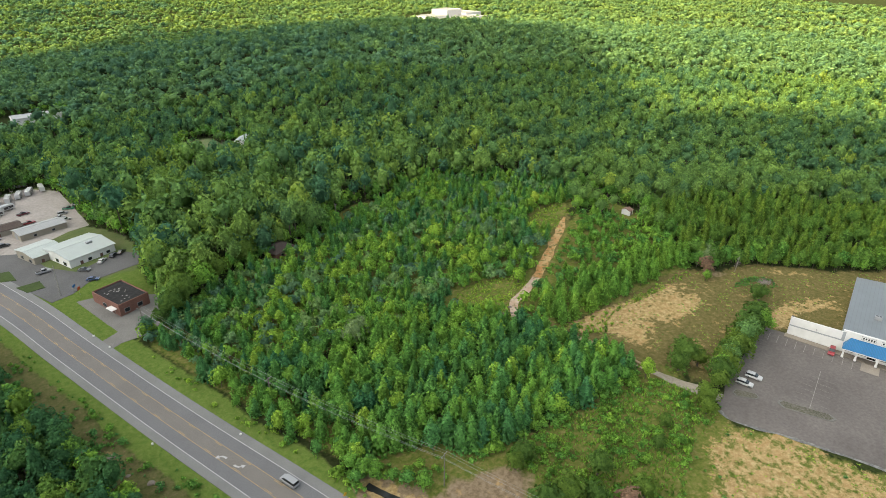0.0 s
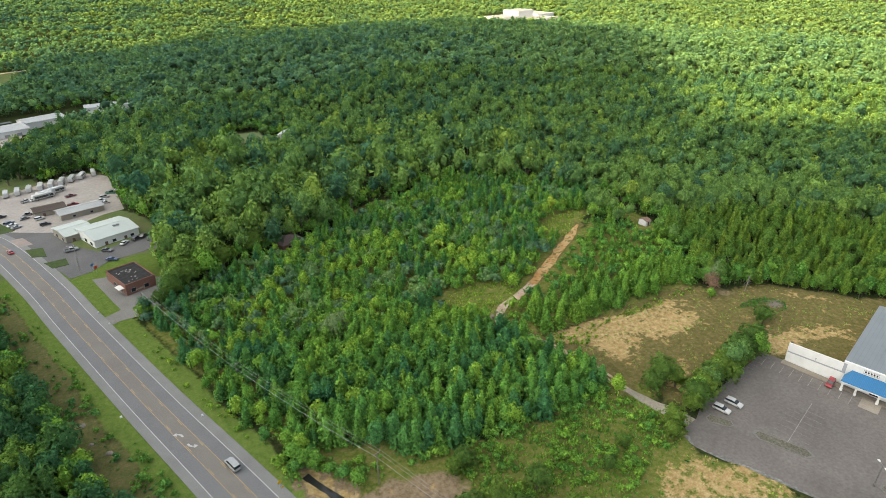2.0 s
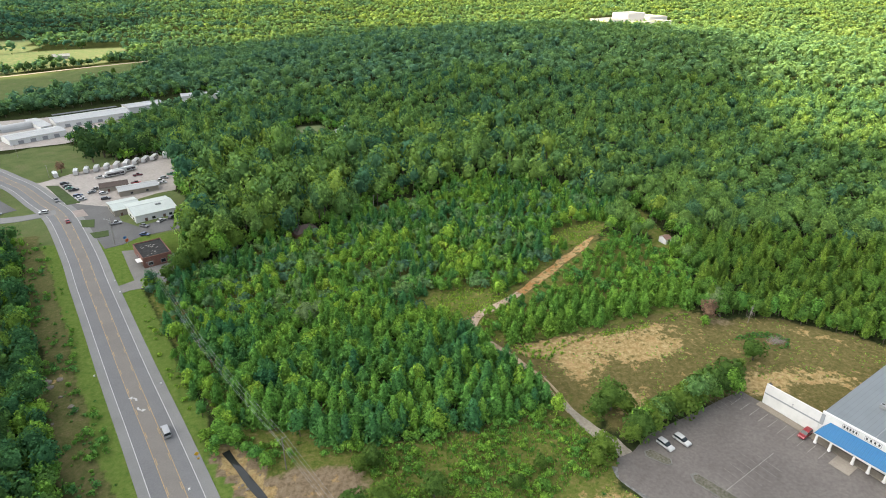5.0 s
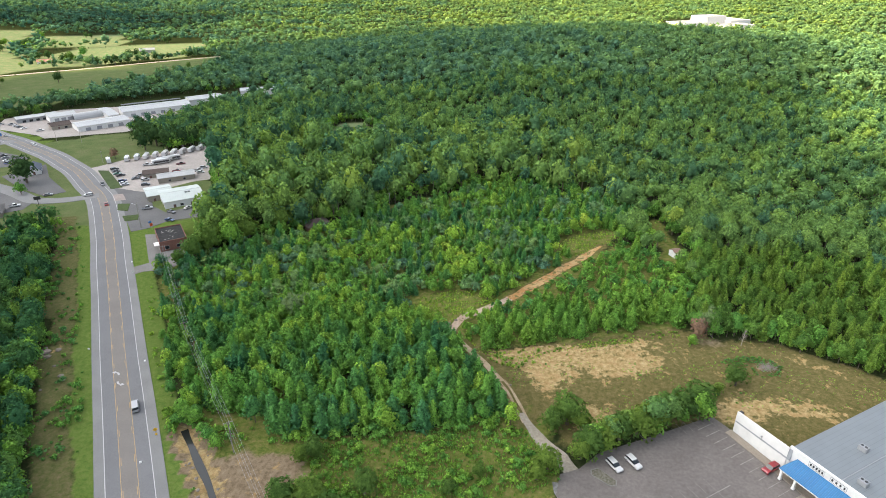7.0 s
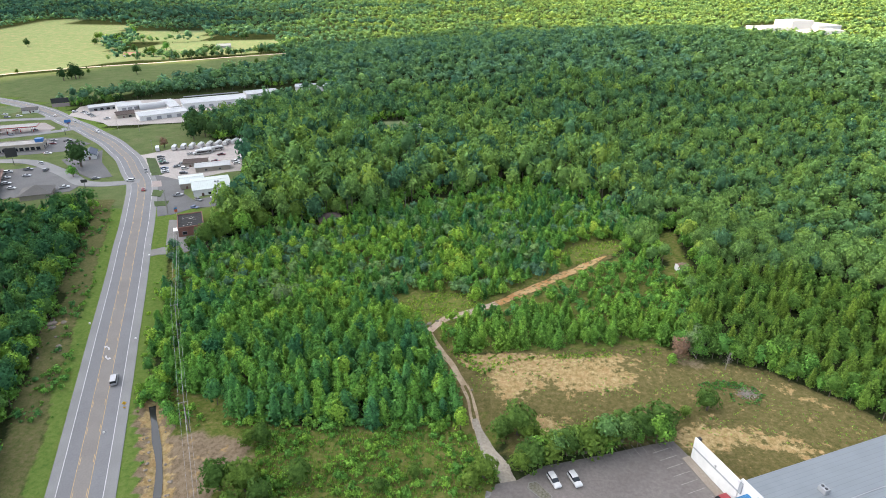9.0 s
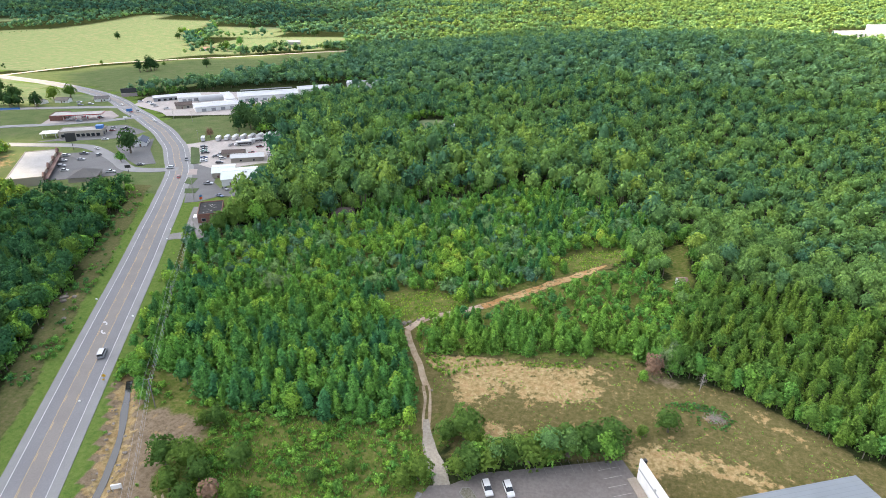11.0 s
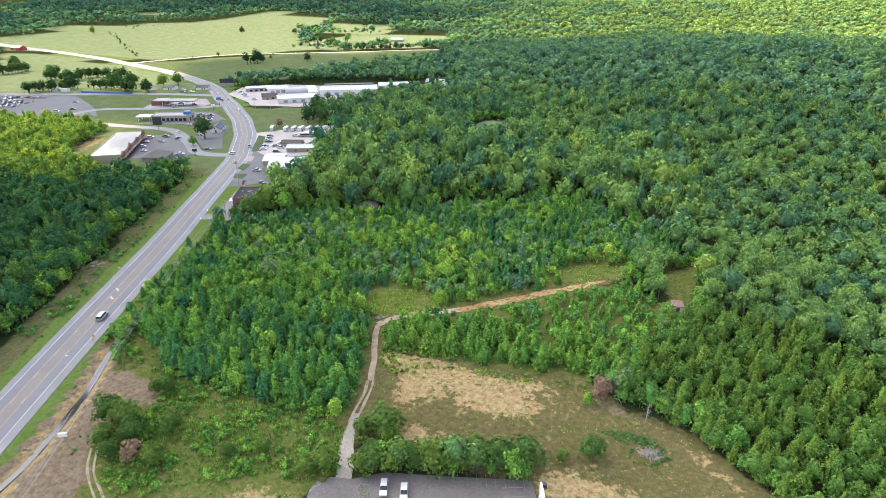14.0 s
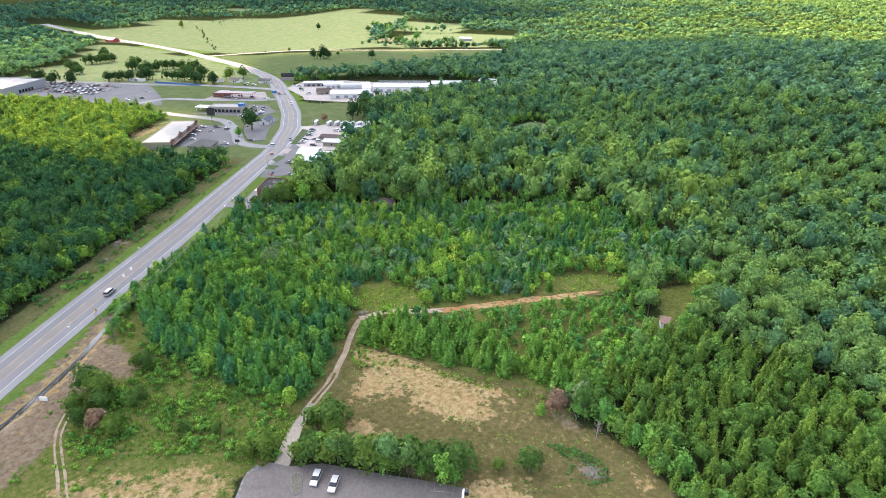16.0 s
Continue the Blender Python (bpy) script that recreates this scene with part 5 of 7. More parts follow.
for k, c, x, y, h in (("van", "silver", 23.4, 115.4, 114), ("sedan", "red", -54.6, 282.5, 117), ("suv", "white", -71.5, 299.5, 190), ("suv", "white", -160.6, 415, 318), ("sedan", "silver", -163.5, 418.5, 318), ("sedan", "grey", -199, 447, 318),
                      ("pickup", "red", -205, 446, 138), ("sedan", "white", -234, 473, 138), ("pickup", "grey", -72, 318.5, 303)):
    vehicle(k, c, x, y, h, f"{c} vehicle standing in a lane of the highway", "vehicles on the highway")
# ---- buildings ----
def fit_on(wallpart, side, sx, sy, pos, z, w, h, mat, name, proud=0.03, frame=None):
    """A door or window on one side of a box building: side 0 +x, 1 -x, 2 +y, 3 -y."""
    def place(bm, ww, hh, th, off):
        if side < 2:
            s = 1 if side == 0 else -1
            box(bm, s * (sx / 2 + off), pos, z, th, ww, hh)
        else:
            s = 1 if side == 2 else -1
            box(bm, pos, s * (sy / 2 + off), z, ww, th, hh)
    bm = bmesh.new()
    place(bm, w + 0.24, h + 0.24, 0.1, 0.03)
    o = part(name, bm, frame or wall_grey, wallpart)
    bm = bmesh.new()
    place(bm, w, h, 0.1, 0.03 + proud)
    part("pane" if name == "window" else "leaf", bm, mat, o)


def building(name, x, y, sx, sy, h, turn, roof, rise, wall_mat, roof_mat, label, category="building", openings=(), over=0.5):
    """Walls, a roof with real thickness and overhang, and its doors and windows."""
    cs, sn = math.cos(radians(turn)), math.sin(radians(turn))
    base = min(land(x + a * sx / 2 * cs - b * sy / 2 * sn, y + a * sx / 2 * sn + b * sy / 2 * cs) for a in (-1, 1) for b in (-1, 1))
    t = thing(name, pose(x, y, base, 0, 0, turn), label, category)
    bm = bmesh.new()
    box(bm, 0, 0, h / 2 - 0.4, sx, sy, h + 0.8)
    if roof == "gable":
        for s in (-1, 1):
            v = [bm.verts.new(c) for c in ((s * sx / 2, -sy / 2, h), (s * sx / 2, sy / 2, h), (s * sx / 2, 0, h + rise - 0.05))]
            bm.faces.new(v if s > 0 else v[::-1])
    w = part("wall", bm, wall_mat, t)
    bm = bmesh.new()
    if roof == "flat":
        box(bm, 0, 0, h + 0.06, sx - 0.5, sy - 0.5, 0.12)
        r = part("roof", bm, roof_mat, t)
        bm = bmesh.new()
        for cx, cy, ax, ay in ((0, sy / 2 - 0.12, sx + 0.1, 0.3), (0, -sy / 2 + 0.12, sx + 0.1, 0.3), (sx / 2 - 0.12, 0, 0.3, sy - 0.5), (-sx / 2 + 0.12, 0, 0.3, sy - 0.5)):
            box(bm, cx, cy, h + rise / 2, ax, ay, rise)
        part("parapet", bm, wall_mat, t)
    else:
        hx, hy = sx / 2 + over, sy / 2 + over
        ridge = hx if roof == "gable" else max(hx - hy, 0.05)
        drop = over * rise / (sy / 2)
        rows = []
        for dz in (0.0, 0.16):
            rows.append([bm.verts.new(c) for c in ((-hx, -hy, h - drop + dz), (hx, -hy, h - drop + dz), (hx, hy, h - drop + dz), (-hx, hy, h - drop + dz), (-ridge, 0, h + rise + dz), (ridge, 0, h + rise + dz))])
        for q in rows:
            for f in ((0, 1, 5, 4), (2, 3, 4, 5), (1, 2, 5), (3, 0, 4)):
                if len(f) == 4 or roof == "hip":
                    bm.faces.new([q[i] for i in f])
        a, b = rows
        for i, k2 in ((0, 1), (1, 2), (2, 3), (3, 0)) if roof == "hip" else ((0, 1), (2, 3), (1, 5), (5, 2), (3, 4), (4, 0)):
            bm.faces.new((a[i], a[k2], b[k2], b[i]))
        bmesh.ops.recalc_face_normals(bm, faces=bm.faces)
        part("roof", bm, roof_mat, t)
        if roof == "gable":
            bm = bmesh.new()
            box(bm, 0, 0, h + rise + 0.17, sx + 2 * over, 0.4, 0.1)
            part("ridge_cap", bm, roof_mat, t)
    for kind, side, pos, z, ww, hh in openings:
        fit_on(w, side, sx, sy, pos, z, ww, hh, {"window": glass_dark, "door": trim_brown, "shutter_door": wall_grey}[kind], "window" if kind == "window" else "door")
    return t


# the metal-roofed shop by the highway and its sheds
shop = building("shop_building", -15.6, 283.8, 19.5, 20, 4.2, 27, "gable", 1.5, wall_white, roof_pale, "low white shop with a pale green metal roof", openings=[
    ("door", 3, -5, 1.1, 1.1, 2.2), ("window", 3, -1.5, 1.7, 1.4, 1.1), ("door", 3, 3.5, 1.1, 1.1, 2.2), ("window", 3, 6.5, 1.7, 1.4, 1.1), ("window", 1, -6, 1.6, 2.2, 1.4), ("window", 1, 0, 1.6, 2.2, 1.4)])
bm = bmesh.new()
for dx in (-0.8, 0.8):
    box(bm, dx * 0.9 + 3, -3, 5.6, 1.1, 1.1, 1.0, 0, 0.08)
part("roof_fan", bm, steel, shop)
building("shop_wing", -30.4, 292.0, 12.5, 15, 3.8, 27, "gable", 1.0, wall_cream, roof_pale, "cream shop wing with a pale metal roof and porch", openings=[("window", 1, -4, 1.5, 2.0, 1.3), ("window", 1, 3, 1.5, 2.0, 1.3), ("door", 3, -3, 1.1, 1.2, 2.2)])
building("long_shed", -31.3, 323.5, 20, 9.5, 3.6, 23, "gable", 1.1, wall_cream, roof_white, "long cream shed with a white metal roof", "shed", [("shutter_door", 1, 0, 1.5, 3.0, 3.0), ("window", 3, 4, 1.8, 1.2, 0.9), ("window", 3, -4, 1.8, 1.2, 0.9)])
building("brown_roofed_shed", -46.4, 333.2, 14, 9.0, 3.2, 18, "gable", 1.0, wall_cream, roof_brown, "small shed with a weathered brown roof", "shed", [("door", 3, -3, 1.1, 1.2, 2.2), ("window", 1, 0, 1.6, 1.4, 1.0)])
brick = building("brick_building", -4.1, 231.9, 11.5, 17.6, 4.3, 26, "flat", 0.55, wall_brick, roof_tar, "flat-roofed brick building with patched black roof", openings=[
    ("window", 3, -3, 1.8, 1.8, 1.4), ("window", 3, 2, 1.8, 1.8, 1.4), ("door", 1, -5, 1.2, 1.2, 2.3), ("window", 1, 1, 1.8, 2.2, 1.4)])
for i in range(16):
    bm = bmesh.new()
    box(bm, rg.uniform(-4, 4), rg.uniform(-6, 6), 4.44, rg.uniform(0.3, 1.2), rg.uniform(0.2, 0.6), 0.03, rg.uniform(0, 180))
    part("roof_patch", bm, roof_flat, brick, "pale patch on the tar")
bm = bmesh.new()
box(bm, -6.8, -5.5, 2.9, 2.2, 4.0, 0.15)
part("porch_canopy", bm, wall_white, brick, "white porch canopy")
building("gazebo", -43, 414, 5, 5, 2.2, 20, "hip", 1.6, wall_grey, roof_slate, "small pavilion with a grey hipped roof", "pavilion", [("door", 3, 0, 1.1, 1.2, 2.0)], 0.8)
building("house_in_woods", 60, 247, 11, 9, 2.8, 25, "hip", 2.0, wall_brick, roof_brown, "low house with a brown roof among trees", "house", [("window", 3, 2, 1.4, 1.4, 1.1), ("window", 3, -2, 1.4, 1.4, 1.1)])
building("white_house", 89, 427, 15, 10, 5.2, 60, "gable", 2.2, wall_white, roof_pale, "white house with a pale metal roof among trees", "house", [("window", 3, 3, 1.5, 1.2, 1.2), ("window", 3, -3, 1.5, 1.2, 1.2), ("door", 3, 0, 1.1, 1.1, 2.1)])
building("garden_shed", 215.6, 192.6, 3.2, 4.2, 2.4, 15, "gable", 0.8, wall_white, surf("roof_rusty_metal", (0.186, 0.099, 0.074), (0.279, 0.186, 0.155), 2, 0.7), "small white shed with a rusty roof", "shed", [("door", 3, 0, 1.0, 1.0, 1.9)], 0.25)

# west side of the highway
strip = building("shop_row", -152.8, 281.5, 60, 18.5, 5.0, -57, "flat", 0.5, wall_cream, roof_flat, "long row of shops with a pale flat roof", openings=[("window", 2, -26 + 4.8 * i, 1.6, 3.2, 2.2) for i in range(12)])
for i, (u, hh) in enumerate(((-26, 2.4), (-9, 1.6), (9, 2.4), (26, 1.6))):
    bm = bmesh.new()
    prism(bm, [(-3.5, 4.4), (-3.5, 5.2), (0, 5.2 + hh), (3.5, 5.2), (3.5, 4.4)], 1.0)
    part("gable_front", bm, trim_brown, strip, "brown gabled shop front").location = (u, 9.6, 0)
bm = bmesh.new()
box(bm, 0, 10.6, 3.2, 59, 2.6, 0.25, 0, 0.05)
part("walk_canopy", bm, trim_brown, strip, "brown canopy over the shop walk")
building("office", -112, 275.5, 15, 14, 3.2, 25, "hip", 3.0, wall_cream, roof_slate, "office with a steep grey-brown hipped roof", openings=[("window", 2, -3, 1.5, 1.4, 1.4), ("window", 2, 3, 1.5, 1.4, 1.4), ("door", 0, 0, 1.1, 1.2, 2.2)], over=0.8)
building("cottage", -126.5, 350, 14, 7.5, 3.0, -64, "gable", 2.0, wall_white, roof_navy, "white cottage with a blue-grey metal roof", "house", [("window", 2, -3, 1.5, 1.2, 1.2), ("window", 2, 3, 1.5, 1.2, 1.2), ("door", 0, 0, 1.1, 1.1, 2.1)])
bank = building("flat_roofed_shop", -186, 365, 30, 13, 4.6, 24, "flat", 0.6, wall_cream, roof_flat, "beige shop with a flat white roof", openings=[("window", 3, -12 + 3.4 * i, 1.9, 2.4, 2.2) for i in range(8)] + [("window", 0, -3, 1.9, 2.4, 2.2), ("window", 0, 3, 1.9, 2.4, 2.2)])
bm = bmesh.new()
box(bm, 12, 0.5, 6.0, 5.0, 4.0, 2.4, 0, 0.06)
part("roof_tower", bm, sign_blue, bank, "dark blue sign tower on the roof")
bm = bmesh.new()
box(bm, -21.5, -1, 3.9, 12.5, 9.0, 0.5, 0, 0.06)
for px in (-26.5, -17.5):
    for py in (-4.5, 2.5):
        rod(bm, (px, py, -0.3), (px, py, 3.7), 0.25)
part("drive_canopy", bm, wall_white, bank, "white drive-through canopy")
pumps = thing("pump_canopy", pose(-226, 412, land(-226, 412), 0, 0, 24), "red and white filling station canopy over pumps", "canopy")
bm = bmesh.new()
box(bm, 0, 0, 5.0, 34, 11, 0.8, 0, 0.05)
part("canopy", bm, roof_flat, pumps)
bm = bmesh.new()
for cy in (-5.56, 5.56):
    box(bm, 0, cy, 5.05, 34.2, 0.12, 0.55)
for cx in (-17.06, 17.06):
    box(bm, cx, 0, 5.05, 0.12, 11.0, 0.55)
part("fascia", bm, trim_red, pumps, "red fascia")
for px in (-13, -4.5, 4.5, 13):
    bm = bmesh.new()
    for py in (-2.5, 2.5):
        rod(bm, (px, py, -0.2), (px, py, 4.7), 0.2)
    part("column", bm, wall_white, pumps)
    bm = bmesh.new()
    box(bm, px, 0, 0.95, 0.6, 1.1, 1.7, 0, 0.05)
    part("pump", bm, trim_red, pumps, "red fuel pump")
building("station_shop", -246, 412, 12, 16, 4.2, 24, "flat", 0.5, wall_brick, roof_flat, "brick filling station shop", openings=[("window", 0, -5 + 3.3 * i, 1.8, 2.2, 2.0) for i in range(4)])
building("big_store", -462, 318, 60, 55, 7.5, 22, "flat", 0.9, wall_grey, roof_flat, "large flat-roofed store beside the wide lot", openings=[("window", 0, -8 + 4 * i, 2.0, 3.0, 2.6) for i in range(5)])
bm = bmesh.new()
for i in range(28):
    box(bm, -38 + i * 2.0, 0, 0.9, 1.96, 0.1, 1.8 + 0.1 * math.sin(i * 2.1))
f = thing("blue_fence", pose(-329, 436, land(-329, 436), 0, 0, 14), "long blue tarpaulin fence beside the side road", "fence")
part("panels", bm, sign_blue, f)
building("white_van_shed", -395, 425, 18, 4, 3.0, 24, "flat", 0.2, wall_white, roof_white, "long white storage shed at the lot's edge", "shed", [("shutter_door", 3, 0, 1.4, 3.0, 2.5)])
for i, (x, y, a) in enumerate(((-300, 478, 15), (-318, 470, -20), (-268, 490, 30))):
    building("small_house", x, y, 12, 8, 2.8, a, "gable", 1.8, wall_white, roof_slate, "small pale house among dark trees", "house", [("window", 3, 2.5, 1.4, 1.2, 1.1), ("door", 3, 0, 1.1, 1.0, 2.0)])

# metal sheds north of the green
building("trade_shop", -207, 507, 30, 12, 4.0, 38, "gable", 1.0, wall_grey, roof_white, "long pale metal trade shop beside the highway", openings=[("window", 3, -10 + 5 * i, 1.7, 2.6, 1.8) for i in range(5)])
building("trade_hall", -186, 506, 20, 17, 4.8, 38, "gable", 1.6, wall_white, roof_white, "wide white metal hall among sheds", "shed", [("shutter_door", 3, -5 + 5 * i, 1.7, 3.2, 3.2) for i in range(3)])
building("trade_shop_porch", -171, 473, 14, 12, 3.4, 38, "gable", 1.8, wall_cream, roof_brown, "small trade shop with a brown roof", openings=[("window", 3, 3, 1.6, 2, 1.4), ("door", 3, -2, 1.1, 1.2, 2.2)])
building("white_shed", -139, 474, 38, 19, 4.6, 38, "gable", 1.2, wall_white, roof_white, "long white metal shed beside pale paving", "shed", [("shutter_door", 3, -12 + 8 * i, 1.6, 3.4, 3.0) for i in range(4)])
q = thing("quonset_shed", pose(-166, 511, land(-166, 511), 0, 0, -50), "rounded white metal shed with a black panel at one end", "shed")
bm = bmesh.new()
prism(bm, [(5.5 * math.cos(a), 5.0 * math.sin(a)) for a in np.linspace(0, math.pi, 15)], 24)
part("shell", bm, roof_white, q)
# flat black panel stands in for the dark inside of an opening
bm = bmesh.new()
box(bm, 0, -12.03, 1.6, 4.2, 0.1, 3.4)
part("door", bm, sign_black, q, "black panel that stands in for a dark open doorway")
building("open_shed", -152, 517, 8, 36, 4.0, 38, "gable", 1.0, wall_white, roof_white, "narrow white metal shed", "shed", [("shutter_door", 3, 0, 1.6, 3.4, 3.0)])
lw = building("warehouse", -116, 529, 56, 24, 5.4, 30, "gable", 1.4, wall_white, roof_white, "long low white warehouse by the trees", "warehouse", [("shutter_door", 3, -20 + 8 * i, 1.6, 3.4, 3.0) for i in range(6)])
bm = bmesh.new()
box(bm, 0, 14.5, 6.4, 50, 5, 0.35)
for i in range(9):
    rod(bm, (-22 + i * 5.5, 16.6, -0.5), (-22 + i * 5.5, 16.6, 6.3), 0.12)
part("lean_to", bm, sign_black, lw, "dark open lean-to")
building("warehouse_east", -82, 561, 30, 18, 5.6, 32, "gable", 1.2, wall_white, roof_white, "white warehouse half hidden by trees", "warehouse", [("shutter_door", 3, 0, 1.6, 3.4, 3.0)])
building("warehouse_far", -36, 584, 34, 15, 6.5, 12, "gable", 1.2, wall_white, roof_white, "white roof showing between the trees", "warehouse", [("shutter_door", 3, 0, 1.6, 3.4, 3.0)])

# the works on the far plain
for x, y, sx, sy, h, a in ((672, 1140, 46, 40, 19, 20), (715, 1150, 50, 60, 12, 20), (620, 1110, 60, 45, 11, 20), (690, 1085, 70, 40, 8, 20)):
    building("factory_hall", x, y, sx, sy, h, a, "flat", 0.8, wall_white, roof_flat, "large white flat-roofed factory hall in the woods", "factory", [("shutter_door", 3, -sx * 0.3 + sx * 0.2 * i, 2.2, 4.5, 4.5) for i in range(4)])
slab("factory_yard", [(575, 1000), (575, 1140), (690, 1230), (755, 1190), (720, 1030)], 0.6, gravel_lot, "pale yard round the factory halls", skirt=2.0, cell=20)
building("barn", -295, 1000, 22, 11, 4.5, 20, "gable", 2.5, wall_grey, roof_grey, "grey field barn beside the meadow", "barn", [("shutter_door", 3, 0, 1.7, 3.6, 3.4)])
building("farmhouse", -405, 912, 22, 11, 3.2, 20, "gable", 2.4, wall_white, surf("roof_red_metal", (0.186, 0.074, 0.056), (0.248, 0.124, 0.093), 2, 0.6), "white farmhouse with a reddish roof", "house", [("window", 3, 3, 1.5, 1.3, 1.3), ("window", 3, -3, 1.5, 1.3, 1.3)])
building("red_barn", -760, 640, 20, 12, 4.5, 0, "gable", 2.5, trim_red, roof_grey, "dark red barn beside the highway", "barn", [("shutter_door", 3, 0, 1.7, 3.6, 3.4)])

# ---- the store by the parking lot ----
O = Vector((197.3, 79.3))
TURN = math.degrees(math.atan2(U.y, U.x))
base = land(197.3, 79.3) + 0.1
store = thing("store_building", pose(O.x, O.y, base, 0, 0, TURN), "large store with grey metal roof and blue awning", "store")
# local axes: x along the front to the south, y inwards behind the front
LEN, DEEP, EAVE, RIDGE = 62.0, 47.0, 6.2, 7.6
bm = bmesh.new()
box(bm, LEN / 2, DEEP / 2 + 0.4, EAVE / 2 - 0.5, LEN, DEEP, EAVE + 1.0)
part("wall", bm, wall_cream, store)
bm = bmesh.new()
rows = []
for dz in (0.0, 0.18):
    rows.append([bm.verts.new(c) for c in ((-0.4, 0.6, EAVE + dz), (LEN / 2, 0.6, RIDGE + dz), (LEN + 0.4, 0.6, EAVE + dz), (-0.4, DEEP + 1, EAVE + dz), (LEN / 2, DEEP + 1, RIDGE + dz), (LEN + 0.4, DEEP + 1, EAVE + dz))])
for r in rows:
    bm.faces.new((r[0], r[1], r[4], r[3]))
    bm.faces.new((r[1], r[2], r[5], r[4]))
for i, j in ((0, 1), (1, 2), (2, 5), (5, 4), (4, 3), (3, 0)):
    bm.faces.new((rows[0][i], rows[0][j], rows[1][j], rows[1][i]))
bmesh.ops.recalc_face_normals(bm, faces=bm.faces)
part("roof", bm, seamed("roof_store_metal", (0.150, 0.168, 0.178), 0.6, 0, 0.25), store, "dull blue-grey metal roof")
bm = bmesh.new()
box(bm, 12.3, DEEP / 2 + 1, EAVE + (RIDGE - EAVE) * 12.7 / 31 + 0.24, 0.22, DEEP, 0.1)
part("roof_seam", bm, wall_grey, store)
bm = bmesh.new()
box(bm, LEN / 2, 0.35, 3.6, LEN, 0.5, 8.2)
part("front_wall", bm, wall_white, store, "white front wall with parapet")
bm = bmesh.new()
box(bm, LEN / 2, 0.36, 7.76, LEN + 0.1, 0.7, 0.16, 0, 0.03)
part("coping", bm, wall_white, store)
wing = 15.3
bm = bmesh.new()
prism(bm, [(-wing, -0.6), (-wing, 7.2), (0, 7.2), (0, -0.6)], 0.45)
w = part("wing_wall", bm, wall_white, store, "tall white screen wall beside the store")
bm = bmesh.new()
v = [bm.verts.new(c) for c in ((-wing + 0.1, -0.27, 3.9), (0.9, -0.27, 3.9), (0.9, 0.05, 7.15), (-wing + 0.1, 0.05, 7.15), (-wing + 0.1, 0.2, 3.9), (0.9, 0.2, 3.9))]
for f in ((0, 1, 2, 3), (0, 3, 4), (1, 5, 2)):
    bm.faces.new([v[i] for i in f])
bmesh.ops.recalc_face_normals(bm, faces=bm.faces)
part("mansard", bm, seamed("mansard_pale_metal", (0.27, 0.283, 0.295), 0.6, 0, 0.3), store, "pale grey sloping metal facing")
bm = bmesh.new()
box(bm, -wing + 0.5, 0.75, 6.6, 0.9, 1.0, 1.1, 0, 0.05)
part("loudspeaker_box", bm, sign_black, store, "dark box behind the wall's end")
bm = bmesh.new()
rod(bm, (-7.2, -0.35, 4.2), (-7.2, -0.35, 5.2), 0.06)
box(bm, -7.2, -0.5, 5.3, 0.3, 0.4, 0.2)
part("wall_lamp", bm, steel, store)
# blue awning with hipped ends on white columns
A0, A1, OUT = 0.9, 19.0, 3.9
bm = bmesh.new()
lo, hi = 3.3, 5.7
v = [bm.verts.new(c) for c in ((A0, -OUT, lo), (A1, -OUT, lo), (A1 - 1.6, 0.05, hi), (A0 + 1.6, 0.05, hi), (A0, 0.05, lo), (A1, 0.05, lo))]
v2 = [bm.verts.new(c.co + Vector((0, 0, -0.18))) for c in v]
for q2 in (v, v2):
    for f in ((0, 1, 2, 3), (0, 3, 4), (1, 5, 2)):
        bm.faces.new([q2[i] for i in f])
for i, j in ((4, 0), (0, 1), (1, 5)):
    bm.faces.new((v[i], v[j], v2[j], v2[i]))
bmesh.ops.recalc_face_normals(bm, faces=bm.faces)
aw = part("awning", bm, seamed("awning_blue_ribbed", (0.009, 0.130, 0.28), 0.4, 0, 1.0, 0.4), store, "bright blue ribbed metal awning")
for i in range(46):
    x0 = A0 + 0.2 + i * 0.4
    top = 1.0 if A0 + 1.6 < x0 < A1 - 1.6 else max(min((x0 - A0) / 1.6, (A1 - x0) / 1.6), 0.05)
    bm = bmesh.new()
    rod(bm, (x0, -OUT, lo + 0.03), (x0, -OUT + (OUT + 0.05) * top, lo + (hi - lo) * top + 0.03), 0.035, seg=4)
    part("seam", bm, awning_blue, aw)
bm = bmesh.new()
box(bm, (A0 + A1) / 2, -OUT + 0.08, lo - 0.28, A1 - A0 - 0.1, 0.16, 0.36)
part("awning_beam", bm, wall_white, store)
for cx in (1.6, 5.2, 10.9, 14.6, 18.3):
    bm = bmesh.new()
    box(bm, cx, -OUT + 0.45, 1.45, 0.55, 0.55, 3.3, 0, 0.04)
    box(bm, cx, -OUT + 0.45, 0.25, 0.75, 0.75, 0.6, 0, 0.04)
    part("column", bm, wall_white, store, "white square column")
for wx in (3.2, 6.8, 12.6, 16.2):
    bm = bmesh.new()
    box(bm, wx, 0.06, 1.6, 2.6, 0.12, 2.2)
    fr = part("window", bm, wall_grey, store)
    for k in (-0.62, 0.62):
        bm = bmesh.new()
        box(bm, wx + k, 0.0, 1.6, 1.1, 0.06, 2.0)
        part("pane", bm, glass_dark, fr)
bm = bmesh.new()
box(bm, 9.4, 0.05, 1.3, 2.4, 0.12, 2.7)
part("door", bm, glass_dark, store, "dark glass entrance doors")
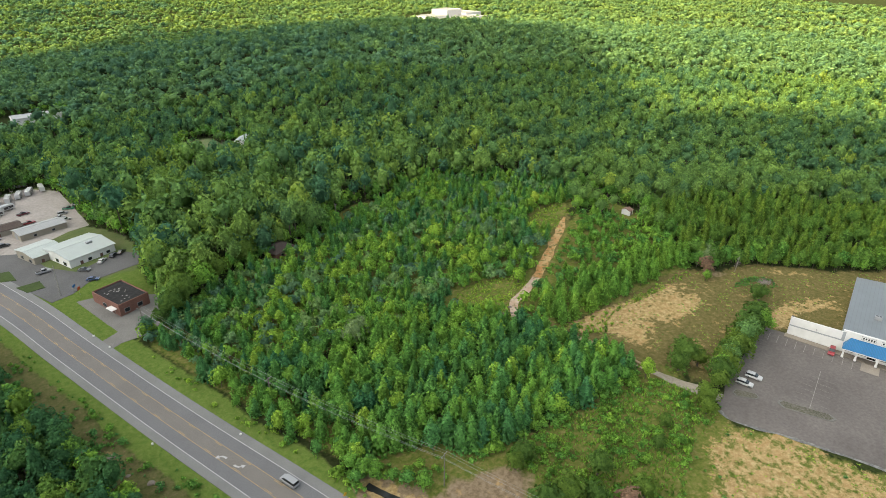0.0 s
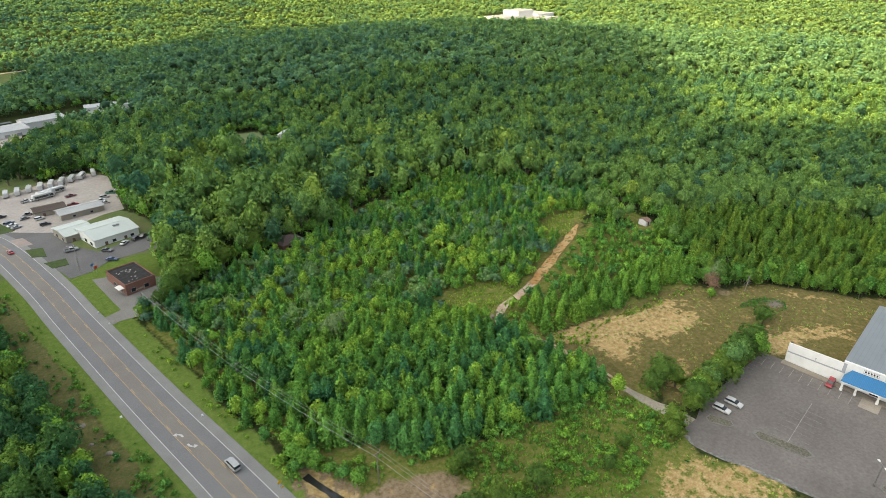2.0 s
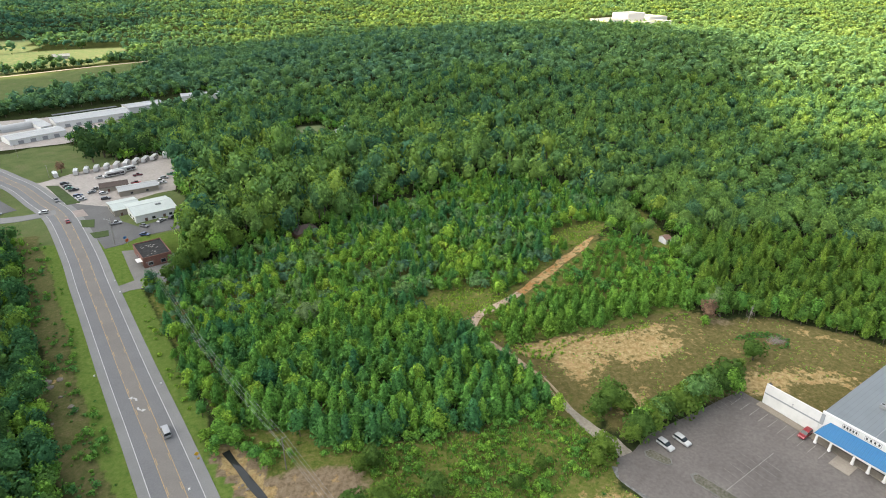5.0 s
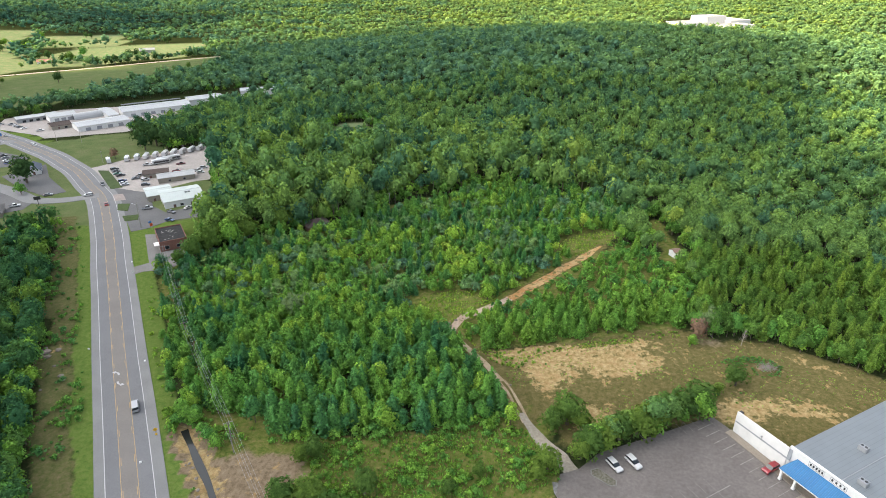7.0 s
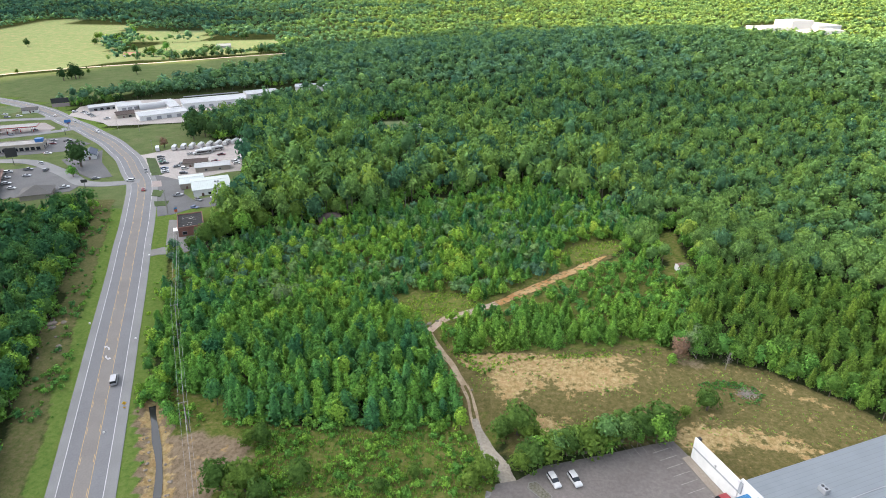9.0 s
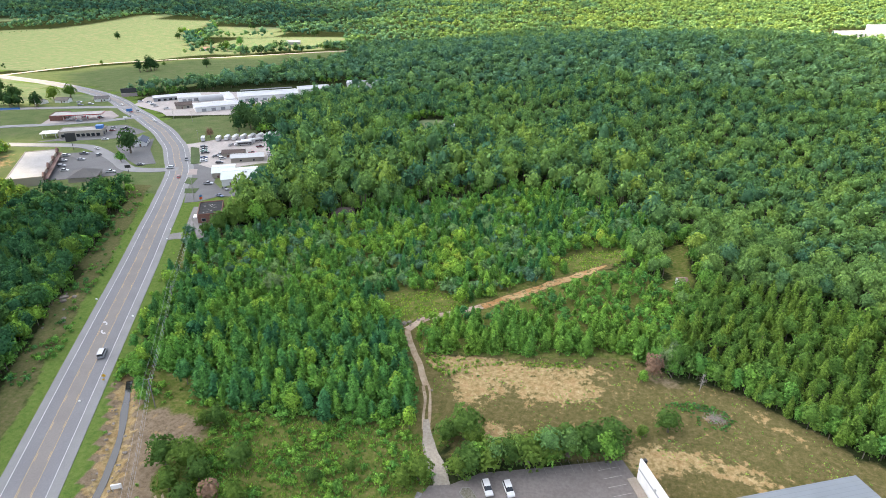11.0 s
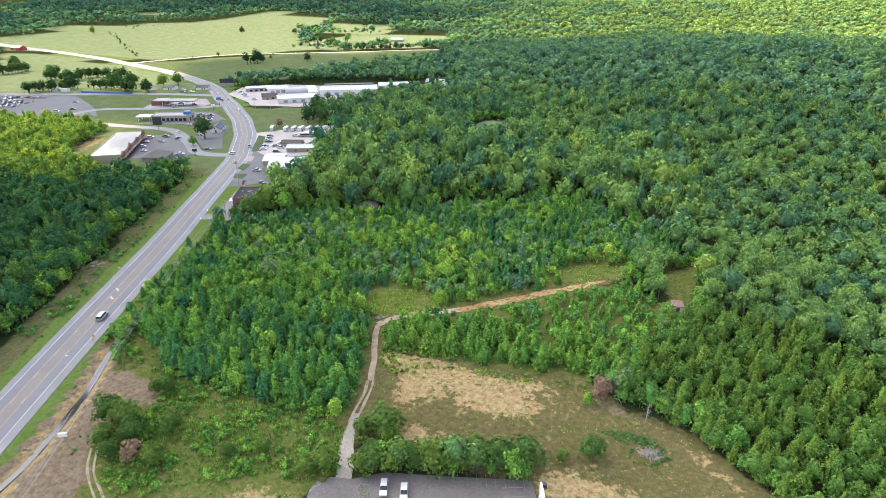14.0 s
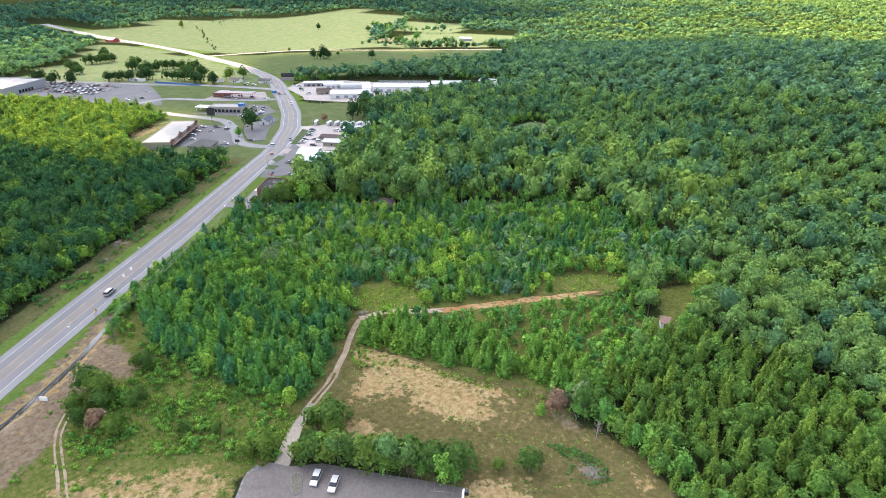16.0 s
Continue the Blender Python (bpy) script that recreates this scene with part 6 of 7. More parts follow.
# sign boards over the awning, lettering as plain bars
for c0, n in ((7.2, 5), (12.6, 4)):
    bm = bmesh.new()
    box(bm, c0, -0.02, 6.8, 4.0, 0.12, 1.3, 0, 0.02)
    sg = part("sign_board", bm, wall_white, store, "white sign board with grey frame")
    bm = bmesh.new()
    for cx, cz, ax, az in ((c0, 7.42, 4.0, 0.1), (c0, 6.18, 4.0, 0.1), (c0 - 1.95, 6.8, 0.1, 1.14), (c0 + 1.95, 6.8, 0.1, 1.14)):
        box(bm, cx, -0.1, cz, ax, 0.06, az)
    part("sign_frame", bm, wall_grey, sg)
    for i in range(n):
        bm = bmesh.new()
        box(bm, c0 - 1.45 + i * 2.9 / (n - 1), -0.1, 6.78, 0.42, 0.05, 0.66)
        part("bar", bm, sign_black, sg)
bm = bmesh.new()
prism(bm, [(0, -1.1), (0.8, 0.2), (0, 1.2), (-0.8, 0.2)], 0.12)
ob = part("emblem", bm, wall_white, store, "white pointed emblem")
ob.location = (9.9, -0.12, 6.9)
for ux, uy in ((8.5, 16.0), (20.0, 17.6), (15.3, 4.6)):
    zr = EAVE + (RIDGE - EAVE) * ux / 31
    bm = bmesh.new()
    box(bm, ux, uy, zr + 0.85, 2.1, 1.5, 1.3, 0, 0.05)
    ac = part("air_unit", bm, wall_grey, store, "grey rooftop air conditioner")
    for k in (-0.5, 0.5):
        bm = bmesh.new()
        rod(bm, (ux + k, uy, zr + 1.5), (ux + k, uy, zr + 1.56), 0.36, seg=12)
        part("fan", bm, sign_black, ac)
# walks and stall lines
def along(a, b):
    p = O + U * a + V * b
    return (p.x, p.y)


slab("store_walk", [along(-wing - 0.4, -0.35), along(A1 + 40, -0.35), along(A1 + 40, -3.0), along(-wing - 0.4, -2.6)], 0.26, surf("concrete_tan", (0.223, 0.186, 0.149), (0.279, 0.242, 0.198), 2, 0.9), "tan concrete walk along the store front", "walk")
slab("entrance_pad", [along(7.2, -2.9), along(12.2, -2.9), along(12.2, -7.6), along(7.2, -7.6)], 0.245, surf("concrete_pale_tan", (0.248, 0.211, 0.174), (0.310, 0.273, 0.229), 2, 0.9), "pale concrete pad before the entrance", "walk")


def painted(name, a, b, width, material, label, lift=0.135):
    a, b = Vector(a), Vector(b)
    n = Vector((b.y - a.y, a.x - b.x)).normalized() * width / 2
    bm = bmesh.new()
    k = max(1, int((b - a).length / 5))
    prev = None
    for i in range(k + 1):
        p = a.lerp(b, i / k)
        r = [bm.verts.new((q.x, q.y, land(q.x, q.y) + lift)) for q in (p - n, p + n)]
        if prev:
            bm.faces.new((prev[0], prev[1], r[1], r[0]))
        prev = r
    bmesh.ops.recalc_face_normals(bm, faces=bm.faces)
    for f in bm.faces:
        if f.normal.z < 0:
            f.normal_flip()
    return tagged(part(name, bm, material), label, "road marking", "stall lines", "structure")


for i in range(11):
    if not 6.0 < -wing - 3.5 + i * 2.75 < 12.6:
        painted("stall_line", along(-wing - 4.5 + i * 2.75, -3.3), along(-wing - 4.5 + i * 2.75, -8.4), 0.13, paint_worn, "worn white stall line before the store")
painted("stall_line_long", (181.6, 75.5), (161.5, 66.8), 0.14, paint_worn, "long worn line across the stalls")
dirv = Vector((161.5 - 181.6, 66.8 - 75.5)).normalized()
cross = Vector((-dirv.y, dirv.x))
for i in range(7):
    p = Vector((162.0, 67.0)) - dirv * (i * 2.75 + 0.6)
    painted("stall_line_faded", p + cross * 4.6, p - cross * 4.6, 0.12, paint_faded, "faded stall line on weathered asphalt", 0.13)
for i in range(11):
    p = Vector((163.0, 93.2)).lerp(Vector((185.5, 99.4)), i / 10)
    painted("stall_line_edge", p, p + U * 4.8 * 0.9, 0.12, paint_faded, "faded stall line along the shrubs", 0.13)
for pts, lab in (([(156.3, 73.4), (158.0, 73.6), (165.0, 62.6), (164.6, 60.6), (162.6, 60.8), (155.8, 71.2)], "concrete-edged traffic island with weeds"),
                 ([(148.6, 82.8), (150.6, 83.3), (154.2, 78.8), (153.6, 77.2), (152.0, 77.4), (148.2, 81.2)], "concrete-edged traffic island with dry weeds"),
                 ([(170.5, 47.5), (172.2, 47.8), (178.6, 37.0), (177.8, 35.6), (176.0, 36.0), (170.2, 45.8)], "concrete-edged traffic island far down the lot")):
    slab("traffic_island", pts, 0.26, concrete, lab, "island", 0.2, 2.0)
    c = np.mean(np.array(pts), axis=0)
    slab("island_soil", [tuple(c + (np.array(p) - c) * 0.9) for p in pts], 0.30, surf("weedy_soil", (0.062, 0.062, 0.037), (0.161, 0.149, 0.124), 2.0, 1.0, 0.4), "dry weedy soil of the island", "island", 0.1, 2.0)

# ---- poles, wires, signs ----
POLES = [(112.5, -10.5), (84.3, 42.3), (56.2, 95.4), (28.3, 148.3), (0.9, 208.5)]
HIGH = [10.2, 10.2, 10.3, 9.4, 9.6]


def sweep(bm, pts, r):
    """One unbroken round cord through the points."""
    rings = []
    for i, p in enumerate(pts):
        d = (pts[min(i + 1, len(pts) - 1)] - pts[max(i - 1, 0)]).normalized()
        a = d.cross(Vector((0, 0, 1))).normalized()
        b = d.cross(a)
        rings.append([bm.verts.new(p + a * r * math.cos(k * 1.2566) + b * r * math.sin(k * 1.2566)) for k in range(5)])
    for q0, q1 in zip(rings, rings[1:]):
        for k in range(5):
            bm.faces.new((q0[k], q0[(k + 1) % 5], q1[(k + 1) % 5], q1[k]))
    bm.faces.new(rings[0][::-1])
    bm.faces.new(rings[-1])


def power_pole(x, y, h):
    t = thing("power_pole", pose(x, y, land(x, y), 0, 0, 28), "weathered wooden power pole with crossarm", "power pole", "power poles")
    bm = bmesh.new()
    rod(bm, (0, 0, -1), (0, 0, h), 0.17, 0.12, 9)
    part("pole", bm, wood_pole, t)
    bm = bmesh.new()
    box(bm, 0, 0.14, h - 0.25, 2.5, 0.12, 0.14, 0, 0.01)
    part("crossarm", bm, wood_pale, t, "pale wooden crossarm")
    for sx in (-1.1, 0.25, 1.1):
        bm = bmesh.new()
        rod(bm, (sx, 0.14, h - 0.18), (sx, 0.14, h + 0.1), 0.06, 0.04, 6)
        part("insulator", bm, steel, t)
    return t


for (x, y), h in zip(POLES, HIGH):
    power_pole(x, y, h)
c28, s28 = math.cos(radians(28)), math.sin(radians(28))
for (a, ha), (b, hb) in zip(zip(POLES, HIGH), list(zip(POLES, HIGH))[1:]):
    t = thing("power_line", pose(0, 0, 0), "thin sagging wires between two power poles", "power line", "power lines")
    for sx, dz in ((-1.1, 0.1), (0.25, 0.1), (1.1, 0.1), (0.0, -1.6)):
        bm = bmesh.new()
        p0 = Vector((a[0] + sx * c28, a[1] + sx * s28, land(*a) + ha + dz))
        p1 = Vector((b[0] + sx * c28, b[1] + sx * s28, land(*b) + hb + dz))
        pts = [p0.lerp(p1, i / 10) - Vector((0, 0, 4 * 0.9 * (i / 10) * (1 - i / 10))) for i in range(11)]
        sweep(bm, pts, 0.024)
        part("wire", bm, wire_metal, t)
t = thing("lamp_pole", pose(-24.0, 248.6, land(-24.0, 248.6)), "tall pale pole with a street lamp arm", "street lamp")
bm = bmesh.new()
rod(bm, (0, 0, -1), (0.4, 0, 12.5), 0.2, 0.13, 9)
part("pole", bm, wood_pale, t)
bm = bmesh.new()
rod(bm, (0.35, 0, 11.4), (-1.8, 0.8, 12.0), 0.05)
part("arm", bm, steel, t)
bm = bmesh.new()
box(bm, -2.1, 0.9, 11.95, 0.8, 0.3, 0.18, -20, 0.05)
part("lamp_head", bm, wall_grey, t)
for x, y, h in ((95.3, 268.5, 9), (-44, 378, 8), (-92, 366, 8), (-130, 420, 9), (-300, 445, 9), (-340, 430, 9), (-150, 425, 9)):
    t = thing("utility_pole", pose(x, y, land(x, y)), "thin grey utility pole", "utility pole", "utility poles")
    bm = bmesh.new()
    rod(bm, (0, 0, -1), (0, 0, h), 0.13, 0.09, 7)
    part("pole", bm, wood_pale, t)
    bm = bmesh.new()
    box(bm, 0, 0, h - 0.4, 1.6, 0.1, 0.12)
    part("crossarm", bm, wood_pale, t)


def sign_post(name, x, y, turn, label, board, w, h, low, material, posts=(0.0,), diamond=False):
    t = thing(name, pose(x, y, land(x, y), 0, 0, turn), label, "sign")
    for p in posts:
        bm = bmesh.new()
        rod(bm, (p, 0, -0.5), (p, 0, low + h * 0.9), 0.05 if w < 2 else 0.16, seg=6)
        part("post", bm, steel if w < 3 else sign_black, t)
    bm = bmesh.new()
    box(bm, 0, 0, 0, w, 0.06 if w < 2 else 0.35, h, 0, 0.01)
    ob = part("board", bm, material, t, board)
    ob.location = (0, -0.09 if w < 2 else 0, low + h / 2)
    if diamond:
        ob.rotation_euler = (0, radians(45), 0)
    return t, ob


t, ob = sign_post("road_sign", 33.4, 103.6, 24, "yellow diamond warning sign beside the highway", "yellow board", 0.95, 0.95, 1.5, sign_yellow, diamond=True)
t, ob = sign_post("road_sign", 33.9, 102.6, 24, "small yellow plate below the warning sign", "yellow board", 0.6, 0.5, 1.0, sign_yellow)
sign_post("plot_sign", 65.2, 66.4, 25, "white board on low posts on bare ground", "white weathered board", 2.4, 1.3, 0.5, wall_white, (-1.0, 1.0))
sign_post("shop_sign", -17.5, 245.0, 60, "orange sign on a post by the brick building", "orange board", 1.6, 1.3, 2.2, sign_orange)
sign_post("shop_sign", -19.0, 247.5, 60, "blue sign on a post by the forecourt", "blue board", 1.7, 0.9, 2.6, sign_blue)
t, ob = sign_post("billboard", -165, 329, 30, "tall two-sided billboard on a black post", "dark face", 6.5, 6.0, 5.5, sign_black, (0.0,))
bm = bmesh.new()
box(bm, 0, 0.3, 0, 6.3, 0.3, 5.8)
part("back_board", bm, wall_white, t, "white face").location = (0, 0.1, 8.5)
t, ob = sign_post("highway_billboard", -249, 505, 30, "pair of stacked billboards beside the highway", "dark board", 14, 4.4, 5.6, sign_black, (-3.5, 3.5))
bm = bmesh.new()
box(bm, 0, 0, 0, 14, 0.35, 3.2)
part("lower_board", bm, plain("board_grey_pink", (0.218, 0.178, 0.172), 0.6), t, "greyish lower board").location = (0, -0.02, 3.7)
t, ob = sign_post("station_sign", -190, 425, 30, "blue filling station sign on a post", "blue board", 4.5, 2.2, 5.5, sign_blue)
t, ob = sign_post("station_sign", -182, 408, 30, "small pale blue shop sign on a post", "pale board", 3.2, 1.6, 3.5, wall_white)
t, ob = sign_post("dark_sign", -92.5, 288.5, 20, "black sign on a post before the office", "black board", 3.2, 1.8, 3.2, sign_black)
for x, y in ((-4.2, 147.6), (17.2, 139.4), (33.0, 93.2), (-14.8, 212.6), (-10.6, 203.0), (-66, 313)):
    t = thing("roadside_marker", pose(x, y, land(x, y)), "small white marker block beside the road", "marker", "roadside markers")
    bm = bmesh.new()
    box(bm, 0, 0, 0.25, 0.55, 0.45, 0.6, 20, 0.05)
    part("block", bm, wall_white, t)
# ---- single trees, shrubs and small natural things ----
def mesh_of(name, v, f, soft, material):
    me = bpy.data.meshes.new(name)
    me.from_pydata(v.tolist(), [], f.tolist())
    me.materials.append(material)
    me.polygons.foreach_set("use_smooth", [True] * len(f))
    me.normals_split_custom_set_from_vertices(soft)
    return me


LEAVES = {"young": leaf_young, "lime": leaf_lime, "dark": leaf_dark, "dead": leaf_dead, "grey": leaf_grey, "deep": leaf_deep, "cool": leaf_cool}
WORDS = {"young": "mid-green", "lime": "bright lime-green", "dark": "dark green", "dead": "dry reddish-brown", "grey": "pale grey-green", "deep": "deep green", "cool": "blue-green"}
KINDS = {"cone": ("young_tree", "slender young tree", "tree"), "gum": ("young_tree", "young oval-crowned tree", "tree"), "oak": ("broadleaf_tree", "broad round-crowned tree", "tree"),
         "broad": ("broadleaf_tree", "tall broadleaf tree", "tree"), "pine": ("pine_tree", "tall pine tree", "tree"), "shrub": ("shrub", "low leafy shrub", "shrub"), "sapling": ("sapling", "thin sapling", "tree")}
TREES = {}


def lone_tree(kind, x, y, s, hs=1.0, leaf="young", where="at the edge of the woods", group="", level="near", lean=0.0):
    """A tree of its own: tapered trunk with limbs, and a crown of leaf clumps."""
    k = (kind, leaf, level, int(rg.integers(0, 5)))
    m = pose(x, y, land(x, y) - 0.1, lean, 0, rg.uniform(0, 360)) @ Matrix.Diagonal((s, s, s * hs, 1))
    name, words, cat = KINDS[kind]
    label = f"{WORDS[leaf]} {words} {where}"
    if k in TREES:
        own = TREES[k].scale
        return tagged(copy_thing(TREES[k], m @ Matrix.Diagonal((1 / own[0], 1 / own[1], 1 / own[2], 1))), label, cat, group)
    t = thing(name, m, label, cat, group)
    v, f, nb, soft = template(kind, level)[k[3]]
    nv = f[:nb].max() + 1 if nb else 0
    me = mesh_of("crown", v[nv:], f[nb:] - nv, soft[nv:], LEAVES[leaf])
    ob = new("crown", me)
    ob.parent = t
    bm = bmesh.new()
    h, r = {"broad": (10, 0.28), "oak": (7, 0.4), "gum": (6, 0.14), "cone": (6, 0.12), "pine": (14, 0.22), "shrub": (1.2, 0.06), "sapling": (2.6, 0.04)}[kind]
    rod(bm, (0, 0, -0.6), (0.05 * h, 0, h), r, r * 0.4, 7)
    for i in range(4):
        a = i * 1.7 + k[3]
        z = h * (0.45 + 0.12 * i)
        rod(bm, (0.05 * z, 0, z), (math.cos(a) * h * 0.2, math.sin(a) * h * 0.2, z + h * 0.18), r * 0.4, r * 0.15, 5)
    part("trunk", bm, bark, t)
    TREES[k] = t
    return t


for kind, x, y, s, hs, leaf in SINGLE:
    lone_tree(kind, x, y, s, hs, leaf, "in the young wood", "young trees of the wood")

YOUNG_TALL = [(31, 173, 0.85, "lime", "gum"), (34, 181, 0.95, "lime", "gum"), (37, 189, 0.9, "lime", "gum"), (42, 197, 1.0, "lime", "gum"), (46, 205, 1.1, "lime", "gum"), (51, 215, 1.05, "lime", "gum"), (56, 222, 1.1, "lime", "gum"), (61, 229, 1.0, "lime", "gum"), (68, 236, 1.15, "lime", "gum"),
              (59, 205, 1.15, "lime", "gum"), (80, 176, 1.1, "lime", "gum"), (98, 233, 1.2, "lime", "gum"), (106, 229, 1.1, "lime", "gum"), (60, 278, 1.7, "lime", "gum"), (78, 264, 1.4, "lime", "gum"), (27, 280, 1.6, "lime", "gum"), (130, 188, 1.25, "lime", "gum"), (127, 193, 1.1, "lime", "gum"), (131, 100.5, 1.05, "lime", "gum"),
              (61.6, 164, 1.15, "grey", "oak"), (66, 168, 0.85, "grey", "oak"), (63, 147.5, 0.9, "lime", "oak"), (124.8, 222, 1.45, "lime", "gum"), (122, 203, 1.1, "lime", "gum"), (118, 218, 1.1, "lime", "gum"), (11.5, 213.5, 1.2, "dark", "oak"), (17, 219.5, 1.4, "dark", "oak"), (24, 226, 1.35, "young", "oak"), (15.5, 227.5, 1.2, "dark", "oak"), (22, 236, 1.4, "young", "oak"), (31, 232, 1.3, "dark", "oak"), (17, 242, 1.3, "dark", "oak"),
              (6.5, 208.5, 0.8, "dark", "oak"), (44, 242, 1.3, "dark", "oak"), (76, 137, 0.8, "young", "oak"), (94, 124, 0.72, "lime", "gum"), (33, 131, 0.95, "lime", "gum"), (40.5, 113, 1.0, "lime", "gum")]
# row of shrubby trees along the parking lot
for x, y, s, leaf in ((184.6, 101.8, 0.95, "dark"), (179.2, 100.2, 0.9, "dark"), (174.2, 97.6, 0.95, "dark"), (169.1, 96.2, 0.86, "dark"), (164.1, 93.6, 0.92, "dark"), (159.2, 92.6, 0.82, "dark"), (154.6, 90.6, 0.86, "dark"), (150.0, 88.4, 0.78, "dark"), (147.0, 86.6, 0.6, "dark"),
                      (146.6, 99.4, 0.95, "dark"), (142.6, 98.0, 0.66, "dark"), (149.8, 96.6, 0.66, "dark"), (137.4, 83.4, 0.7, "dark"), (134.2, 80.6, 0.55, "dark")):
    lone_tree("oak", x, y, s * 1.34, 0.8, leaf, "beside the parking lot", "trees along the lot")
lone_tree("oak", 200.6, 111.0, 0.9, 0.84, "dark", "alone on the cleared field")
for x, y, s, leaf, k in YOUNG_TALL:
    lone_tree(k, x, y, s, 1.0, leaf, "standing above the young wood", "taller trees of the young wood")
lone_tree("gum", 193.6, 107.6, 0.75, 0.8, "dark", "at the end of the hedge")
lone_tree("oak", 133.6, 169.6, 0.74, 1.0, "lime", "alone beside the dirt track")
lone_tree("gum", 195.6, 130.6, 0.8, 0.8, "young", "at the field's corner")
lone_tree("gum", 198.8, 134.0, 1.35, 0.85, "dead", "at the field's corner")
lone_tree("oak", 204.0, 138.0, 0.95, 1.0, "grey", "at the edge of the pines")
for x, y, s in ((72.5, 76.0, 0.46), (79.0, 76.0, 0.46), (84.0, 72.5, 0.36), (91.5, 79.0, 0.38), (96.0, 68.0, 0.34), (78.0, 68.5, 0.34), (83.5, 66.0, 0.3), (74.5, 91.0, 0.28), (78.0, 92.0, 0.32), (112, 78, 0.22), (120, 83, 0.2)):
    lone_tree("oak", x, y, s * 2.3, 0.9, "dark", "on the rough ground by the lot")
lone_tree("gum", 90.2, 67.4, 1.25, 0.8, "dead", "on the rough ground by the lot")
for x, y, s in ((38.5, 111.5, 0.62), (43.0, 107.0, 0.55), (48.5, 100.0, 0.5), (51.5, 97.0, 0.5), (37.5, 117.0, 0.6), (46, 103, 0.42), (40.2, 108.6, 0.6), (38.0, 107.0, 0.45), (42.4, 109.6, 0.5)):
    lone_tree("gum", x, y, s * 1.7, 0.8, "young", "beside the creek", "creek trees")
for x, y, s, leaf in ((-88.5, 376.0, 0.75, "dead"), (-119.3, 327.5, 1.8, "deep"), (-111.8, 307.5, 0.75, "young"), (-348, 682, 1.9, "deep"), (-293, 719, 1.3, "deep"), (-657.8, 1031, 1.4, "deep"), (-361.5, 729, 0.6, "dark"), (-455, 728, 0.6, "dark"),
                      (-876, 869, 1.4, "dark"), (-364, 900, 1.7, "dark"), (-380, 973, 1.5, "young"), (-250, 541, 1.3, "dark"), (-228, 512, 1.0, "dark"), (-213, 522, 1.0, "dark"), (-308, 497, 1.45, "dark"), (-314, 482, 1.4, "dark"), (-140, 760, 0.9, "dark"), (-170, 800, 0.8, "dark")):
    lone_tree("oak", x, y, s, 1.0, leaf, "on open grass", "lone trees")
for x, y, s in ((-62, 398, 1.5), (-52, 402, 1.3), (-72, 407, 1.5), (-46, 410, 1.2), (-60, 414, 1.4), (-82, 420, 1.5), (-92, 432, 1.4), (-76, 396, 1.2), (-84, 408, 1.3)):
    lone_tree("oak", x, y, s, 1.1, "deep", "behind the row of campers", "trees behind the yard", "mid")
for x, y in ((-557, 1061), (-533, 1100), (-440, 945), (-420, 955), (-374, 905), (-482, 1219), (-298, 866), (-291, 929), (-307, 1119), (-200, 951), (-345, 690), (-352, 676)):
    for j in range(2):
        lone_tree("oak", x + rg.uniform(-8, 8), y + rg.uniform(-8, 8), rg.uniform(1.0, 1.6), 1.0, "deep", "among the far fields", "trees of the far fields", "mid")
PINE_ROWS = [(-411, 409), (-405, 420), (-397, 430), (-390, 440), (-366, 450), (-346, 450), (-326, 450), (-309, 456), (-440, 469), (-441, 482), (-440, 499), (-428, 507), (-405, 507), (-547, 471), (-550, 486), (-551, 504), (-465, 466), (-493, 494),
             (-477, 367), (-457, 368), (-442, 378), (-493, 418), (-520, 430), (-380, 478), (-356, 482), (-600, 520)]
for x, y in PINE_ROWS:
    for j in range(4):
        lone_tree("oak", x + rg.uniform(-8, 8), y + rg.uniform(-6, 6), rg.uniform(0.9, 1.45), rg.uniform(0.85, 1.1), "deep", "in the grassy park", "park trees", "mid")
row = curve([(-234, 520), (-215, 545), (-190, 570), (-160, 588), (-122, 606), (-85, 618)], 8.0)
for p in row:
    lone_tree("oak", p[0] + rg.uniform(-3, 3), p[1] + rg.uniform(-3, 3), rg.uniform(0.65, 1.0), 1.0, "deep", "in the hedgerow behind the sheds", "hedgerow trees", "mid")
for a, b, n in (((-871, 897), (-545, 655), 26), ((-880, 957), (-950, 1040), 6), ((-930, 990), (-880, 1170), 14), ((-480, 1060), (-300, 1120), 10)):
    for i in range(n):
        u = (i + rg.uniform(-0.3, 0.3)) / n
        lone_tree("oak", a[0] + (b[0] - a[0]) * u + rg.uniform(-5, 5) + 11, a[1] + (b[1] - a[1]) * u + rg.uniform(-5, 5), rg.uniform(0.2, 0.5), 0.9, "deep", "along the field's edge", "field hedge trees", "mid")

for a, b, n, lo, hi in (((-500, 650), (-330, 838), 16, 0.1, 0.28), ((-318, 850), (-222, 898), 13, 0.8, 1.25), ((-205, 905), (-150, 930), 7, 0.7, 1.2), ((-240, 925), (-200, 1010), 6, 0.4, 0.8)):
    for i in range(n):
        u = (i + rg.uniform(-0.3, 0.3)) / n
        lone_tree("oak", a[0] + (b[0] - a[0]) * u + rg.uniform(-4, 4), a[1] + (b[1] - a[1]) * u + rg.uniform(-4, 4) + 9, rg.uniform(lo, hi), 0.95, "deep", "along the gravel lane", "trees along the lane", "mid")
for i in range(18):
    u, w = rg.uniform(0, 1), rg.normal(0, 16)
    lone_tree("oak", -606 + 92 * u + w, 1205 - 145 * u + w * 0.6, rg.uniform(0.7, 1.5), 0.95, "young" if i % 3 else "dark", "in a loose grove between the meadows", "meadow grove", "mid")


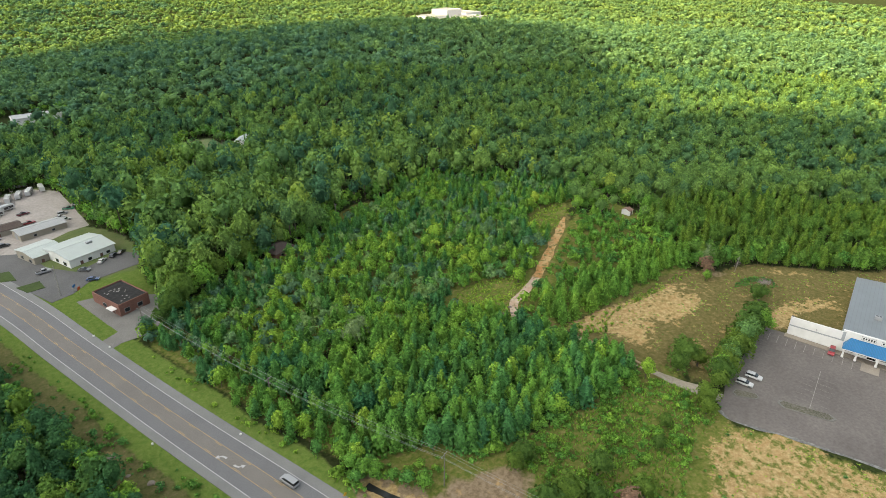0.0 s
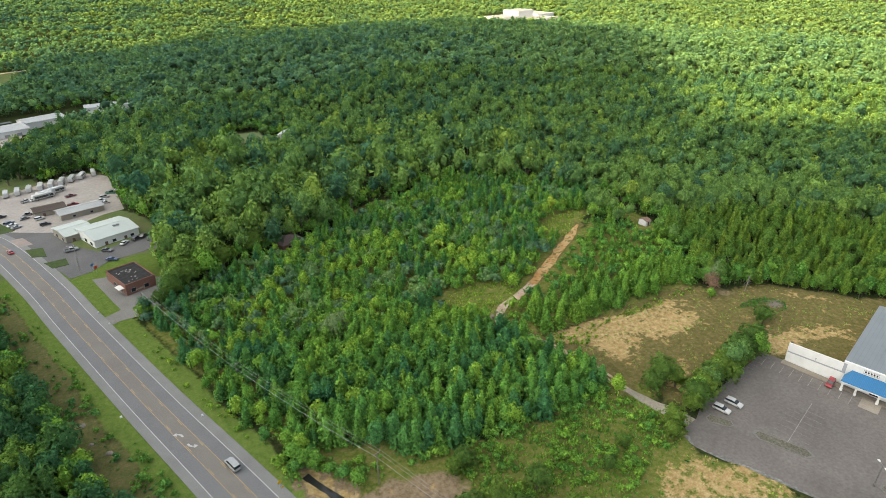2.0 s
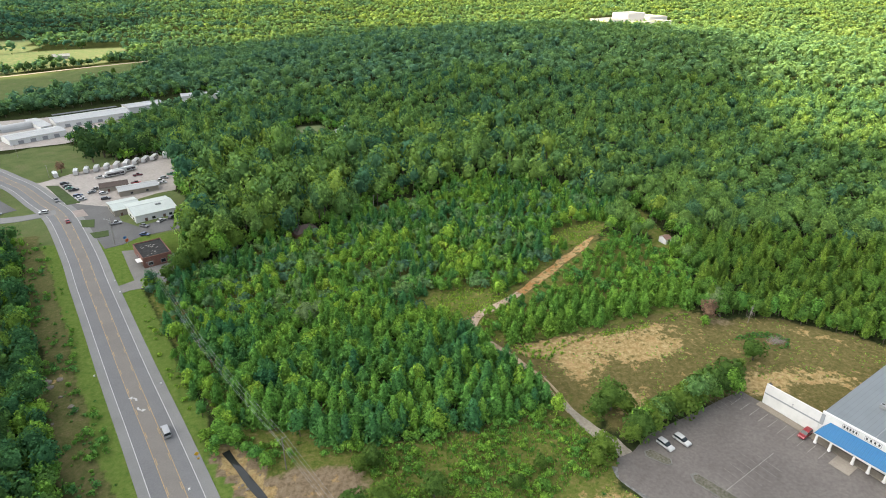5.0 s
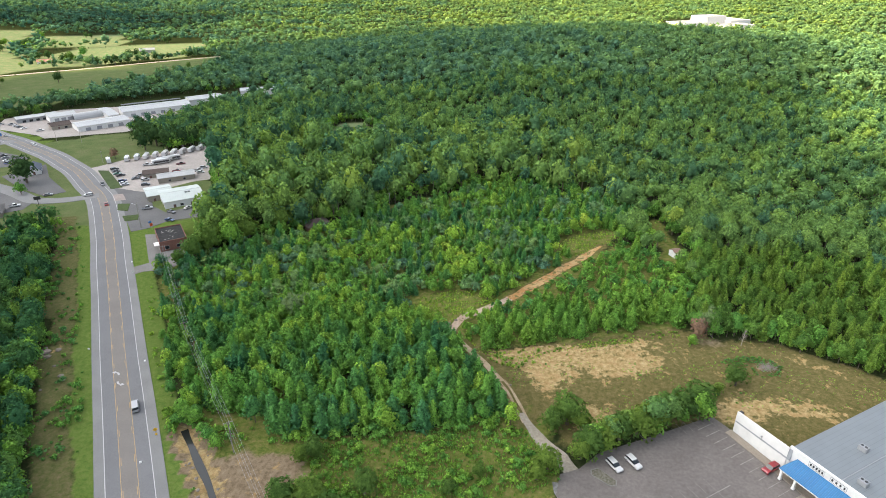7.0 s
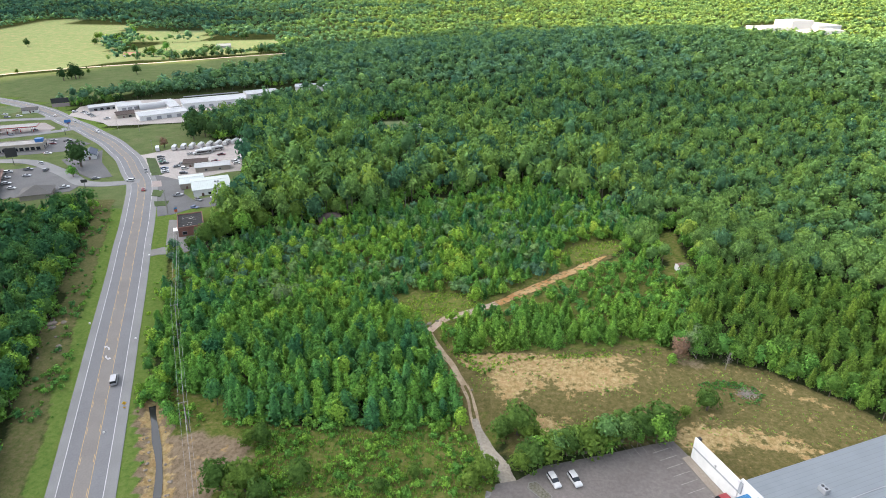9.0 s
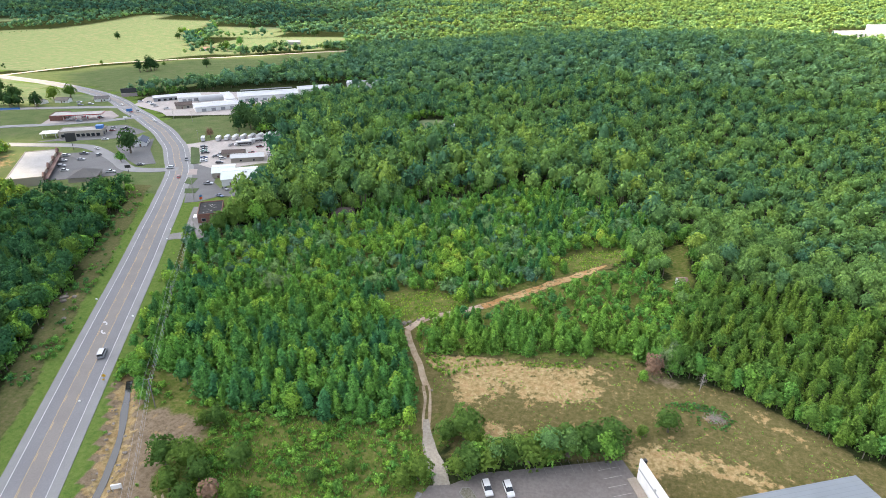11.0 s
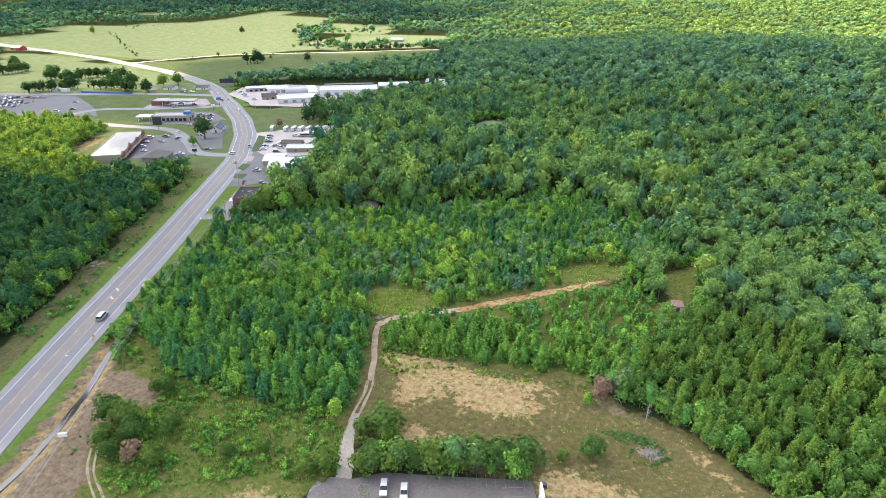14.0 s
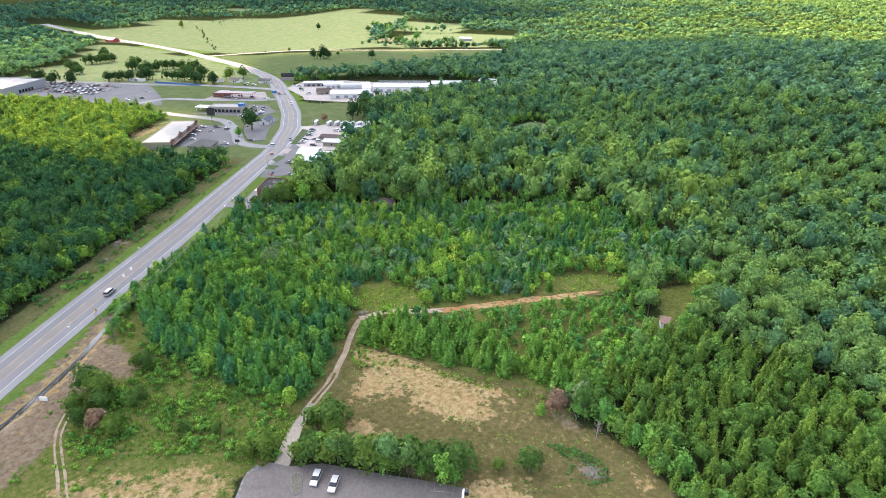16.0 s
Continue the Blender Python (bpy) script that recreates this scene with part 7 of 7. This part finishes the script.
# shrubs and weeds
def bush(poly, gap, keep, smin, smax, tint0, tint1, box4, kind="shrub", trackgap=2.2):
    out = []
    x, y = scatter(*box4, gap)
    k = inside(x, y, poly) & (near(x, y, HIGHWAY)[0] > 10.5) & off_track(x, y, trackgap) & (near(x, y, CREEK)[0] > 2.0) & ~inside(x, y, LOT) & ~inside(x, y, STORE)
    x, y = x[k], y[k]
    d = lumps(x, y, 0.09, 12.0) + 0.5 * lumps(x, y, 0.3, 31.0)
    for i in range(len(x)):
        if rg.uniform() < keep + 1.1 * d[i]:
            out.append((kind, "near", x[i], y[i], smin + (smax - smin) * rg.uniform() ** 1.8, rg.uniform(0.6, 1.2), rg.uniform(tint0, tint1)))
    return out


SOUTH_GRASS = [(76, 98), (128, 100), (137, 98), (143, 84), (134, 77), (120, 74), (100, 60), (86, 60), (78, 80)]
low = bush(SOUTH_GRASS, 1.45, 0.42, 0.3, 1.35, 0.28, 0.62, (60, 150, 40, 108))
low += bush(SOUTH, 4.0, 0.12, 0.3, 0.8, 0.15, 0.5, (40, 160, 10, 108))
low += bush([(64, 97), (80, 98), (100, 98), (126, 99), (131, 104), (126, 104), (98, 102.5), (70, 102.5)], 1.9, 0.8, 0.8, 1.9, 0.2, 0.6, (60, 135, 95, 106))
low += bush([(60, 104), (40, 112), (24, 122), (20, 118), (36, 106), (58, 98)], 2.3, 0.6, 0.6, 1.6, 0.3, 0.7, (15, 62, 96, 124))
low += bush([(36, 104), (44, 102), (45, 110), (38, 112)], 1.4, 0.9, 0.6, 1.3, 0.2, 0.6, (34, 47, 100, 114))
low += bush([(82, 72), (100, 64), (114, 54), (104, 38), (86, 46), (76, 60)], 1.5, 0.3, 0.25, 0.8, 0.45, 0.75, (72, 116, 36, 74))
low += bush(CLEARING, 3.0, 0.12, 0.3, 0.7, 0.5, 0.85, (100, 140, 150, 182))
low += bush(SHED_GAP, 3.0, 0.1, 0.3, 0.7, 0.4, 0.8, (194, 230, 176, 236))
low += bush(UPPER, 3.0, 0.1, 0.3, 0.6, 0.4, 0.8, (165, 200, 195, 225))
STRIP_LOW = [(122, 146), (128, 139), (136, 135), (150, 135.5), (172, 137), (194, 140), (194, 136), (172, 134), (150, 132), (140, 129), (132, 131), (126, 136)]
low += bush(STRIP_LOW, 1.8, 0.5, 0.25, 0.75, 0.4, 0.75, (118, 200, 126, 150), trackgap=2.6)
low += [("gum", "mid", x, y, rg.uniform(0.22, 0.36), 0.8, rg.uniform(0.45, 0.75)) for x, y in ((129.6, 130.5), (131.2, 128.6), (132.8, 127.2), (134.4, 126.4), (136.0, 125.4), (137.6, 124.9), (131.6, 131.4), (133.6, 129.2), (135.4, 127.8), (137.2, 126.8), (139.0, 126.2), (140.4, 127.6), (142.6, 127.0))]
low += bush(TAN, 4.5, 0.02, 0.15, 0.4, 0.15, 0.5, (118, 262, 60, 150))
low += bush([(200, 122), (208, 124), (216, 122.5), (219.5, 118), (216, 113.5), (210, 113.5), (207, 117)], 0.8, 0.95, 0.25, 0.5, 0.1, 0.35, (190, 225, 108, 128))
bank_zone = [(-2, 95), (-20, 130), (-40, 180), (-55, 220), (-75, 262), (-62, 268), (-30, 205), (-12, 165), (8, 118), (16, 95)]
low += bush(bank_zone, 2.2, 0.26, 0.3, 1.4, 0.1, 0.45, (-80, 20, 90, 272))
low += bush([(20, 105), (60, 95), (40, 122), (22, 150), (2, 190), (-6, 190), (12, 140)], 2.2, 0.3, 0.4, 1.0, 0.4, 0.8, (-10, 62, 90, 195))
wood("undergrowth", low, "low shrubs and weeds on open ground", "shrubs", leaf_fresh)


def tufts(name, areas, label):
    """Grass and weed tufts: a few upright blades each."""
    vs, ts = [], []
    for poly, box4, gap, keep, hmin, hmax, t0, t1 in areas:
        x, y = scatter(*box4, gap)
        k = inside(x, y, poly) & (near(x, y, HIGHWAY)[0] > 9.5) & off_track(x, y, 1.5) & ~inside(x, y, LOT) & ~inside(x, y, STORE) & (near(x, y, CREEK)[0] > 2)
        x, y = x[k], y[k]
        d = lumps(x, y, 0.13, 21.0)
        k = rg.uniform(0, 1, len(x)) < keep + 0.8 * d
        x, y = x[k], y[k]
        n = 5
        gx, gy = np.repeat(x, n) + rg.normal(0, 0.28, len(x) * n), np.repeat(y, n) + rg.normal(0, 0.28, len(x) * n)
        gz = hgt(gx, gy)
        a = rg.uniform(0, 6.283, len(gx))
        w, h = rg.uniform(0.12, 0.3, len(gx)), rg.uniform(hmin, hmax, len(gx))
        c, s = np.cos(a) * w, np.sin(a) * w
        tip = rg.normal(0, 0.22, (len(gx), 2))
        vs.append(np.stack([np.c_[gx - c, gy - s, gz - 0.05], np.c_[gx + c, gy + s, gz - 0.05], np.c_[gx + tip[:, 0], gy + tip[:, 1], gz + h]], 1).reshape(-1, 3))
        ts.append(np.repeat(np.repeat(rg.uniform(t0, t1, len(x)), n), 3))
    v, t = np.vstack(vs), np.concatenate(ts).astype(np.float32)
    me = bpy.data.meshes.new(name)
    me.from_pydata(v.tolist(), [], np.arange(len(v)).reshape(-1, 3).tolist())
    me.attributes.new("tint", "FLOAT", "POINT").data.foreach_set("value", t)
    me.materials.append(leaf_fresh)
    tagged(new(name, me), label, "grass", kind="stuff")


tufts("grass_tufts", [(SOUTH_GRASS, (60, 150, 40, 108), 0.9, 0.6, 0.3, 0.9, 0.25, 0.7), (TAN, (118, 262, 60, 150), 1.3, 0.16, 0.12, 0.3, 0.3, 0.8), (CLEARING, (100, 140, 150, 182), 1.0, 0.6, 0.3, 0.7, 0.5, 0.95),
                      (UPPER, (165, 200, 195, 225), 1.1, 0.5, 0.3, 0.7, 0.5, 0.95), (STRIP_LOW, (118, 200, 126, 150), 0.9, 0.5, 0.2, 0.6, 0.55, 1.0), (SAND_SOUTH, (90, 165, 10, 78), 1.8, 0.25, 0.15, 0.4, 0.5, 0.9)], "tufts of grass and weeds")


def rock(x, y, s):
    bm = bmesh.new()
    bmesh.ops.create_icosphere(bm, subdivisions=2, radius=s)
    off = Vector((rg.uniform(0, 50), rg.uniform(0, 50), rg.uniform(0, 50)))
    for v in bm.verts:
        v.co *= 1 + 0.45 * noise.noise(v.co / s * 0.9 + off)
        v.co.z *= 0.5
    ob = part("rock", bm, rock_mat)
    ob.matrix_world = pose(x, y, land(x, y) + s * 0.12, 0, 0, rg.uniform(0, 360))
    tagged(ob, "pale broken rock on bare earth", "rock", "loose rocks")


rock_mat = surf("rock_pale", (0.14, 0.115, 0.095), (0.23, 0.20, 0.17), 2, 0.95, 0.5)
for x, y, s in ((116.0, 153.4, 1.1), (117.6, 154.8, 0.9), (118.4, 153.0, 0.6), (114.8, 152.2, 0.6), (120.4, 156.8, 0.7), (-17.5, 146.5, 1.6), (-15.8, 144.0, 1.2), (-14.2, 147.8, 1.0), (-19.0, 149.0, 0.9), (-6.2, 133.0, 0.9), (-4.4, 130.8, 0.7), (-11, 138.5, 0.6),
                (-9, 126, 0.5), (133.8, 117.6, 0.4)):
    rock(x, y, s)
for i in range(46):
    j = int(rg.integers(2, len(CREEK) - 6))
    p, n2 = CREEK[j], normals(CREEK)[j]
    sd = -1 if rg.uniform() < 0.6 else 1
    q = p + n2 * sd * rg.uniform(1.7, 3.4)
    rock(q[0], q[1], rg.uniform(0.15, 0.5))

# brush pile, fallen trunk and dead trees by the pines
bm = bmesh.new()
for i in range(150):
    a, e = rg.uniform(0, 6.283), rg.uniform(0.05, 0.7)
    c = Vector((rg.normal(0, 1.3), rg.normal(0, 0.9), rg.uniform(0.1, 0.9)))
    d = Vector((math.cos(a), math.sin(a), rg.uniform(-0.2, 0.5))) * rg.uniform(0.6, 1.2)
    rod(bm, c - d, c + d, 0.05, 0.02, 4)
bp = part("dead_wood", bm, bark_pale)
bp.matrix_world = pose(214.0, 118.0, land(214, 118))
tagged(bp, "grey heap of dead branches in tall weeds", "dead wood", kind="stuff")


def dead_tree(x, y, h, lean, turn, label):
    t = thing("dead_tree", pose(x, y, land(x, y), lean, 0, turn), label, "tree", "dead trees")
    bm = bmesh.new()
    rod(bm, (0, 0, -0.5), (0, 0, h), 0.13, 0.04, 7)
    part("trunk", bm, bark_pale, t)
    bm = bmesh.new()
    for i in range(60):
        z = h * rg.uniform(0.3, 0.98)
        a = rg.uniform(0, 6.283)
        r = ((h - z) * 0.25 + 0.5) * rg.uniform(0.5, 1.2)
        rod(bm, (0, 0, z), (math.cos(a) * r, math.sin(a) * r, z + rg.uniform(0.2, 1.4)), 0.03, 0.01, 4)
    part("branchwork", bm, bark_pale, t)


dead_tree(211.7, 129.4, 6.5, 4, 20, "bare grey dead tree at the edge of the pines")
dead_tree(204.6, 134.6, 7.5, 38, 250, "pale dead trunk leaning from the pines")
dead_tree(128, 288, 12, 2, 0, "tall bare dead trunk above the regrowth")
dead_tree(112, 286, 11, -3, 0, "tall bare dead trunk above the regrowth")


# lamp over the parking lot
t = thing("lot_lamp", pose(170.0, 48.3, land(170.0, 48.3), 0, 0, 65), "tall thin lamp pole with two pale heads on the lot", "street lamp")
bm = bmesh.new()
rod(bm, (0, 0, -0.3), (0, 0, 7.2), 0.12, 0.08, 8)
part("pole", bm, steel, t)
bm = bmesh.new()
rod(bm, (0, 0, -0.3), (0, 0, 0.7), 0.32, 0.3, 10)
part("pole_base", bm, concrete, t)
for sx in (-1, 1):
    bm = bmesh.new()
    rod(bm, (0, 0, 7.0), (sx * 1.1, 0, 7.15), 0.05, 0.05, 6)
    part("arm", bm, steel, t)
    bm = bmesh.new()
    box(bm, sx * 1.45, 0, 7.15, 0.75, 0.5, 0.2, 0, 0.04)
    part("lamp_head", bm, wall_white, t)
